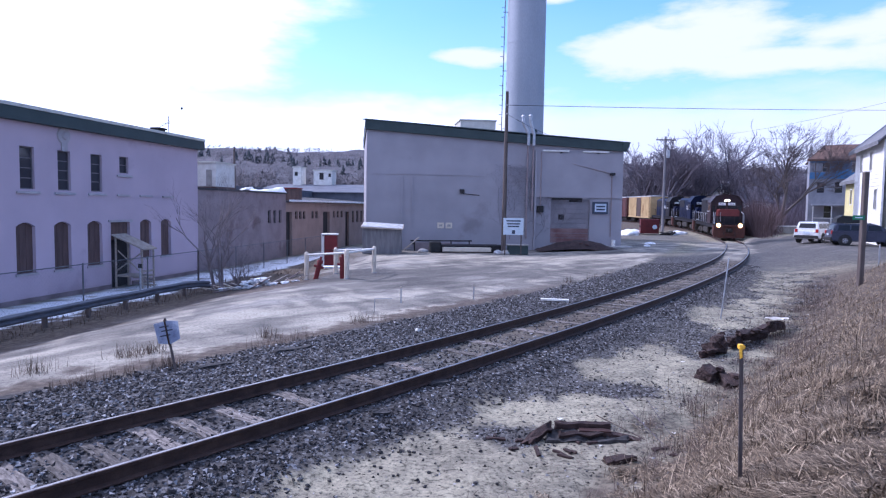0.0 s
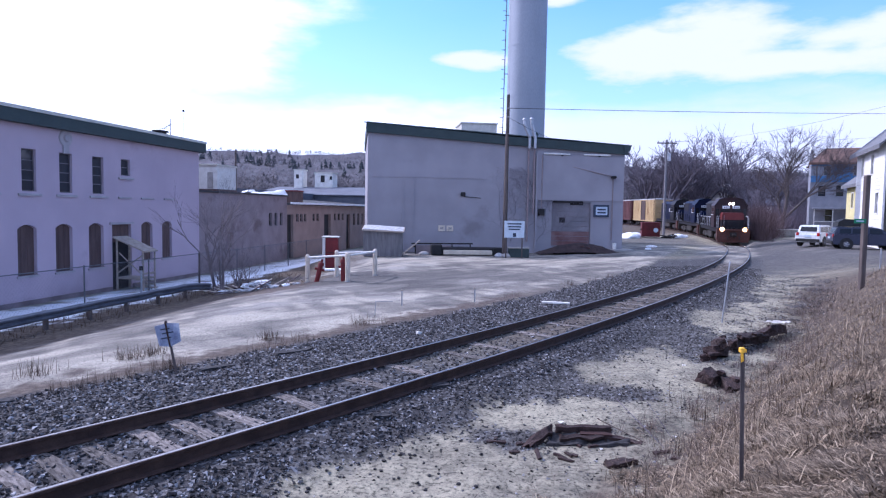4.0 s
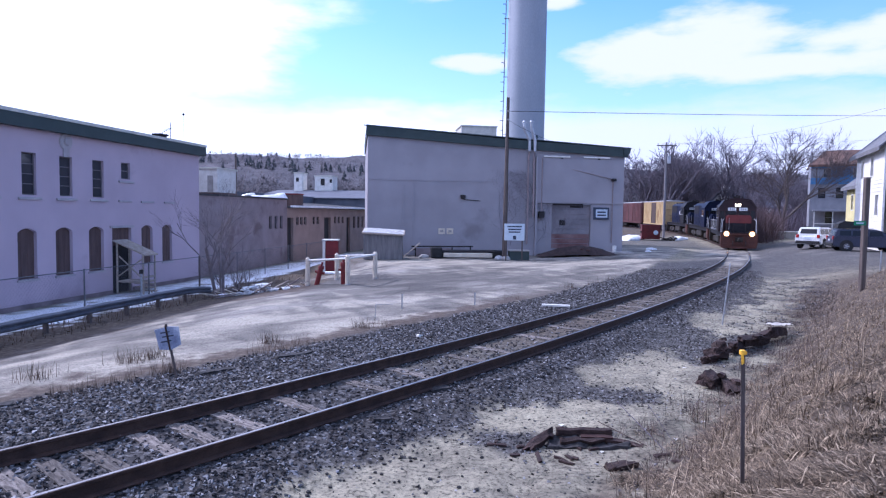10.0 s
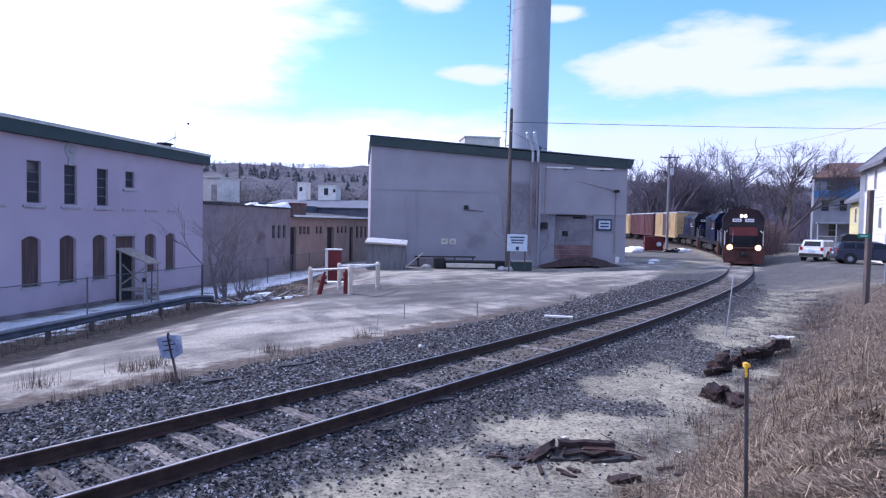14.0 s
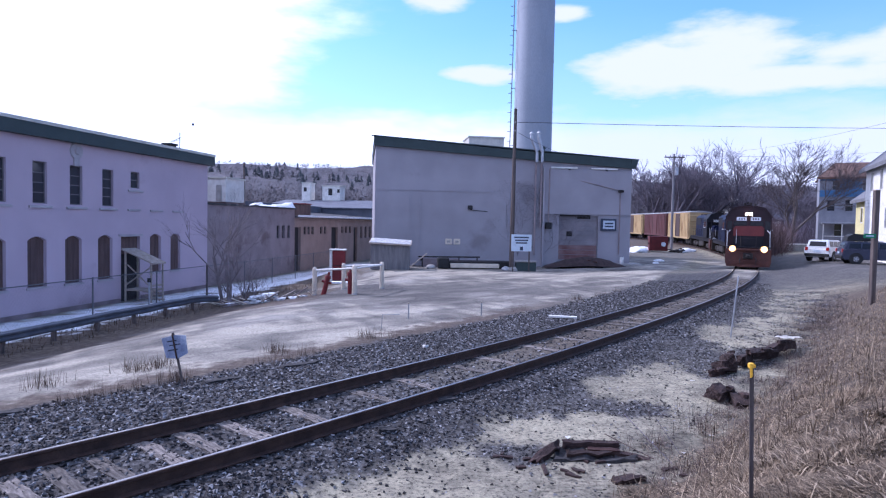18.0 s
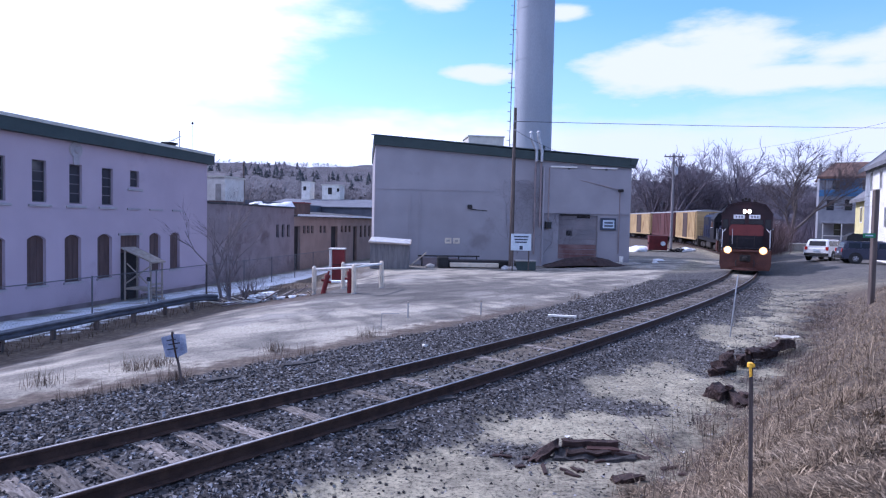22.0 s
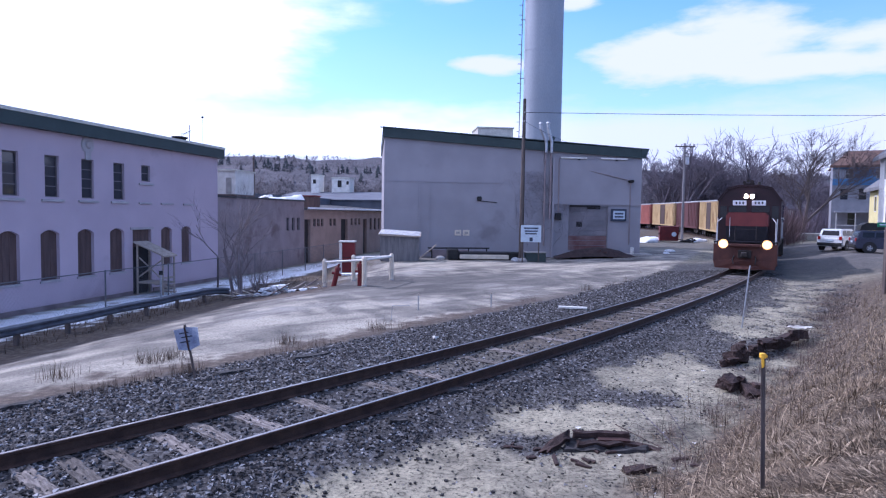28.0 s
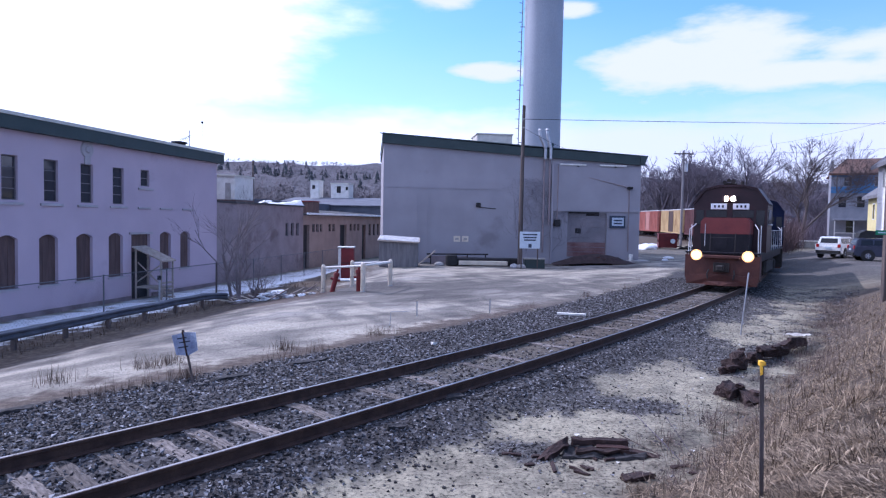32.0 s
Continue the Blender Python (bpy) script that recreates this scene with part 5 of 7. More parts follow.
    tops = {}
    for k, (x, y) in enumerate(P):
        b = thing("bollard", put(x, y), label="cream painted steel bollard guarding the fuel point", category="bollard", group="bollards round the fuel point")
        part("pipe", tb((0, 0, -.2), (0, 0, 1.22), .105, n=14), M_cream, b)
        part("cap", tube(bmesh.new(), (0, 0, 1.22), (0, 0, 1.3), .105, .05, 14), M_cream, b)
        part("foot_stain", tb((0, 0, -.02), (0, 0, .06), .125, .11, 14), M_conc, b)
        tops[k] = Vector((x, y, land_z(x, y) + 1.15))
    for a, b_ in ((0, 1), (2, 3), (1, 3)):
        r = thing("guard_bar", Matrix.Translation(tops[a]), label="white pipe bar between two bollards", category="bar", group="bars of the fuel point")
        part("bar", tb((0, 0, 0), tops[b_] - tops[a], .05, n=10), M_white, r)
    for x, y, h, tlt in ((-5.62, 28.75, 1.05, 14), (-4.35, 28.3, 1.15, 0)):
        p = thing("standpipe", put(x, y) @ pose(0, 0, 0, 0, tlt, 0), label="red painted hydrant standpipe", category="standpipe", group="red standpipes")
        part("barrel", tb((0, 0, -.15), (0, 0, h * .72), .11, n=12), M_red, p)
        part("bonnet", tb((0, 0, h * .72), (0, 0, h * .85), .15, .12, 12), M_red, p)
        part("operating_nut", tb((0, 0, h * .85), (0, 0, h), .05, n=6), M_red, p)
        part("outlet", tb((-.22, 0, h * .55), (.22, 0, h * .55), .06, n=8), M_red, p)
    hd = thing("snow_patch", put(-6.2, 38.0, 10, .0), label="small patch of dirty snow behind the bollards", category="snow")
    part("crust", poly(bmesh.new(), [(-.9, -.2, 0), (.6, -.3, 0), (1.0, .2, 0), (.2, .5, 0), (-.7, .4, 0)], (0, 0, .09)), M_snow, hd)


make_yard()


def make_guardrail():
    g = thing("guardrail", label="long galvanised steel W-beam guard rail on posts", category="guard rail")
    y0, y1 = 4.0, 29.6
    prof = [(0, .31), (.03, .29), (.075, .255), (.075, .205), (.012, .165), (.012, .145), (.075, .105), (.075, .055), (.03, .02), (0, 0), (-.012, 0), (-.0, .155), (-.012, .31)]
    bm = bmesh.new()
    prev = None
    for y in np.linspace(y0, y1, 27):
        x = -12.74 + .185 * (y - 18.76)
        zz = land_z(x, y) + .33
        if y > 28:
            zz -= (y - 28) * .12
        ring = [bm.verts.new((x + o, y - .18 * o, zz + h)) for o, h in prof]
        if prev:
            for i in range(len(ring)):
                bm.faces.new((prev[i], prev[(i + 1) % len(ring)], ring[(i + 1) % len(ring)], ring[i]))
        prev = ring
    bm.faces.new(prev)
    bmesh.ops.recalc_face_normals(bm, faces=bm.faces[:])
    part("beam", bm, M_beam, g, "dull galvanised W-beam")
    for y in np.arange(5.0, 29.5, 1.9):
        x = -12.74 + .185 * (y - 18.76) - .1
        z = land_z(x, y)
        p = part("post", bx(x - .07, y - .06, z - .3, x + .05, y + .06, z + .62), M_pole, g, "dark timber post")
        part("block", bx(x + .05, y - .06, z + .34, x + .1, y + .06, z + .6), M_pole, p)
    return g


make_guardrail()


def make_fence():
    f = thing("chain_link_fence", label="rusty chain-link fence with thin steel posts", category="fence")
    pts = [(-16.9, 14.0), (-15.9, 20.3), (-14.8, 26.4), (-14.05, 30.6), (-13.25, 34.9), (-12.5, 39.0), (-11.9, 43.0), (-11.3, 47.0), (-10.8, 51.0), (-10.2, 55)]
    hts = 1.7
    tops = []
    for i, (x, y) in enumerate(pts):
        z = land_z(x, y)
        r = .055 if i == 4 else .032
        part("post", tb((x, y, z - .2), (x, y, z + hts + .05), r, n=8), M_pole if i == 4 else M_mesh, f)
        tops.append(Vector((x, y, z)))
    for a, b in zip(tops, tops[1:]):
        part("top_rail", tb(a + Vector((0, 0, hts)), b + Vector((0, 0, hts)), .022, n=6), M_mesh, f)
        # woven wire: two sets of crossing diagonals
        bm = bmesh.new()
        L = (b - a).length
        n = int(L / .16)
        d = (b - a) / n
        q = int(hts / .16)
        for k in range(-q, n + 1):
            for s in (1, -1):
                i0, i1 = max(k, 0), min(k + q, n)
                if i1 - i0 < 1:
                    continue
                h0, h1 = (i0 - k) / q * hts, (i1 - k) / q * hts
                if s < 0:
                    h0, h1 = hts - h0, hts - h1
                p0, p1 = a + d * i0 + Vector((0, 0, h0)), a + d * i1 + Vector((0, 0, h1))
                tube(bm, p0, p1, .0032, n=3, caps=False)
        part("wire_mesh", bm, M_mesh, f)
    # two short stub posts in the snow
    st = thing("vent_pipe", put(-14.6, 31.0), label="thin pale pipe with a dark cap in the snow", category="pipe")
    part("pipe", tb((0, 0, -.1), (0, 0, 1.2), .05), M_galv, st)
    part("cap", tb((0, 0, 1.15), (0, 0, 1.35), .1), M_dark, st)


make_fence()


def make_small_sign():
    x, y = -4.98, 11.95
    s = thing("small_sign", put(x, y) @ pose(0, 0, 0, 0, -11, 0), label="bent weathered blue-white sign on a leaning post", category="sign")
    part("post", bx(-.02, -.012, -.3, .02, .012, 1.05), M_pole, s)
    b = part("plate", poly(bmesh.new(), [(-.2, -.03, .6), (.02, -.035, .55), (.22, -.03, .62), (.24, -.025, .96), (.05, -.035, 1.0), (-.22, -.03, .98)], (0, .012, 0)), M_bluew, s, "flaking blue-white sign plate")
    for k, (xx, zz, w) in enumerate(((-.12, .9, .18), (-.1, .82, .22), (-.14, .73, .2))):
        part("text_bar", bx(xx, -.042, zz - .012, xx + w, -.036, zz + .012), M_ink, b)
    part("strap", bx(-.012, -.05, .55, .016, -.036, 1.02), M_rotten, s)


make_small_sign()


def bar_at(name, p0, p1, r, mat, label, cat, n=6, r1=None):
    t = thing(name, Matrix.Translation(p0), label=label, category=cat)
    part("shaft", tb((0, 0, 0), Vector(p1) - Vector(p0), r, r1, n), mat, t)
    return t


M_truckdark = surf("dark_debris_and_hollow_shade", (0.02, 0.019, 0.02), (0.05, 0.047, 0.048), 9, 0.9, 0.4, 40)


def make_debris():
    rng = random.Random(12)

    def gz(x, y, d=0.0):
        return Vector((x, y, land_z(x, y) + d))
    # leaning thin rods and posts near the line
    bar_at("leaning_rod", gz(8.05, 18.1, -.1), gz(8.26, 18.2, 1.75), .02, M_galv, "thin leaning steel rod in the gravel", "rod")
    st = thing("marker_stake", Matrix.Translation((2.20, 4.5, land_z(2.105, 4.5) - .25)) @ pose(0, 0, 0, 0, -2.0, 0), label="dark steel marker stake with yellow tape on top", category="stake")
    h = 1.775 - (land_z(2.105, 4.5) - .25)
    part("stake", poly(bmesh.new(), [(-.014, -.015, 0), (.015, -.015, 0), (.015, -.009, 0), (.004, -.009, 0), (.004, .013, 0), (-.003, .013, 0), (-.003, -.009, 0), (-.014, -.009, 0)], (0, 0, h)), M_pole, st)
    tp = part("tape_knot", bx(-.017, -.02, h - .034, .018, .016, h + .003, .005), M_yellow, st, "yellow marker tape tied round the top")
    part("tape_tail", poly(bmesh.new(), [(-.018, -.021, h - .02), (.0, -.024, h - .02), (.004, -.023, h - .09), (-.012, -.021, h - .1)], (0, .004, 0)), M_yellow, tp)
    part("tape_loop", poly(bmesh.new(), [(.016, -.02, h + .0), (.026, -.02, h - .008), (.025, -.02, h - .03), (.016, -.02, h - .026)], (0, .004, 0)), M_yellow, tp)
    def chunk(ln, w, h, rough, seed):
        """A weathered block: cut fine and broken up along its ends and top."""
        bm = bmesh.new()
        bmesh.ops.create_cube(bm, size=1)
        bmesh.ops.subdivide_edges(bm, edges=bm.edges[:], cuts=7, use_grid_fill=True)
        for v in bm.verts:
            p = Vector((v.co.x * ln, v.co.y * w, v.co.z * h))
            q = noise.noise(p * 4.2 + Vector((seed, 0, 0))) + .6 * noise.noise(p * 11 + Vector((0, seed, 0))) + .4 * noise.noise(p * 27 + Vector((0, 0, seed)))
            end = max(0, abs(v.co.x) - .3) * 5
            v.co = p + Vector((q * rough * (1 + end), noise.noise(p * 6 + Vector((0, 0, seed))) * rough * .8, q * rough * (.7 + end * .5) - end * h * .12))
        return bm
    t = thing("rotten_tie", Matrix.Translation(gz(1.93, 8.42, .035)) @ pose(0, 0, 0, 5, 2, 2), label="rotten split railway tie lying in gravel", category="railway tie", group="discarded ties")
    # Flat near-black slab stands in for the shade in the tie's hollow.
    part("slab", chunk(1.0, .32, .06, .07, 1.0), M_truckdark, t, "near-black slab standing for the shade under the split tie").matrix_basis = pose(.02, -.02, -.02)
    part("edge", chunk(.74, .085, .085, .03, 2.0), M_rotten, t, "brown upper edge of the split tie").matrix_basis = pose(.02, .15, .07, 0, -1, 0)
    part("splinter", chunk(.56, .11, .09, .05, 5.0), M_rotten, t).matrix_basis = pose(-.58, -.06, .02, 8, -9, 42)
    part("splinter", chunk(.5, .09, .06, .02, 7.0), M_rotten, t).matrix_basis = pose(.56, -.02, .0, 0, 5, -14)
    part("splinter", chunk(.66, .08, .05, .045, 9.0), M_rotten, t).matrix_basis = pose(.0, -.05, .03, 14, 0, 4)
    part("splinter", chunk(.4, .07, .05, .02, 11.0), M_rust, t).matrix_basis = pose(.2, .05, .04, 4, 0, -6)
    bar_at("bent_wire", gz(2.35, 9.3, .02), gz(2.75, 8.3, .03), .006, M_rail, "thin rusty wire lying on the dirt", "wire", 4)
    bar_at("dead_stalk", gz(3.0, 8.2, -.02), gz(2.6, 9.2, .35), .006, M_twig, "thin dead weed stalk leaning over gravel", "stalk", 4)
    bar_at("dead_stalk", gz(3.2, 8.4, -.02), gz(2.95, 8.9, .42), .005, M_twig, "thin dead weed stalk leaning over gravel", "stalk", 4)
    w = thing("wood_chunk", Matrix.Translation(gz(2.2, 7.6, .02)) @ pose(0, 0, 0, 0, 0, 20), label="small broken wood chunk on the dirt", category="debris")
    part("chunk", chunk(.36, .16, .07, .04, 3.0), M_rotten, w)
    for i in range(14):
        f = thing("wood_splinter", Matrix.Translation(gz(1.8 + rng.uniform(-1.1, 1.3), 8.0 + rng.uniform(-.5, .6), .015)) @ pose(0, 0, 0, 0, 0, rng.uniform(0, 180)), label="loose dark wood splinter on the gravel", category="splinter", group="splinters of the rotten tie")
        part("splinter", chunk(rng.uniform(.08, .26), rng.uniform(.03, .06), .03, .014, 70.0 + i), M_rotten, f)
    # flat rotten plank ends in the ballast, and dark cinders on the dirt
    for x, y, rz, ln in ((-4.35, 12.27, 44, .75), (-3.21, 13.77, 40, .8), (-.83, 8.82, 25, .3), (.02, 10.39, 30, .34), (-7.1, 10.05, 47, .5)):
        p = thing("plank_end", Matrix.Translation(gz(x, y, .03)) @ pose(0, 0, 0, 0, 0, rz), label="flat dark rotten plank end lying in the ballast", category="plank", group="plank ends")
        part("plank", chunk(ln, .16, .05, .03, 120.0 + x), M_truckdark, p)
    for k in range(34):
        x, y = rng.gauss(-.45, .5), rng.gauss(7.45, .4)
        c = thing("cinder", Matrix.Translation(gz(x, y, .01)) @ pose(0, 0, 0, 0, 0, rng.uniform(0, 180)), label="small dark cinder lying on bare dirt", category="cinder", group="cinders on the dirt")
        bm = bmesh.new()
        bmesh.ops.create_icosphere(bm, subdivisions=1, radius=rng.uniform(.012, .034))
        for v in bm.verts:
            v.co *= rng.uniform(.7, 1.3)
            v.co.z *= .7
        part("lump", bm, M_truckdark, c)
    # heap of discarded ties at the foot of the bank
    spec = [(5.0, 11.5, .14, 50, 10, .6, .27), (5.15, 11.1, .06, 80, -6, .4, .28), (4.95, 11.75, .05, 40, 4, .35, .12), (6.0, 13.65, .14, 30, 10, .45, .3), (6.1, 13.8, .26, 75, 14, .45, .24), (5.7, 13.4, .04, 20, 0, .35, .11),
            (6.75, 14.4, .12, 55, 10, .8, .22), (7.45, 15.05, .18, 40, 5, 1.15, .26), (8.25, 15.75, .2, 39, -2, 1.05, .24)]
    for i, (x, y, d, rz, ry, ln, wd) in enumerate(spec):
        k = thing("discarded_tie", Matrix.Translation(gz(x, y, d)) @ pose(0, 0, 0, rng.uniform(-20, 20), ry, rz), label="dark rotten tie stub thrown at the bank's foot", category="railway tie", group="discarded ties")
        part("body", chunk(ln * 1.1, wd * .9, .2, .045, 20.0 + i * 3), M_rotten, k)
        part("splinter", chunk(ln * .8, .09, .07, .035, 50.0 + i), M_rotten, k).matrix_basis = pose(.08, -.08, .12, 0, 6, 9)
    b = thing("white_sheet", Matrix.Translation(gz(8.75, 16.4, .3)) @ pose(0, 0, 0, 0, 4, 38), label="crumpled white plastic sheet on the bank", category="sheet")
    bm = bmesh.new()
    for i in range(8):
        for j in range(5):
            bm.verts.new((-.45 + .13 * i, -.18 + .09 * j, .05 * noise.noise(Vector((i * .9, j * .9, 2))) + .03))
    bm.verts.ensure_lookup_table()
    for i in range(7):
        for j in range(4):
            bm.faces.new([bm.verts[q] for q in (i * 5 + j, i * 5 + 5 + j, i * 5 + 6 + j, i * 5 + 1 + j)])
    bmesh.ops.solidify(bm, geom=bm.faces[:], thickness=.01)
    part("sheet", bm, M_white, b)
    ws = thing("white_stone", Matrix.Translation(gz(-0.51, 15.24, .03)) @ pose(0, 0, 0, 0, 8, 35), label="small white broken stone in the ballast", category="stone")
    part("stone", chunk(.11, .08, .07, .02, 91.0), M_white, ws)
    # white board left beside the rail
    wb = thing("white_board", Matrix.Translation((3.65, 20.1, land_z(3.65, 20.1) + .06)) @ pose(0, 0, 0, 0, 0, -12), label="white painted plank lying beside the rail", category="plank")
    part("plank", bx(-.44, -.08, -.02, .44, .08, .04, .006), M_white, wb)
    # small stakes on the far side of the yard
    for x, y, hh in ((-1.3, 21.3, .5), (1.2, 22.4, .45), (18.3, 26.5, .9)):
        s = thing("survey_stake", put(x, y), label="thin grey survey stake in the ground", category="stake", group="survey stakes")
        part("stake", bx(-.02, -.02, -.1, .02, .02, hh), M_galv, s)
        part("tip", bx(-.024, -.024, hh, .024, .024, hh + .05), M_wood, s)
    lp = thing("bent_stick", put(-2.0, 19.3), label="thin bent stick frame standing at the yard edge", category="stick")
    part("leg", tb((0, 0, -.05), (.03, 0, .42), .012, n=4), M_galv, lp)
    part("bar", tb((.03, 0, .42), (.55, .1, .42), .010, n=4), M_galv, lp)
    # paper scraps
    for k in range(22):
        c = rng.uniform(3.0, 5.0) if k < 8 else rng.uniform(5.5, 8)
        y = rng.uniform(7, 20)
        x = float(np.interp(y, TY, TX)) + c / .8
        if k >= 8:
            y -= 3; x += .5
        s = thing("litter_scrap", put(x, y, rng.uniform(0, 180), .012), label="small pale scrap of litter on the ground", category="litter", group="litter")
        w = rng.uniform(.018, .05)
        part("scrap", poly(bmesh.new(), [(-w, -w * .6, 0), (w * .8, -w * .5, .01), (w, w * .4, 0), (-w * .6, w * .7, .012)], (0, 0, .004)), M_white, s)


make_debris()


def make_bush(x, y, seed, hgt, label, stems, rad, open_, lean):
    t = thing("bare_bush", put(x, y), label=label, category="bush")
    rng = random.Random(seed)
    bm, tw = bmesh.new(), bmesh.new()

    def grow(p, d, ln, r, depth):
        q = p + d * ln
        tube(bm if depth > 2 else tw, p, q, r, r * .72, 5 if depth > 2 else 3, caps=False)
        if depth == 0:
            return
        for _ in range(2):
            nd = (d + Vector((rng.gauss(0, .34), rng.gauss(0, .34), rng.gauss(.06, .22)))).normalized()
            grow(p.lerp(q, rng.uniform(.5, 1)), nd, ln * rng.uniform(.66, .9), r * .6, depth - 1)
    for k in range(stems):
        a = rng.uniform(0, 6.28)
        d = Vector((math.cos(a) * open_ - lean, math.sin(a) * open_, 1)).normalized()
        grow(Vector((math.cos(a) * .25, math.sin(a) * .25, -.1)), d, hgt * rng.uniform(.2, .32), rad, 6)
    part("trunk", bm, M_pale, t)
    part("crown", tw, M_pale, t)
    return t


M_pale = surf("pale_twigs", (0.14, 0.115, 0.118), (0.24, 0.20, 0.20), 2, 0.9, 0.1, 20)
make_bush(-10.45, 30.2, 4, 8.0, "leafless pale-limbed tree leaning beside the guard rail end", 5, .062, .13, .06)
make_bush(-10.1, 30.6, 9, 2.9, "low leafless bush round the foot of the tree", 11, .022, .5, 0)
make_bush(-9.5, 30.9, 13, 2.3, "low leafless bush round the foot of the tree", 9, .02, .5, 0)


def make_rubble():
    def gz(x, y, d=0.0):
        return Vector((x, y, land_z(x, y) + d))
    rng = random.Random(77)
    for k in range(44):
        t = rng.gauss(0, .8)
        x, y = -8.6 + t, 29.2 + rng.uniform(-.5, 1.3)
        s = thing("snow_lump", put(x, y, rng.uniform(0, 90), max(.03, rng.uniform(.05, .42) - .25 * abs(t))), label="dirty lump of ploughed snow and branches", category="snow lump", group="ploughed snow")
        bm = bmesh.new()
        bmesh.ops.create_icosphere(bm, subdivisions=1, radius=rng.uniform(.09, .22))
        for v in bm.verts:
            v.co *= rng.uniform(.8, 1.2)
            v.co.z *= .5
            v.co.x *= 1.6
        part("lump", bm, M_snow if k % 3 == 0 else M_dirtysnow if k % 4 else M_rotten, s)
    for k in range(48):
        x, y = -8.7 + rng.gauss(0, 1.0), 29.2 + rng.uniform(-.6, 1.2)
        a = rng.uniform(0, 6.28)
        tagged(bar_at("dead_branch", gz(x, y, .05), gz(x + .9 * math.cos(a), y + .9 * math.sin(a), rng.uniform(.05, .45)), rng.uniform(.012, .03), M_pale if k % 2 else M_cream, "dead grey branch in the ploughed snow", "branch", 5), group="branches in the ploughed snow")


make_rubble()


def make_vine():
    """Dead creeper on the wall beside the flues, and a second sparser one."""
    rng = random.Random(12)
    face = along(-5.6, 48, 15.6, 50.8)
    for x0, x1, n in ((12.0, 13.9, 9), (10.0, 11.8, 6), (13.9, 15.0, 4)):
        v = thing("dead_vine", face @ Matrix.Translation((x0, -.03, .2)), label="dead brown creeper clinging to the wall", category="vine", group="dead creepers")
        bm = bmesh.new()

        def creep(p, a, ln, r, k):
            for _ in range(5):
                q = p + Vector((math.sin(a), rng.uniform(-.012, .012), math.cos(a))) * ln
                if q.z > 6.0 or q.z < -.3:
                    return
                tube(bm, p, q, r, r * .93, 4, caps=False)
                p, a, r = q, a + rng.gauss(0, .4) - a * .12, r * .93
                if k and rng.random() < .6:
                    creep(p, a + rng.choice((-1, 1)) * rng.uniform(.4, 1.1), ln * .7, r * .7, k - 1)
        for _ in range(n):
            creep(Vector((rng.uniform(0, x1 - x0), -.02, rng.uniform(-.2, 4.0))), rng.gauss(0, .25), rng.uniform(.3, .5), .013, 3)
        part("creeper", bm, M_twig, v)


make_vine()

# ---------- the train ----------
M_lred = surf("loco_red", (0.115, 0.017, 0.017), (0.155, 0.026, 0.023), 1.5, 0.42, 0.08, 30, c3=(0.12, 0.03, 0.022), spots=-.02)
M_lblk = surf("loco_dark_paint", (0.011, 0.010, 0.014), (0.02, 0.018, 0.023), 1.5, 0.6, 0.08, 30, spec=0.2)
M_lblue = surf("loco_blue", (0.006, 0.009, 0.028), (0.010, 0.014, 0.042), 1.2, 0.5, 0.08, 30, c3=(0.014, 0.016, 0.035), spec=0.1)
M_pilot = surf("rusty_pilot", (0.06, 0.02, 0.015), (0.09, 0.032, 0.022), 2.5, 0.7, 0.2, 30, c3=(0.08, 0.035, 0.025))
M_cabglass = surf("cab_glass", (0.012, 0.012, 0.015), (0.02, 0.02, 0.024), 1, 0.2, 0.0, 20, spec=0.3)
M_lead = surf("lead_cab_paint", (0.022, 0.010, 0.013), (0.036, 0.016, 0.02), 1.5, 0.5, 0.08, 30, spec=0.3)
M_cdoor = surf("dark_car_door", (0.05, 0.032, 0.03), (0.075, 0.048, 0.042), 1, 0.8, 0.15, 20)
M_pinkdoor = surf("faded_door", (0.30, 0.14, 0.12), (0.37, 0.19, 0.16), 1, 0.8, 0.15, 20)
M_truck = surf("grimy_running_gear", (0.018, 0.015, 0.014), (0.04, 0.033, 0.03), 3, 0.85, 0.4, 25)
M_hand = surf("handrail_paint", (0.42, 0.42, 0.44), (0.55, 0.55, 0.57), 4, 0.5, 0.05, 40)
M_lens = surf("unlit_lens", (0.45, 0.45, 0.45), (0.6, 0.6, 0.6), 4, 0.2, 0.0, 40)
M_numb = glow("number_board", (0.62, 0.63, 0.66), 0.15)
M_head = glow("headlight", (1.0, 0.72, 0.36), 22.0)
M_ditch = glow("ditch_light", (1.0, 0.74, 0.40), 26.0)
# Amber bloom round the lit lamps is put into a glowing ring.
M_bloomring = glow("lamp_bloom_ring", (1.0, 0.50, 0.14), 1.7)
M_ywood = surf("boxcar_yellow", (0.38, 0.27, 0.125), (0.47, 0.34, 0.17), 0.8, 0.75, 0.15, 20, c3=(0.24, 0.14, 0.06), spots=0.04)
M_brown = surf("boxcar_brown", (0.075, 0.027, 0.029), (0.105, 0.038, 0.039), 0.8, 0.75, 0.15, 20, c3=(0.075, 0.03, 0.025))
M_orange = surf("boxcar_red", (0.23, 0.072, 0.055), (0.30, 0.10, 0.078), 0.8, 0.7, 0.15, 20, c3=(0.17, 0.05, 0.03))
M_roofm = surf("boxcar_roof", (0.3, 0.3, 0.31), (0.42, 0.42, 0.43), 1, 0.6, 0.1, 20)

WHEELS = []


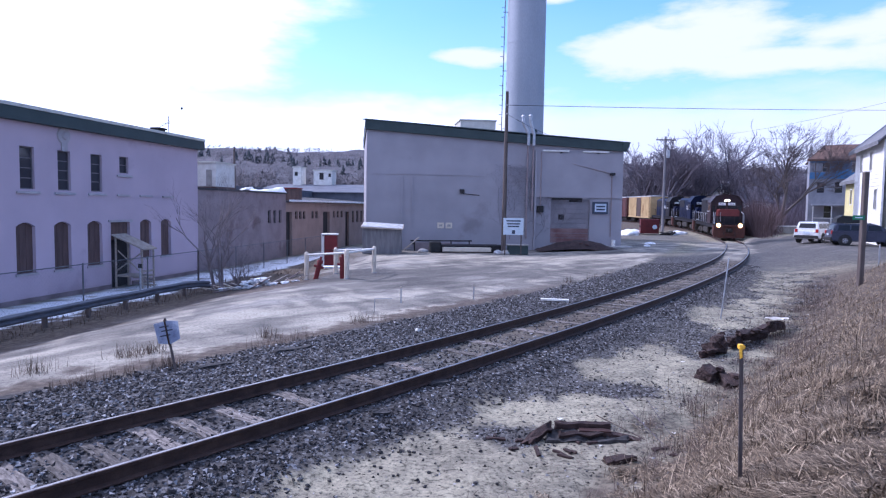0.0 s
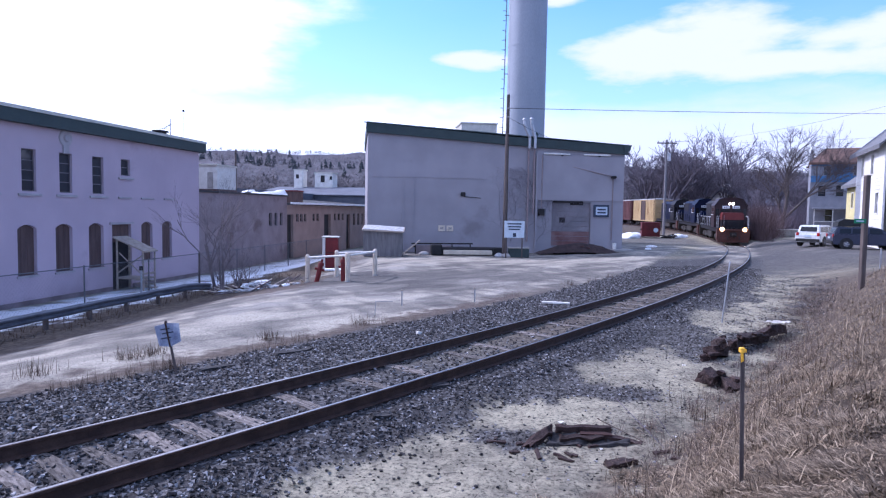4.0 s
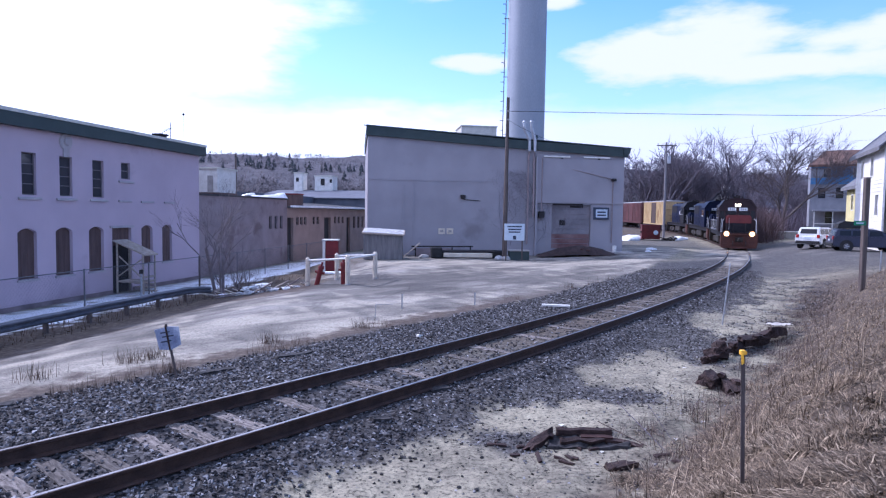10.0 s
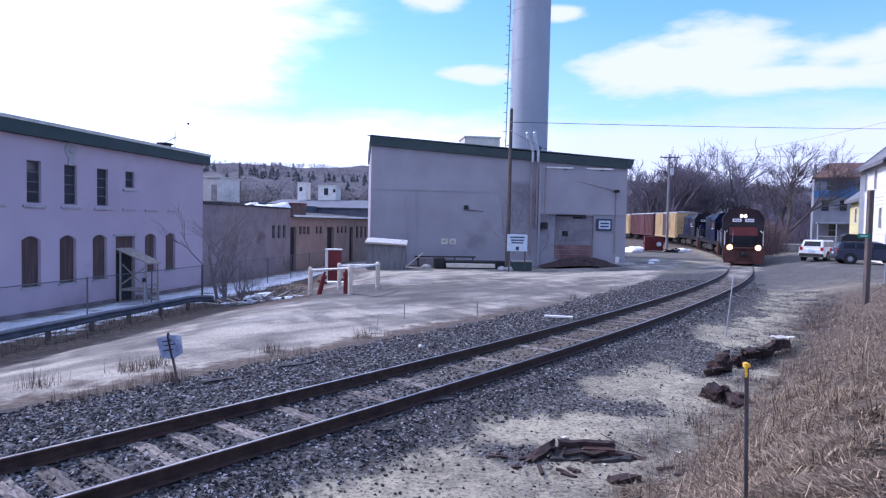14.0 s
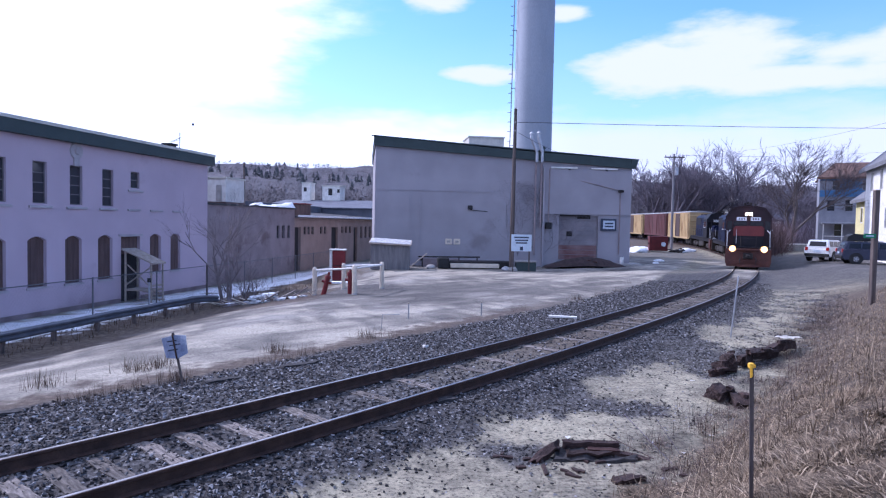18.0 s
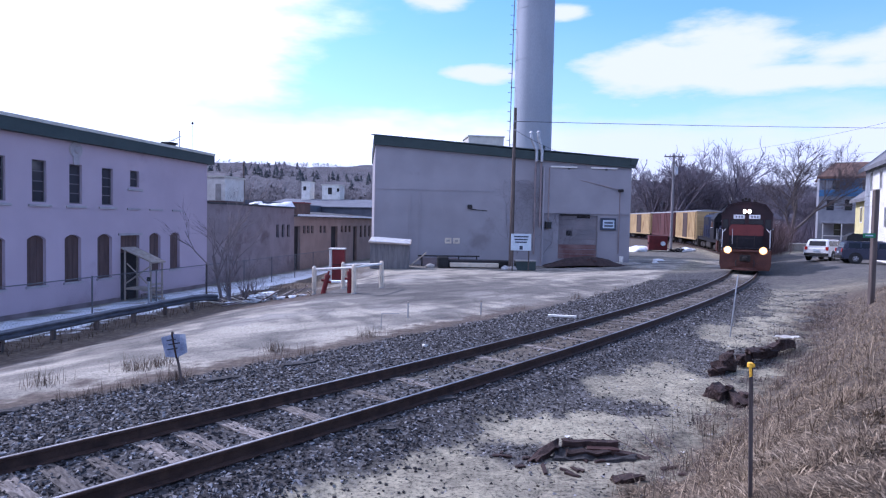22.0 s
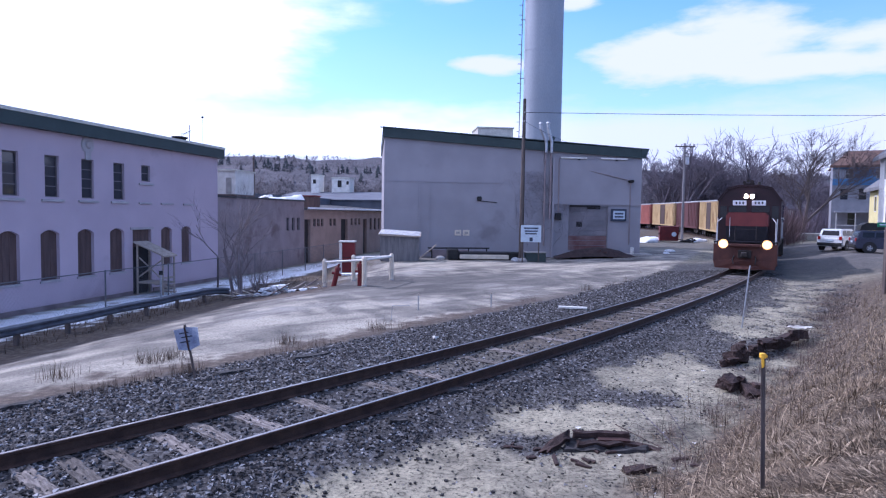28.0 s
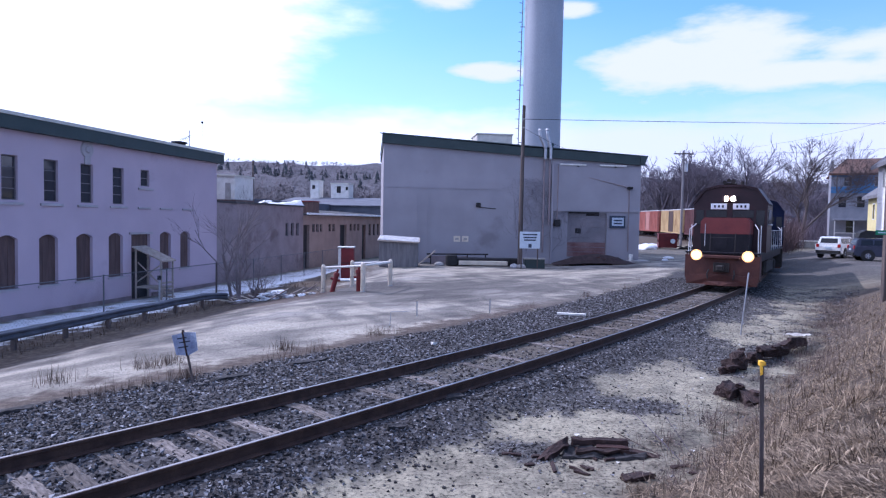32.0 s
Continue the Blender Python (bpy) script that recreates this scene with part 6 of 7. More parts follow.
def make_truck(parent, y, wheel_r=0.5, base=2.7, lead=False):
    """A two-axle truck under a vehicle, with side frames and wheels."""
    t = part("truck", bx(-.35, y - .3, .55, .35, y + .3, .95, .03), M_truck, parent, "grimy two-axle truck")
    for sx in (-1, 1):
        bm = poly(bmesh.new(), [(sx * 1.02, y - base / 2 - .35, .45), (sx * 1.02, y - base / 2 - .35, .72), (sx * 1.02, y - .6, .9), (sx * 1.02, y + .6, .9), (sx * 1.02, y + base / 2 + .35, .72), (sx * 1.02, y + base / 2 + .35, .45), (sx * 1.02, y + .5, .3), (sx * 1.02, y - .5, .3)], (sx * .14, 0, 0))
        part("side_frame", bm, M_truck, t)
        part("spring", tb((sx * 1.1, y, .32), (sx * 1.1, y, .82), .16, n=10), M_truck, t)
    for dy in (-base / 2, base / 2):
        bm = tube(bmesh.new(), (-.82, 0, 0), (.82, 0, 0), .08, n=8)
        for sx in (-1, 1):
            tube(bm, (sx * .68, 0, 0), (sx * .80, 0, 0), wheel_r, n=24)
            tube(bm, (sx * .66, 0, 0), (sx * .69, 0, 0), wheel_r + .03, n=24)
            for k in range(3):
                a = k * 2.094
                tube(bm, (sx * .8, .26 * math.cos(a), .26 * math.sin(a)), (sx * .815, .26 * math.cos(a), .26 * math.sin(a)), .07, n=6)
        w = part("wheelset", bm, M_truck, parent, "steel wheels on an axle")
        w.matrix_basis = pose(0, y + dy, wheel_r)
        WHEELS.append((w, (0, y + dy, wheel_r), wheel_r))
    return t


LOCO = 15.1


def make_loco(label, nose, body, stripe, lit):
    L = LOCO
    lo = thing("locomotive", label=label, category="locomotive", group="locomotives of the train")
    fr = part("underframe", bx(-1.38, .55, 1.12, 1.38, L - .55, 1.5, .03), M_lblk, lo)
    # pilot with steps and anticlimber
    pil = part("pilot", poly(bmesh.new(), [(-1.42, .32, .22), (1.42, .32, .22), (1.5, .32, .5), (1.5, .32, 1.42), (-1.5, .32, 1.42), (-1.5, .32, .5)], (0, .3, 0)), M_pilot, lo, "rust-stained orange-red pilot plate")
    part("plough", poly(bmesh.new(), [(-1.42, .3, .16), (0, -.02, .14), (1.42, .3, .16), (1.42, .3, .55), (0, .18, .62), (-1.42, .3, .55)], (0, .14, 0)), M_pilot, pil)
    part("anticlimber", bx(-.74, .08, 1.30, .74, .34, 1.44, .02), M_pilot, pil)
    part("coupler", bx(-.14, -.3, .78, .14, .34, 1.02, .04), M_truck, pil)
    part("draft_box", bx(-.32, .2, .7, .32, .34, 1.12, .03), M_truck, pil)
    for sx in (-1, 1):
        part("air_hose", tube(tube(bmesh.new(), (sx * .5, .28, .8), (sx * .55, .1, .62), .03), (sx * .55, .1, .62), (sx * .5, .06, .4), .03), M_black, pil)
        for k in range(3):
            part("step", bx(sx * 1.2 - .28, .62, .42 + .32 * k, sx * 1.2 + .28, .98, .46 + .32 * k), M_truck, pil)
        part("step_side", bx(sx * 1.48 - .02, .6, .35, sx * 1.48 + .02, 1.05, 1.5), M_pilot, pil)
    rp = part("rear_pilot", bx(-1.48, L - .6, .3, 1.48, L - .35, 1.45, .03), M_truck, lo)
    part("coupler", bx(-.14, L - .35, .78, .14, L + .25, 1.02, .04), M_truck, rp)
    deck = part("walkway", bx(-1.5, .32, 1.5, 1.5, L - .4, 1.56), M_lblk, lo)
    # nose
    ns = part("short_hood", poly(bmesh.new(), [(-.95, .95, 1.56), (.95, .95, 1.56), (1.0, .95, 2.35), (1.0, .95, 2.9), (.86, .95, 3.06), (-.86, .95, 3.06), (-1.0, .95, 2.9), (-1.0, .95, 2.35)], (0, 1.35, 0)), M_lblk, lo, "low nose, dark below and red above")
    part("nose_panel", poly(bmesh.new(), [(-1.01, .93, 2.36), (1.01, .93, 2.36), (1.01, .93, 2.9), (.86, .93, 3.07), (-.86, .93, 3.07), (-1.01, .93, 2.9)], (0, 1.3, 0)), nose, ns, "red painted upper nose")
    part("nose_door", bx(-.45, .915, 1.7, .1, .93, 2.34, .005), M_lblk, ns)
    part("grab_iron", tb((-.8, .9, 1.8), (-.8, .9, 2.8), .014, n=5), M_hand, ns)
    # cab with sloped roof shoulders
    cy0, cy1 = 2.3, 4.5
    cab = part("cab", poly(bmesh.new(), [(-1.55, cy0, 1.56), (1.55, cy0, 1.56), (1.55, cy0, 3.75), (1.08, cy0, 4.42), (.5, cy0, 4.56), (-.5, cy0, 4.56), (-1.08, cy0, 4.42), (-1.55, cy0, 3.75)], (0, cy1 - cy0, 0)), body, lo, "dark painted cab with sloping roof edges")
    part("cab_roof_edge", poly(bmesh.new(), [(-1.6, cy0 - .1, 3.74), (-1.12, cy0 - .1, 4.44), (-.5, cy0 - .1, 4.59), (.5, cy0 - .1, 4.59), (1.12, cy0 - .1, 4.44), (1.6, cy0 - .1, 3.74), (1.55, cy0 - .1, 3.70), (1.06, cy0 - .1, 4.36), (.5, cy0 - .1, 4.5), (-.5, cy0 - .1, 4.5), (-1.06, cy0 - .1, 4.36), (-1.55, cy0 - .1, 3.70)], (0, cy1 - cy0 + .2, 0)), body, cab)
    for xa, xb in ((-1.0, -.12), (.12, 1.0)):
        w = part("windshield", bx(xa, cy0 - .03, 3.1, xb, cy0 - .005, 3.44, .01), M_cabglass, cab, "dark windshield pane")
        part("wiper", tb((xa + .1, cy0 - .05, 3.44), (xa + .5, cy0 - .05, 3.15), .01, n=4), M_black, w)
    for sx in (-1, 1):
        part("corner_window", bx(sx * 1.27 - .17, cy0 - .03, 2.75, sx * 1.27 + .17, cy0 - .005, 3.44, .01), M_cabglass, cab)
        part("side_window", bx(sx * 1.56 - .012, cy0 + .5, 2.85, sx * 1.56 + .012, cy1 - .4, 3.5, .01), M_pane, cab)
        part("arm_rest", bx(sx * 1.6 - .05, cy0 + .5, 2.78, sx * 1.6 + .05, cy1 - .4, 2.84), M_hand, cab)
        nb = part("number_board", bx(sx * .47 - .34, cy0 - .07, 3.47, sx * .47 + .34, cy0 - .01, 3.74, .02), M_numb if lit else M_lens, cab, "pale number board, number unreadable")
        for k in range(3):
            part("number_bar", bx(sx * .47 - .2 + .17 * k, cy0 - .078, 3.55, sx * .47 - .12 + .17 * k, cy0 - .07, 3.67), M_lblk, nb)
    hl = part("headlight_housing", bx(-.34, cy0 - .12, 3.80, .34, cy0 - .005, 4.12, .04), body, cab)
    for sx in (-1, 1):
        part("headlight", tb((sx * .15, cy0 - .15, 3.96), (sx * .14, cy0 - .12, 3.96), .12, .1, 14), M_head if lit else M_lens, hl, "bright lit headlight" if lit else "unlit headlight")
        dl = part("ditch_light_bracket", bx(sx * 1.03 - .13, .3, 1.56, sx * 1.03 + .13, .5, 1.62), M_lblk, lo)
        part("lamp_rim", tb((sx * 1.03, .28, 1.42), (sx * 1.03, .33, 1.42), .24, .2, 16), M_bloomring if lit else M_lens, pil, "glowing amber ring standing for the lamp's bloom" if lit else "unlit lamp rim")
        part("ditch_light", tb((sx * 1.03, .26, 1.42), (sx * 1.03, .31, 1.42), .15, .13, 14), M_ditch if lit else M_lens, pil, "bright amber-white ditch light" if lit else "unlit ditch light")
    # roof gear
    hn = part("horn", tb((.1, cy0 + .5, 4.72), (.1, cy0 - .0, 4.74), .05, .11, 8), M_truck, cab, "air horn cluster on the cab roof")
    part("horn_bell", tb((-.1, cy0 + .5, 4.78), (-.1, cy0 + .1, 4.80), .04, .09, 8), M_truck, hn)
    part("horn_bell", tb((-.28, cy0 + .5, 4.70), (-.28, cy0 + .12, 4.72), .04, .09, 8), M_truck, hn)
    part("horn_stand", bx(-.34, cy0 + .4, 4.55, .2, cy0 + .52, 4.7), M_truck, hn)
    part("beacon", tb((.42, cy0 + .6, 4.55), (.42, cy0 + .6, 4.78), .09, .07, 10), M_truck, cab)
    part("antenna", tb((.55, cy0 + .9, 4.55), (.55, cy0 + .9, 5.0), .012, n=4), M_truck, cab)
    # long hood
    hd = part("long_hood", poly(bmesh.new(), [(-.92, cy1, 1.56), (.92, cy1, 1.56), (.92, cy1, 4.0), (.6, cy1, 4.3), (-.6, cy1, 4.3), (-.92, cy1, 4.0)], (0, L - 1.4 - cy1, 0)), stripe, lo, "long engine hood with side doors")
    for k in range(7):
        y = cy1 + .4 + k * 1.08
        for sx in (-1, 1):
            part("hood_door", bx(sx * .93 - .01, y, 1.75, sx * .93 + .01, y + .98, 3.6, .006), stripe, hd)
    for k in range(3):
        part("roof_fan", tb((0, L - 5.0 + 1.3 * k, 4.3), (0, L - 5.0 + 1.3 * k, 4.5), .55, .5, 18), M_truck, hd)
    part("exhaust_stack", bx(-.25, 8.2, 4.3, .25, 8.9, 4.55), M_truck, hd)
    for sx in (-1, 1):
        part("radiator_grille", bx(sx * .94 - .01, L - 5.2, 3.0, sx * .94 + .01, L - 1.7, 4.0), M_lblk, hd)
    part("blower_housing", bx(.92, cy1 + .1, 2.4, 1.3, cy1 + 1.4, 3.6, .05), stripe, hd)
    part("fuel_tank", bx(-1.3, L / 2 - 1.6, .35, 1.3, L / 2 + 1.6, 1.1, .12), M_truck, lo)
    part("air_tank", tb((1.2, L / 2 - 1.6, 1.15), (1.2, L / 2 + 1.6, 1.15), .18), M_truck, lo)
    make_truck(lo, 2.9)
    make_truck(lo, L - 2.9)
    # white emblem on the hood's flank
    if not lit:
        for sx in (-1, 1):
            for k, w in enumerate((.5, .35, .42)):
                part("emblem_bar", bx(sx * .955 - .008, cy1 + 1.6 + .75 * k, 2.75, sx * .955 + .008, cy1 + 1.6 + .75 * k + w, 3.25), M_hand, hd, "faded white emblem block")
    # handrails
    M_rails = M_hand if lit else M_truck
    for sx in (-1, 1):
        for y in (.45, 1.1):
            part("stanchion", tb((sx * 1.42, y, .6 if y < 1 else .75), (sx * (1.42 if y > 1 else 1.38), y + .1, 2.55 + (.2 if y > 1 else 0)), .022, n=6), M_hand, lo, "pale grey curved corner handrail")
        part("grab_rail", tb((sx * 1.38, .55, 2.55), (sx * 1.2, 1.0, 2.78), .02, n=6), M_hand, lo)
        for k in range(6):
            y = cy1 + .6 + 1.4 * k
            part("stanchion", tb((sx * 1.45, y, 1.5), (sx * 1.45, y, 2.55), .018, n=5), M_rails, lo)
        part("handrail", tb((sx * 1.45, cy1 + .1, 2.55), (sx * 1.45, L - 1.0, 2.55), .018, n=5), M_rails, lo)
    for sx in (-1, 1):
        part("end_rail", tb((sx * .5, .42, 1.5), (sx * .5, .42, 2.4), .018, n=5), M_truck, lo)
    part("end_chain", tb((-.5, .42, 2.2), (.5, .42, 2.2), .012, n=4), M_truck, lo)
    return lo


CAR = 15.6


def make_boxcar(paint, label, door_paint, ribs=7):
    L = CAR
    c = thing("boxcar", label=label, category="boxcar", group="boxcars of the train")
    body = part("body", bx(-1.48, .5, 1.1, 1.48, L - .5, 4.72, .03), paint, c)
    part("roof", poly(bmesh.new(), [(-1.52, .45, 4.72), (1.52, .45, 4.72), (1.52, .45, 4.8), (0, .45, 4.98), (-1.52, .45, 4.8)], (0, L - .9, 0)), M_roofm, c, "pale dusty metal roof")
    for sx in (-1, 1):
        part("sill", bx(sx * 1.5 - .02, .5, .95, sx * 1.5 + .02, L - .5, 1.2), paint, c)
        d = part("sliding_door", bx(sx * 1.53 - .03, L / 2 - 1.5, 1.15, sx * 1.53 + .03, L / 2 + 1.5, 4.6, .01), door_paint, c, "large sliding side door")
        for k in range(3):
            part("door_rib", bx(sx * 1.58 - .02, L / 2 - 1.5, 1.9 + .8 * k, sx * 1.58 + .02, L / 2 + 1.5, 1.98 + .8 * k), door_paint, d)
        part("door_bar", bx(sx * 1.58 - .02, L / 2 + 1.1, 1.2, sx * 1.58 + .02, L / 2 + 1.2, 4.5), M_truck, d)
        for k in range(ribs):
            for y in (.75 + k * (L / 2 - 2.4) / (ribs - 1), L - .75 - k * (L / 2 - 2.4) / (ribs - 1)):
                part("rib", bx(sx * 1.51 - .03, y - .05, 1.15, sx * 1.51 + .03, y + .05, 4.68), paint, body)
        lad = part("ladder", box(bx(sx * 1.56 - .015, .6, 1.0, sx * 1.56 + .015, .64, 4.6), sx * 1.56 - .015, 1.0, 1.0, sx * 1.56 + .015, 1.04, 4.6), M_truck, c)
        for k in range(9):
            part("rung", tb((sx * 1.57, .62, 1.2 + .38 * k), (sx * 1.57, 1.02, 1.2 + .38 * k), .012, n=4), M_truck, lad)
    for y in (.5, L - .5):
        for k in range(5):
            part("end_rib", bx(-1.4, y - .06, 1.4 + .68 * k, 1.4, y + .06, 1.56 + .68 * k, .03), paint, body)
        part("coupler", bx(-.14, min(y, y + (-.75 if y < 1 else .75)), .8, .14, max(y, y + (-.75 if y < 1 else .75)), 1.02), M_truck, c)
    part("centre_sill", bx(-.35, .4, .7, .35, L - .4, 1.1), M_truck, c)
    make_truck(c, 2.6, .42, 1.8)
    make_truck(c, L - 2.6, .42, 1.8)
    return c


TRAIN = [
    (make_loco("red-nosed dark diesel locomotive with lit headlights", M_lred, M_lead, M_lblk, True), LOCO),
    (make_loco("dark blue diesel locomotive coupled behind the leader", M_lblue, M_lblue, M_lblue, False), LOCO),
    (make_loco("dark blue and black diesel locomotive, third in line", M_lblue, M_lblk, M_lblue, False), LOCO),
]
for paint, label, dp in ((M_ywood, "yellow wood-coloured boxcar with a dark door", M_cdoor), (M_brown, "dark brown steel boxcar with ribbed sides", M_brown), (M_ywood, "yellow boxcar with a dark sliding door", M_cdoor),
                         (M_orange, "faded red boxcar with a pale door", M_pinkdoor), (M_ywood, "weathered yellow boxcar far back in the train", M_cdoor), (M_orange, "faded red boxcar far back in the train", M_orange), (M_brown, "brown boxcar at the visible end of the train", M_brown)):
    TRAIN.append((make_boxcar(paint, label, dp), CAR))

# ---------- street, houses and cars ----------
M_siding = surf("white_clapboard", (0.66, 0.64, 0.60), (0.76, 0.74, 0.70), 1.5, 0.7, 0.15, 20)
M_bluesid = surf("blue_siding", (0.055, 0.15, 0.31), (0.08, 0.19, 0.37), 1.2, 0.75, 0.15, 20)
M_greysid = surf("grey_siding", (0.20, 0.205, 0.235), (0.26, 0.265, 0.295), 1.0, 0.8, 0.15, 20)
M_yelsid = surf("yellow_siding", (0.55, 0.49, 0.22), (0.64, 0.57, 0.28), 1.0, 0.8, 0.1, 20)
M_shing = surf("brown_shingles", (0.10, 0.06, 0.045), (0.15, 0.09, 0.07), 2, 0.9, 0.3, 25)
M_gshing = surf("grey_shingles", (0.12, 0.12, 0.13), (0.18, 0.18, 0.19), 2, 0.9, 0.3, 25)
M_carw = surf("white_car_paint", (0.62, 0.63, 0.64), (0.68, 0.69, 0.7), 1, 0.25, 0.0, 20, spec=0.6)
M_card = surf("dark_car_paint", (0.03, 0.032, 0.055), (0.04, 0.042, 0.07), 1, 0.36, 0.0, 20, spec=0.35)
M_tail = surf("tail_lamp_red", (0.3, 0.01, 0.01), (0.35, 0.02, 0.015), 4, 0.3, 0.0, 20)
M_maroon = surf("maroon_paint", (0.085, 0.012, 0.015), (0.12, 0.018, 0.02), 2, 0.6, 0.1, 30)
M_green = surf("street_sign_green", (0.01, 0.16, 0.07), (0.015, 0.2, 0.09), 4, 0.4, 0.02, 30)


def gable_house(name, m, L, W, eave, ridge, wall, roof, label, wins, courses=True, trim=None, hip=0.0):
    """X runs along the eaves wall, whose outer face looks to -Y; the gable ends stand at x = 0 and x = L."""
    h = thing(name, m, label=label, category="house")
    hl = [(x, z, x + w, z + t) for x, z, w, t in wins]
    part("eaves_wall", wall_mesh(bmesh.new(), L, -.6, eave, hl), wall, h)
    for x, z, w, t in wins:
        win = part("window", bx(x, .1, z, x + w, .14, z + t), M_pane, h, "sash window with white trim")
        part("trim", box(box(box(bx(x - .1, -.03, z - .1, x + w + .1, -.004, z), x - .1, -.03, z + t, x + w + .1, -.004, z + t + .1), x - .1, -.03, z, x, -.004, z + t), x + w, -.03, z, x + w + .1, -.004, z + t), trim or M_siding, win)
        part("meeting_rail", bx(x, .06, z + t / 2 - .03, x + w, .1, z + t / 2 + .03), trim or M_siding, win)
    for x in (0, L - .35):
        part("gable_wall", poly(bmesh.new(), [(x, .36, -.6), (x, W, -.6), (x, W, eave), (x, W / 2, ridge), (x, .36, eave)], (.35, 0, 0)), wall, h)
    part("back_wall", bx(.36, W - .35, -.6, L - .36, W, eave), wall, h)
    for s in (0, 1):
        y0, y1 = (-.45, W / 2) if s == 0 else (W + .45, W / 2)
        k = (ridge - eave) / (W / 2)
        z0 = eave - .45 * k
        bm = poly(bmesh.new(), [(-.4, y0, z0 + .05), (-.4, y1, ridge + .05), (-.4, y1, ridge + .2), (-.4, y0, z0 + .2)], (L + .8, 0, 0))
        for v in bm.verts:
            if v.co.z > ridge and hip:
                v.co.x += hip if v.co.x < L / 2 else -hip
        part("roof_slope", bm, roof, h)
    part("fascia", bx(-.4, -.5, eave - .45 * (ridge - eave) / (W / 2) - .12, L + .4, -.44, eave - .45 * (ridge - eave) / (W / 2) + .2), roof, h)
    if courses:
        n = int((eave + .4) / .28)
        for i in range(n):
            part("clapboard", poly(bmesh.new(), [(-.01, -.003, -.4 + .28 * i), (-.01, -.03, -.4 + .28 * i), (-.01, -.003, -.14 + .28 * i)], (L + .02, 0, 0)), wall, h) if not any(-.4 + .28 * i < z + t + .1 and -.14 + .28 * i > z - .1 for x, z, w, t in wins) else None
    return h


def make_houses():
    zb = land_z(33, 50)
    # nearest white house: lit long wall towards the track, gable towards the street
    h = gable_house("white_house", along(35.5, 55.0, 31.7, 46.0, zb), 9.77, 9.0, 7.75, 11.8, M_siding, M_gshing, "tall white clapboard house with a grey gabled roof", [(2.0, 5.6, .8, 1.5), (5.4, 5.6, .8, 1.5), (4.0, 2.6, .85, 1.5), (7.4, 2.6, .85, 1.5)])
    part("porch_roof", poly(bmesh.new(), [(9.8, .6, 2.7), (11.6, .6, 2.4), (11.6, .6, 2.55), (9.8, .6, 2.95)], (0, 7.5, 0)), M_siding, h)
    # Near-black sheet on the gable stands in for the shade inside the garage.
    part("garage_shade_sheet", bx(9.78, 1.2, -.4, 9.84, 4.2, 2.4), M_dark, h, "near-black sheet standing for the shade in a garage")
    part("corner_board", bx(9.6, -.03, -.4, 9.82, .1, 7.6), M_siding, h)
    y = gable_house("yellow_house", along(41.7, 66.0, 38.8, 59.0, zb), 7.6, 6, 5.6, 8.0, M_yelsid, M_gshing, "yellow clapboard house behind the white one", [(2.5, 3.2, .8, 1.4), (5.2, 3.2, .8, 1.4)], False)
    zz = 1.0
    # Window trim takes the siding grey here, standing for shade and haze.
    b = gable_house("blue_house", along(53.0, 92.3, 62.2, 87.4, zz), 10.4, 9.5, 9.4, 11.6, M_greysid, M_shing, "grey house with a blue upper storey and brown roof", [(1.0, 4.6, .9, 1.5), (3.2, 4.6, .9, 1.5), (6.2, 4.6, 1.6, 1.4), (2.0, 1.0, .9, 1.7), (7.0, 1.0, .9, 1.7), (1.6, 7.6, .8, 1.2), (5.2, 7.6, .8, 1.2)], False, M_greysid, 2.4)
    part("blue_storey", box(box(bx(.0, -.1, 6.6, 10.4, -.004, 7.5), 0, -.1, 8.9, 10.4, -.004, 9.35), 2.5, -.1, 7.5, 5.1, -.004, 8.9), M_bluesid, b, "blue painted upper storey")
    part("blue_storey", bx(6.1, -.1, 7.5, 10.4, -.004, 8.9), M_bluesid, b)
    part("porch", bx(.4, -2.2, 2.7, 9.8, -.12, 2.95, .03), M_greysid, b, "shallow porch roof")
    part("porch_deck", bx(.4, -2.2, -.5, 9.8, -.12, .2), M_shing, b)
    for k in range(5):
        part("porch_post", bx(.5 + 2.25 * k, -2.15, .2, .62 + 2.25 * k, -2.03, 2.7), M_siding, b)
    part("porch_rail", bx(.5, -2.12, .95, 9.7, -2.06, 1.05), M_siding, b)
    w = gable_house("far_white_house", along(57.6, 124, 66.0, 128, land_z(60, 125)), 9.3, 8, 5.0, 8.0, M_siding, M_slate, "white house with a pale blue-grey roof among the trees", [(2.0, 2.4, .9, 1.4), (5.4, 2.4, .9, 1.4)], False)
    part("chimney", bx(.4, 3.4, 5.5, 1.5, 4.4, 8.9, .03), M_siding, w, "white painted chimney")
    s = thing("retaining_wall", pose(47, 72, land_z(47, 72), 0, 0, -10), label="low pale retaining wall along the street", category="wall")
    part("wall", bx(-9, 0, -.5, 11, .5, .7, .03), M_conc, s)
    part("coping", bx(-9.1, -.06, .7, 11.1, .56, .82, .02), M_siding, s)


make_houses()


M_carglass = surf("tinted_car_glass", (0.012, 0.013, 0.017), (0.018, 0.019, 0.024), 1, 0.15, 0.0, 20, spec=0.3)


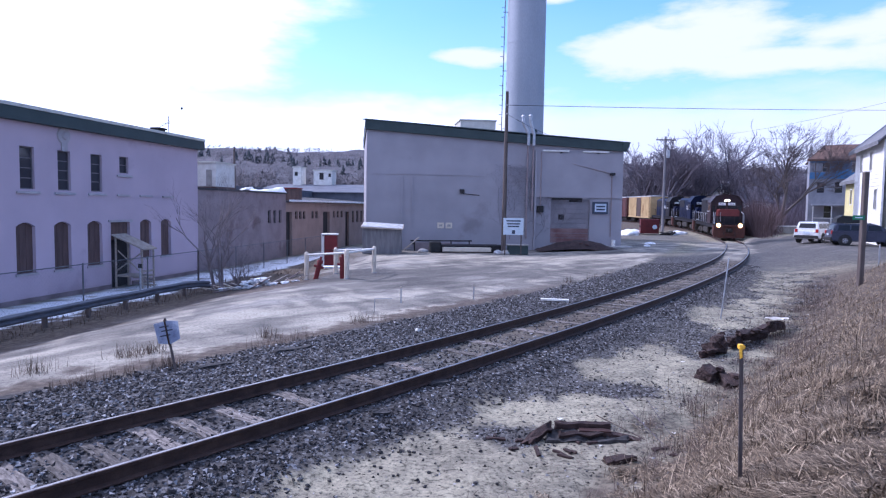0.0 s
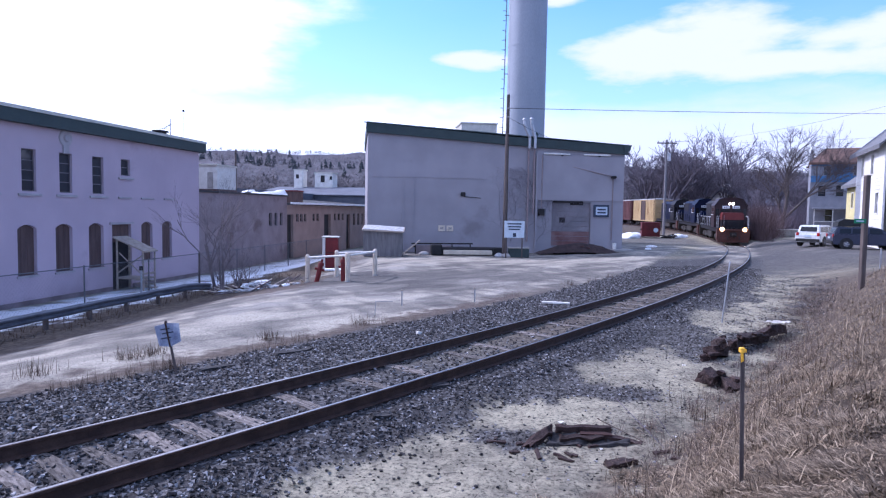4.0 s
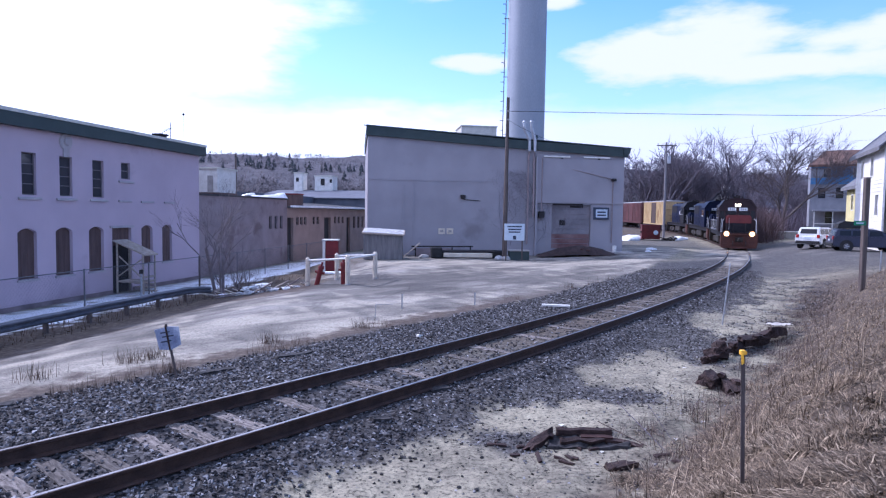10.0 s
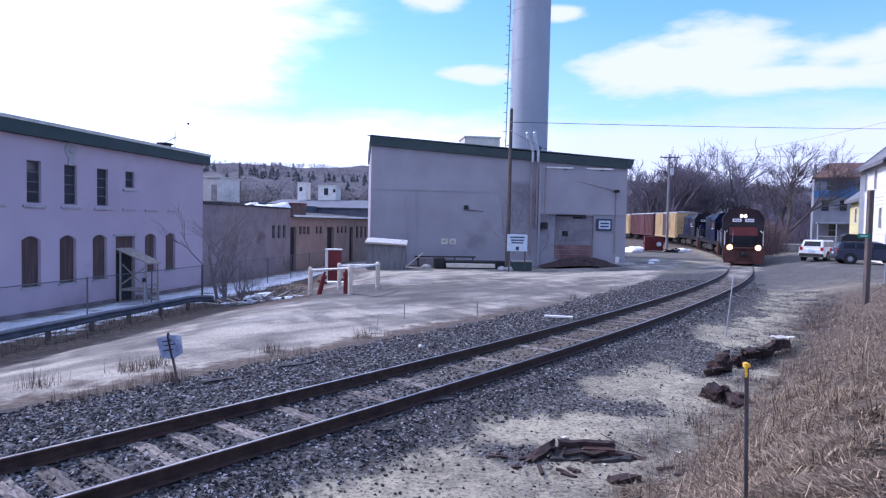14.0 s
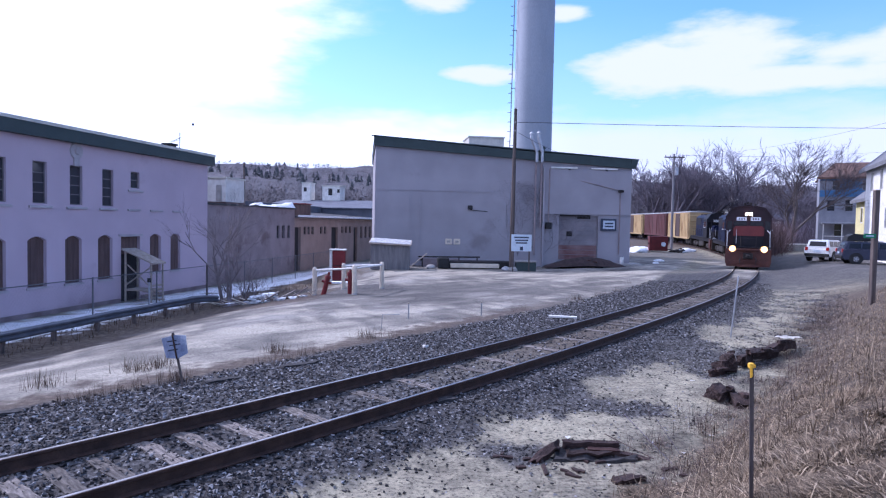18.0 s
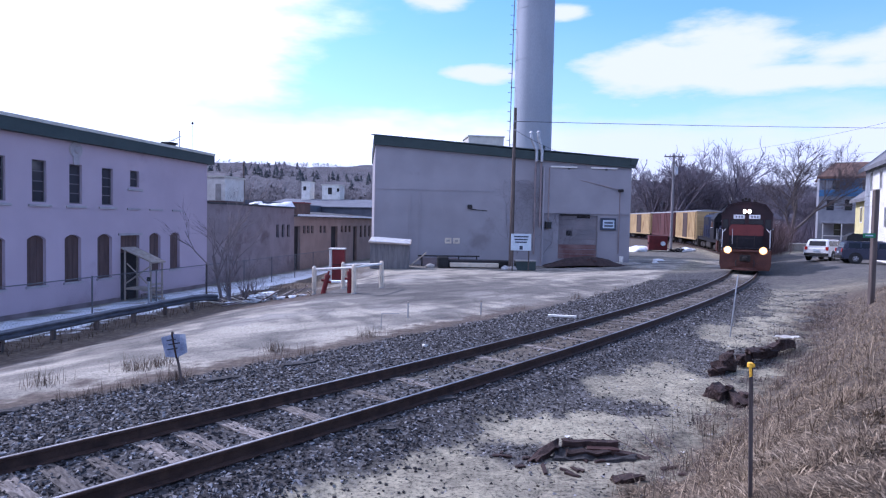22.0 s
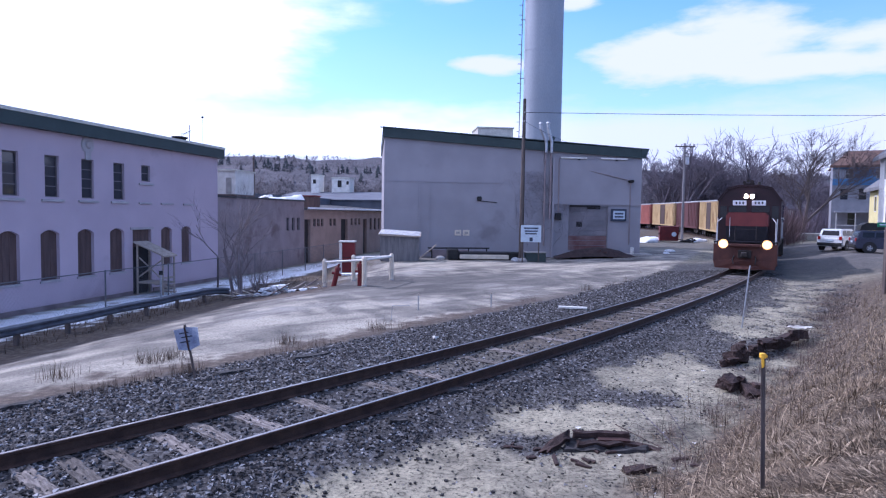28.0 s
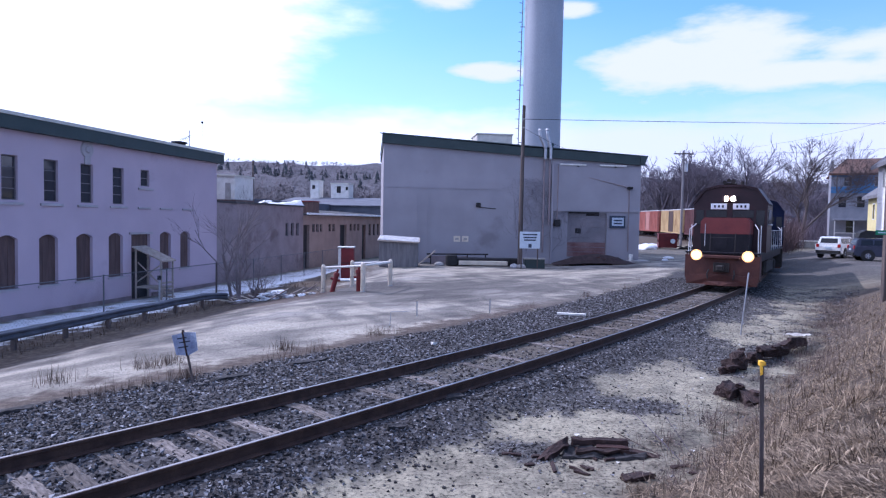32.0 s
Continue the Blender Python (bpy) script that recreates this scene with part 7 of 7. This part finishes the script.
def make_car(m, paint, label, L, Wd, Hh, box_top=False):
    """A car with its nose to +X: a shaped body, glasshouse, wheels, lamps."""
    c = thing("parked_car", m, label=label, category="car", group="parked cars")
    hl, w = L / 2, Wd / 2
    M_pane = M_carglass
    side = [(-hl, .42), (-hl + .03, .95), (-hl + .12, 1.05), (hl * .42, 1.06), (hl - .25, .95), (hl - .02, .78), (hl, .45), (hl - .15, .3), (-hl + .15, .3)]
    bm = bmesh.new()
    poly(bm, [(x, -w, z) for x, z in side], (0, Wd, 0))
    bmesh.ops.bevel(bm, geom=bm.edges[:], offset=.05, segments=2, affect="EDGES")
    part("body", bm, paint, c, smooth=False)
    top = [(-hl + .1, 1.03), (-hl + .32, Hh - .05), (-hl + .5, Hh), (hl * .12, Hh), (hl * .28, Hh - .08), (hl * .56, 1.03)]
    bm = bmesh.new()
    poly(bm, [(x, -w + .12, z) for x, z in top], (0, Wd - .24, 0))
    for v in bm.verts:
        v.co.y *= 1 - .12 * max(0, (v.co.z - 1.03) / (Hh - 1.03))
    bmesh.ops.bevel(bm, geom=bm.edges[:], offset=.04, segments=2, affect="EDGES")
    cab = part("cabin", bm, paint, c)
    for sy in (-1, 1):
        for xa, xb in ((-hl + .42, -hl + 1.15), (-hl + 1.22, -.12), (-.04, hl * .36)):
            y = sy * (w - .155)
            part("side_window", poly(bmesh.new(), [(xa, y + sy * .03, 1.1), (xb, y + sy * .03, 1.1), (xb - (.12 if xb > .2 else 0), y - sy * .045, Hh - .12), (xa + .05, y - sy * .045, Hh - .12)], (0, sy * .012, 0)), M_pane, cab)
        part("roof_rail", tb((-hl + .6, sy * (w - .3), Hh + .04), (hl * .1, sy * (w - .3), Hh + .04), .02, n=6), M_black, cab)
        part("mirror", bx(hl * .42, sy * w - .08 + sy * .08, 1.02, hl * .42 + .1, sy * w + .08 + sy * .08, 1.16, .02), M_black, c)
        part("tail_lamp", bx(-hl - .01, sy * (w - .17) - .1, .8, -hl + .08, sy * (w - .17) + .1, 1.05, .02), M_tail, c)
        part("headlamp", bx(hl - .12, sy * (w - .25) - .18, .68, hl - .0, sy * (w - .25) + .18, .82, .02), M_lens, c)
        part("door_seam", bx(-.13, sy * (w + .002) - .004, .4, -.11, sy * (w + .002) + .004, 1.02), M_black, c)
        for x in (-hl + .85, hl - .88):
            wh = part("wheel", tb((x, sy * (w - .24), .35), (x, sy * (w + .01), .35), .35, n=20), M_black, c)
            part("arch", tb((x, sy * (w - .2), .37), (x, sy * (w + .004), .37), .43, n=20), M_black, c, "dark wheel arch")
            rim = part("rim", tb((x, sy * (w - .0), .35), (x, sy * (w + .02), .35), .21, .19, 14), M_frame, wh)
            for k in range(5):
                ca, sa = math.cos(k * 1.257), math.sin(k * 1.257)
                part("spoke", tb((x, sy * (w + .024), .35), (x + .17 * ca, sy * (w + .024), .35 + .17 * sa), .032, n=5), M_galv, rim)
    part("rear_window", poly(bmesh.new(), [(-hl + .16, -w + .3, 1.12), (-hl + .16, w - .3, 1.12), (-hl + .28, w - .36, Hh - .12), (-hl + .28, -w + .36, Hh - .12)], (-.03, 0, 0)), M_pane, cab)
    part("windshield", poly(bmesh.new(), [(hl * .55, -w + .24, 1.1), (hl * .55, w - .24, 1.1), (hl * .32, w - .34, Hh - .12), (hl * .32, -w + .34, Hh - .12)], (.03, 0, 0)), M_pane, cab)
    part("rear_bumper", bx(-hl - .07, -w + .06, .36, -hl + .08, w - .06, .58, .03), M_black, c)
    part("plate", bx(-hl - .03, -.22, .7, -hl + .0, .22, .84), M_sign, c)
    if box_top:
        part("cargo_box", poly(bmesh.new(), [(-hl + .35, -.5, Hh + .05), (-.45, -.5, Hh + .05), (-.5, -.5, Hh + .3), (-.75, -.5, Hh + .52), (-hl + .75, -.5, Hh + .56), (-hl + .42, -.5, Hh + .36)], (0, 1.0, 0)), M_black, c, "dark roof cargo bag")
    return c


make_car(put(30.15, 45.3, -17), M_card, "dark blue sport utility vehicle parked by the street", 4.6, 1.85, 1.56, True)
make_car(put(29.5, 50.0, 41), M_carw, "white sport utility vehicle parked by the street", 4.3, 1.8, 1.6)


M_greypole = surf("silvered_pole", (0.17, 0.16, 0.17), (0.25, 0.235, 0.245), 3, 0.9, 0.4, 30, stretch=(4, 4, 0.4))


def make_posts():
    p = thing("street_post", put(13.45, 20.3), label="thick grey wooden post with a green street sign", category="post")
    h = 4.02 - land_z(13.45, 20.3)
    part("post", bx(-.075, -.075, -.3, .075, .075, h, .012), M_pole, p)
    part("cap", bx(-.08, -.08, h, .08, .08, h + .03), M_wood, p)
    sg = part("street_sign", bx(-.40, -.095, h - 1.5, -.02, -.08, h - 1.36), M_green, p, "small green street name sign")
    part("sign_bar", bx(-.34, -.101, h - 1.45, -.1, -.095, h - 1.41), M_sign, sg)
    r = thing("wire_post", put(5.9, 8.3), label="thin white-tipped steel post on the bank", category="post")
    part("post", tb((0, 0, -.2), (.03, .02, 1.0), .014, n=6), M_galv, r)
    part("tip", tb((.03, .02, 1.0), (.05, .03, 1.14), .016, n=6), M_white, r)
    u = thing("utility_pole", put(27.8, 80), label="wooden utility pole with a crossarm and insulators", category="pole")
    zb = land_z(27.8, 80)
    part("shaft", tb((0, 0, -.4), (0, 0, 11.9 - zb), .18, .12, 10), M_greypole, u)
    arm = part("crossarm", bx(-1.25, -.18, 11.4 - zb, 1.25, -.08, 11.54 - zb), M_pole, u)
    for x in (-1.1, -.5, .5, 1.1):
        part("insulator", tb((x, -.13, 11.54 - zb), (x, -.13, 11.76 - zb), .05, n=6), M_conc, arm)
    part("brace", tb((-.7, -.12, 11.4 - zb), (0, -.12, 10.6 - zb), .03, n=4), M_pole, u)
    part("brace", tb((.7, -.12, 11.4 - zb), (0, -.12, 10.6 - zb), .03, n=4), M_pole, u)
    part("transformer", tb((.3, -.1, 9.3 - zb), (.3, -.1, 10.2 - zb), .24, n=12), M_galv, u)
    far = thing("utility_pole", put(72.0, 71.5), label="wooden utility pole beyond the houses", category="pole")
    zf = land_z(72, 71.5)
    part("shaft", tb((0, 0, -.4), (0, 0, 15.2 - zf), .18, .12, 10), M_pole, far)
    part("crossarm", bx(-1.25, -.1, 14.6 - zf, 1.25, .0, 14.74 - zf), M_pole, far)
    near = thing("utility_pole", put(24.0, 16.0), label="wooden utility pole on the bank side", category="pole")
    zn = land_z(24, 16)
    part("shaft", tb((0, 0, -.4), (0, 0, 9.6 - zn), .17, .12, 10), M_pole, near)

    def wire(a, b, sag, r=.014, label="thin dark overhead wire between poles"):
        w = thing("overhead_wire", Matrix.Translation(a), label=label, category="wire", group="overhead wires")
        bm = bmesh.new()
        a, b = Vector(a), Vector(b)
        n = 16
        pts = [(a.lerp(b, i / n) - a) - Vector((0, 0, sag * 4 * (i / n) * (1 - i / n))) for i in range(n + 1)]
        prev = None
        for p0 in pts:
            ring = [bm.verts.new(p0 + Vector(o)) for o in ((0, r, 0), (0, 0, r), (0, -r, 0), (0, 0, -r))]
            if prev:
                for i in range(4):
                    bm.faces.new((prev[i], prev[(i + 1) % 4], ring[(i + 1) % 4], ring[i]))
            prev = ring
        part("strand", bm, M_black, w)
    wire((4.5, 45.1, 9.9), (72, 71.5, 14.7), .25, .019)
    wire((4.5, 45.1, 9.3), (9.2, 48.6, 7.9), .15, .012)
    wire((28.9, 79.9, 11.7), (72, 71.4, 14.6), 1.1, .011)
    wire((28.3, 79.9, 11.7), (24, 16, 9.4), 1.2, .008)


make_posts()


def make_far_bits():
    d = thing("dumpster", put(25.3, 77.5, -12), label="dark red steel dumpster with a white emblem", category="dumpster")
    part("body", poly(bmesh.new(), [(-1.05, -.8, .15), (1.05, -.8, .15), (1.05, -1.0, 1.5), (1.05, -1.0, 1.75), (-1.05, -1.0, 1.75), (-1.05, -1.0, 1.5)], (0, 1.8, 0)), M_maroon, d)
    part("lid", bx(-1.1, -1.05, 1.75, 1.1, .9, 1.88, .03), M_maroon, d)
    part("emblem", tb((.55, -1.06, .95), (.55, -.9, .95), .27, n=14), M_sign, d, "round white emblem")
    for sx in (-1, 1):
        part("fork_pocket", bx(sx * 1.05 - .1, -.7, .9, sx * 1.05 + .1, .5, 1.1), M_truck, d)
    eb = thing("equipment_box", put(36.0, 72, -20), label="low dark red steel equipment box beside the track", category="box")
    part("body", bx(-.85, -.5, 0, .85, .5, .95, .03), M_maroon, eb)
    part("lid", bx(-.9, -.55, .95, .9, .55, 1.05, .02), M_truck, eb)
    part("skid", bx(-.8, -.45, -.12, -.6, .45, 0), M_truck, eb)
    part("skid", bx(.6, -.45, -.12, .8, .45, 0), M_truck, eb)
    rng = random.Random(6)
    for x, y, r in ((22.4, 76, 1.2), (24.0, 79, 1.0), (28.4, 77.5, .7), (29.3, 78.5, .8), (18.6, 56.5, .32), (17.2, 53.0, .25)):
        s = thing("snow_heap", put(x, y, rng.uniform(0, 90)), label="melting heap of old snow at the roadside", category="snow heap", group="roadside snow")
        bm = bmesh.new()
        bmesh.ops.create_icosphere(bm, subdivisions=3, radius=r)
        for v in bm.verts:
            v.co *= 1 + .2 * noise.noise(v.co * 2 + Vector((x, y, 1)))
            v.co.x *= 1.5
            v.co.z *= .55
        part("mound", bm, M_snow, s, smooth=True)
    c = thing("equipment_case", put(27.3, 76.8), label="dark heap of railway scrap beside the pole", category="scrap heap")
    for k in range(12):
        part("scrap_bar", tb((rng.uniform(-1, 1), rng.uniform(-.5, .5), .05), (rng.uniform(-1.2, 1.2), rng.uniform(-.5, .5), rng.uniform(.15, .5)), rng.uniform(.05, .1), n=5), M_truck, c)


make_far_bits()

# ---------- trees ----------


def tree_meshes(seed, hgt, depth=5, spread=.5, lean=0.0):
    rng = random.Random(seed)
    bm, tw = bmesh.new(), bmesh.new()

    def grow(p, d, ln, r, k):
        q = p + d * ln
        r = max(r, .02)
        tube(bm if k > 2 else tw, p, q, r, r * .72, 6 if k > 3 else 3, caps=False)
        if k == 0:
            return
        for j in range(3 if k > 1 else rng.choice((2, 3))):
            nd = (d + Vector((rng.gauss(0, spread), rng.gauss(0, spread), rng.gauss(.12, .22)))).normalized()
            grow(p.lerp(q, 1.0 if j == 0 else rng.uniform(.45, .98)), nd, ln * rng.uniform(.6, .86), r * (.68 if j == 0 else .5), k - 1)
    grow(Vector((0, 0, -.3)), Vector((lean, 0, 1)).normalized(), hgt * .27, hgt * .018, depth)
    return mesh_of("trunk", bm, M_bark), mesh_of("crown", tw, M_twig)


def make_tree(me, m, label, group=""):
    t = thing("bare_tree", m, label=label, category="tree", group=group)
    new("trunk", me[0]).parent = t
    new("crown", me[1]).parent = t
    return t


M_darktwig = surf("dark_twigs", (0.075, 0.06, 0.064), (0.12, 0.098, 0.102), 1, 0.95, 0.0, 20)


def make_big_tree():
    """Forked tree by the street: one leaning limb, one upright, fine crown."""
    rng = random.Random(31)
    bm, tw = bmesh.new(), bmesh.new()

    def grow(p, d, ln, r, k):
        q = p + d * ln
        r = max(r, .011)
        tube(bm if k > 1 else tw, p, q, r, r * .75, 6 if k > 2 else 3, caps=False)
        if k == 0:
            return
        for j in range(3):
            nd = (d + Vector((rng.gauss(0, .45), rng.gauss(0, .4), rng.gauss(.1, .25)))).normalized()
            grow(p.lerp(q, 1.0 if j == 0 else rng.uniform(.4, .95)), nd, ln * rng.uniform(.62, .86), r * (.7 if j == 0 else .52), k - 1)
    tube(bm, (0, 0, -.3), (.5, 0, 2.2), .28, .2, 9)
    grow(Vector((.5, 0, 2.1)), Vector((.72, 0, .7)).normalized(), 4.0, .16, 7)
    grow(Vector((.45, 0, 2.0)), Vector((.12, 0, 1)).normalized(), 3.5, .19, 7)
    grow(Vector((.3, 0, 2.2)), Vector((-.3, .1, .95)).normalized(), 2.4, .12, 6)
    t = thing("forked_tree", put(41.8, 79.0), label="large leafless forked tree beside the street", category="tree")
    part("trunk", bm, M_pole, t)
    part("crown", tw, M_darktwig, t)


make_big_tree()
VAR = [tree_meshes(100 + k, 11.5 + 1.3 * (k % 3), 6, .40 + .05 * (k % 3)) for k in range(5)]


def make_woods():
    rng = random.Random(19)
    n = 0
    while n < 74:
        y = rng.uniform(112, 200)
        ax = rng.uniform(.2, .70)
        x = ax * y
        if x - float(np.interp(y, TY, TX)) < 4:
            continue
        sc = rng.uniform(.95, 1.45)
        make_tree(VAR[rng.randrange(5)], put(x, y, rng.uniform(0, 360)) @ Matrix.Scale(sc, 4), "leafless grey-brown tree in the wood behind the track", "wood behind the track")
        n += 1
    for k in range(26):
        y = rng.uniform(116, 160)
        x = y * rng.uniform(.25, .46)
        if x - float(np.interp(y, TY, TX)) > 3.5:
            make_tree(VAR[rng.randrange(5)], put(x, y, rng.uniform(0, 360)) @ Matrix.Scale(rng.uniform(1.45, 1.85), 4), "tall leafless grey tree behind the track", "wood behind the track")
    for x, y, s in ((47, 98, .9), (58, 82, .9), (62, 95, 1), (44.5, 88, .8), (66, 78, .9)):
        make_tree(VAR[rng.randrange(5)], put(x, y, rng.uniform(0, 360)) @ Matrix.Scale(s, 4), "leafless grey-brown tree near the houses", "trees near the houses")


make_woods()


def tufts(name, n, where, hgt, wid, mat, seed, label, cone=False, k=12, size=(.05, .11)):
    """Far tree crowns: each a cloud of small slanted scraps, thinning to the top."""
    rng = np.random.RandomState(seed)
    x, y, z = where(rng, n)
    n = len(x)
    h = rng.uniform(*hgt, n)[:, None]
    t = rng.uniform(.05, 1, (n, k))
    rad = (1 - t) if cone else np.sqrt(np.maximum(.04, 1 - (2 * t - 1.1) ** 2 * .8))
    a = rng.uniform(0, 6.28, (n, k))
    rr = rng.uniform(.2, 1, (n, k)) * rad * wid * h
    P = np.stack([x[:, None] + rr * np.cos(a), y[:, None] + rr * np.sin(a), z[:, None] + h * t], -1)
    s = h[..., None] * rng.uniform(*size, (n, k, 1))
    V = P[:, :, None, :] + rng.normal(0, 1, (n, k, 3, 3)) * s[:, :, None] * np.array([1, 1, 1.3 if not cone else .8])
    gn = np.cross(V[:, :, 1] - V[:, :, 0], V[:, :, 2] - V[:, :, 0])
    out = np.stack([-x, -y, np.hypot(x, y) * .6], -1)[:, None, :]
    turn = (gn * out).sum(-1) < 0
    V[turn] = V[turn][:, [0, 2, 1]]
    F = np.arange(n * k * 3).reshape(-1, 3)
    me = bpy.data.meshes.new(name)
    me.from_pydata(V.reshape(-1, 3).tolist(), [], F.tolist())
    me.materials.append(mat)
    for p in me.polygons:
        p.use_smooth = True
    mid = np.stack([x, y, z + h[:, 0] * .35], -1)[:, None, None, :]
    nv = (V - mid) / (h[..., None, None] * .5) + np.array([0, 0, .5])
    nv = nv / np.maximum(np.linalg.norm(nv, axis=-1, keepdims=True), .001)
    me.normals_split_custom_set_from_vertices(nv.reshape(-1, 3).tolist())
    return tagged(new(name, me), kind="stuff", label=label)


def ring_where(r0, r1, a0, a1, seed_l, thr):
    def f(rng, n):
        r = np.sqrt(rng.uniform(r0 * r0, r1 * r1, n))
        a = rng.uniform(a0, a1, n)
        x, y = r * np.tan(a) / np.sqrt(1 + np.tan(a) ** 2), r / np.sqrt(1 + np.tan(a) ** 2)
        k = (lumps(x, y, 120, seed_l) + rng.uniform(-.7, .7, n) > thr) & (np.abs(across(x, y)) > 5)
        return x[k], y[k], land(x[k], y[k])
    return f


# Hill evergreens and bare wood are paled and blued, standing in for haze.
M_fir = island_mat("far_evergreen_hazed", [(0, (0.045, 0.052, 0.06)), (1, (0.07, 0.08, 0.085))])
M_bare = island_mat("far_bare_wood_hazed", [(0, (0.125, 0.118, 0.138)), (1, (0.165, 0.155, 0.178))])
M_brush = island_mat("brushwood", [(0, (0.10, 0.083, 0.104)), (1, (0.17, 0.142, 0.172))])
M_thicket = island_mat("reddish_thicket", [(0, (0.08, 0.055, 0.059)), (1, (0.155, 0.11, 0.115))])
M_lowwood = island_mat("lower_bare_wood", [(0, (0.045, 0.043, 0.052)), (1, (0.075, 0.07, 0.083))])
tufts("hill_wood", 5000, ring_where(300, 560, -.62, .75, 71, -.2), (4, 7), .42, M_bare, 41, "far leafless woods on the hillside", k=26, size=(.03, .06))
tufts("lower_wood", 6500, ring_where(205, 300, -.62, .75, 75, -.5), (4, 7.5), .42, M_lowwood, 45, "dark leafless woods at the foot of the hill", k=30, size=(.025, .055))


def firs(name, x, y, hgt, mat, seed, label):
    """Far evergreens: each a stack of four ragged skirts of boughs on a thin stem."""
    rng = np.random.RandomState(seed)
    z = land(x, y) - .3
    V, F = [], []
    for x0, y0, z0, h in zip(x, y, z, rng.uniform(*hgt, len(x))):
        for k in range(4):
            lo, hi, w = h * (.08 + .2 * k), h * min(1, .42 + .2 * k), h * (.36 - .07 * k)
            n, i = 9, len(V)
            for j in range(n):
                a, r = 6.283 * j / n + k, w * rng.uniform(.55, 1.15)
                V.append((x0 + r * math.cos(a), y0 + r * math.sin(a), z0 + lo + h * rng.uniform(-.05, .05)))
            V.append((x0, y0, z0 + hi))
            F += [(i + j, i + (j + 1) % n, i + n) for j in range(n)]
    me = bpy.data.meshes.new(name)
    me.from_pydata(V, [], F)
    me.materials.append(mat)
    return tagged(new(name, me), kind="stuff", label=label)


frng = np.random.RandomState(42)
fx, fy, _ = ring_where(290, 560, -.62, .75, 73, .8)(frng, 3400)
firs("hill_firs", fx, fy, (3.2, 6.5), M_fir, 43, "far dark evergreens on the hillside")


def brush_where(rng, n):
    y = rng.uniform(104, 170, n)
    x = y * rng.uniform(.2, .72, n)
    k = (across(x, y) > 3.2) & ~((x > 46) & (x < 62) & (y < 104))
    x, y = x[k], y[k]
    return x, y, land(x, y) - .1


def thicket_where(rng, n):
    y = rng.normal(74, 4.5, n)
    x = y * .492 + rng.normal(0, 1.0, n)
    k = (np.abs(across(x, y)) > 2.6)
    x, y = x[k], y[k]
    return x, y, land(x, y) - .1


blades("brushwood", 30000, brush_where, (1.5, 6.5), M_brush, 43, "dense brown brushwood along the far track", .97, .024)
blades("thicket", 17000, thicket_where, (.8, 4.6), M_thicket, 44, "reddish-brown bare thicket beside the track", .95, .011)


# ---------- movement ----------


def motions():
    FRONT = [(0, 65.0), (3, 63.4), (6, 61.0), (9, 57.4), (13, 52.0), (16, 48.3), (19, 44.5), (23, 39.6), (26, 35.9), (28, 33.1), (30, 30.3), (32, 27.6)]
    f = spline([a for a, b in FRONT], [s_at(b) for a, b in FRONT])
    times = [i * .5 for i in range(65)]
    off = 0.0
    for k, (ob, ln) in enumerate(TRAIN):
        rows = []
        for t in times[::2]:
            s = float(f(t)) + off
            x0, y0, _ = on_track(s + 3)
            x1, y1, _ = on_track(s + ln - 3)
            z0, z1 = track_z(s + 3), track_z(s + ln - 3)
            a = math.atan2(y1 - y0, x1 - x0)
            sl = math.atan2(z1 - z0, ln - 6)
            m = Matrix.Translation((x0, y0, z0)) @ Matrix.Rotation(a - math.pi / 2, 4, "Z") @ Matrix.Rotation(sl, 4, "X") @ Matrix.Translation((0, -3, 0))
            rows.append((t, m))
        walk(ob, rows)
        off += ln + .35
    s0 = float(f(0))
    for w, (x, y, z), r in WHEELS[:12]:
        walk(w, [(t, Matrix.Translation((x, y, z)) @ Matrix.Rotation((s0 - float(f(t))) / r, 4, "X")) for t in times])
    for w, (x, y, z), r in WHEELS[12:]:
        walk(w, [(t, Matrix.Translation((x, y, z)) @ Matrix.Rotation((s0 - float(f(t))) / r, 4, "X")) for t in times])


motions()
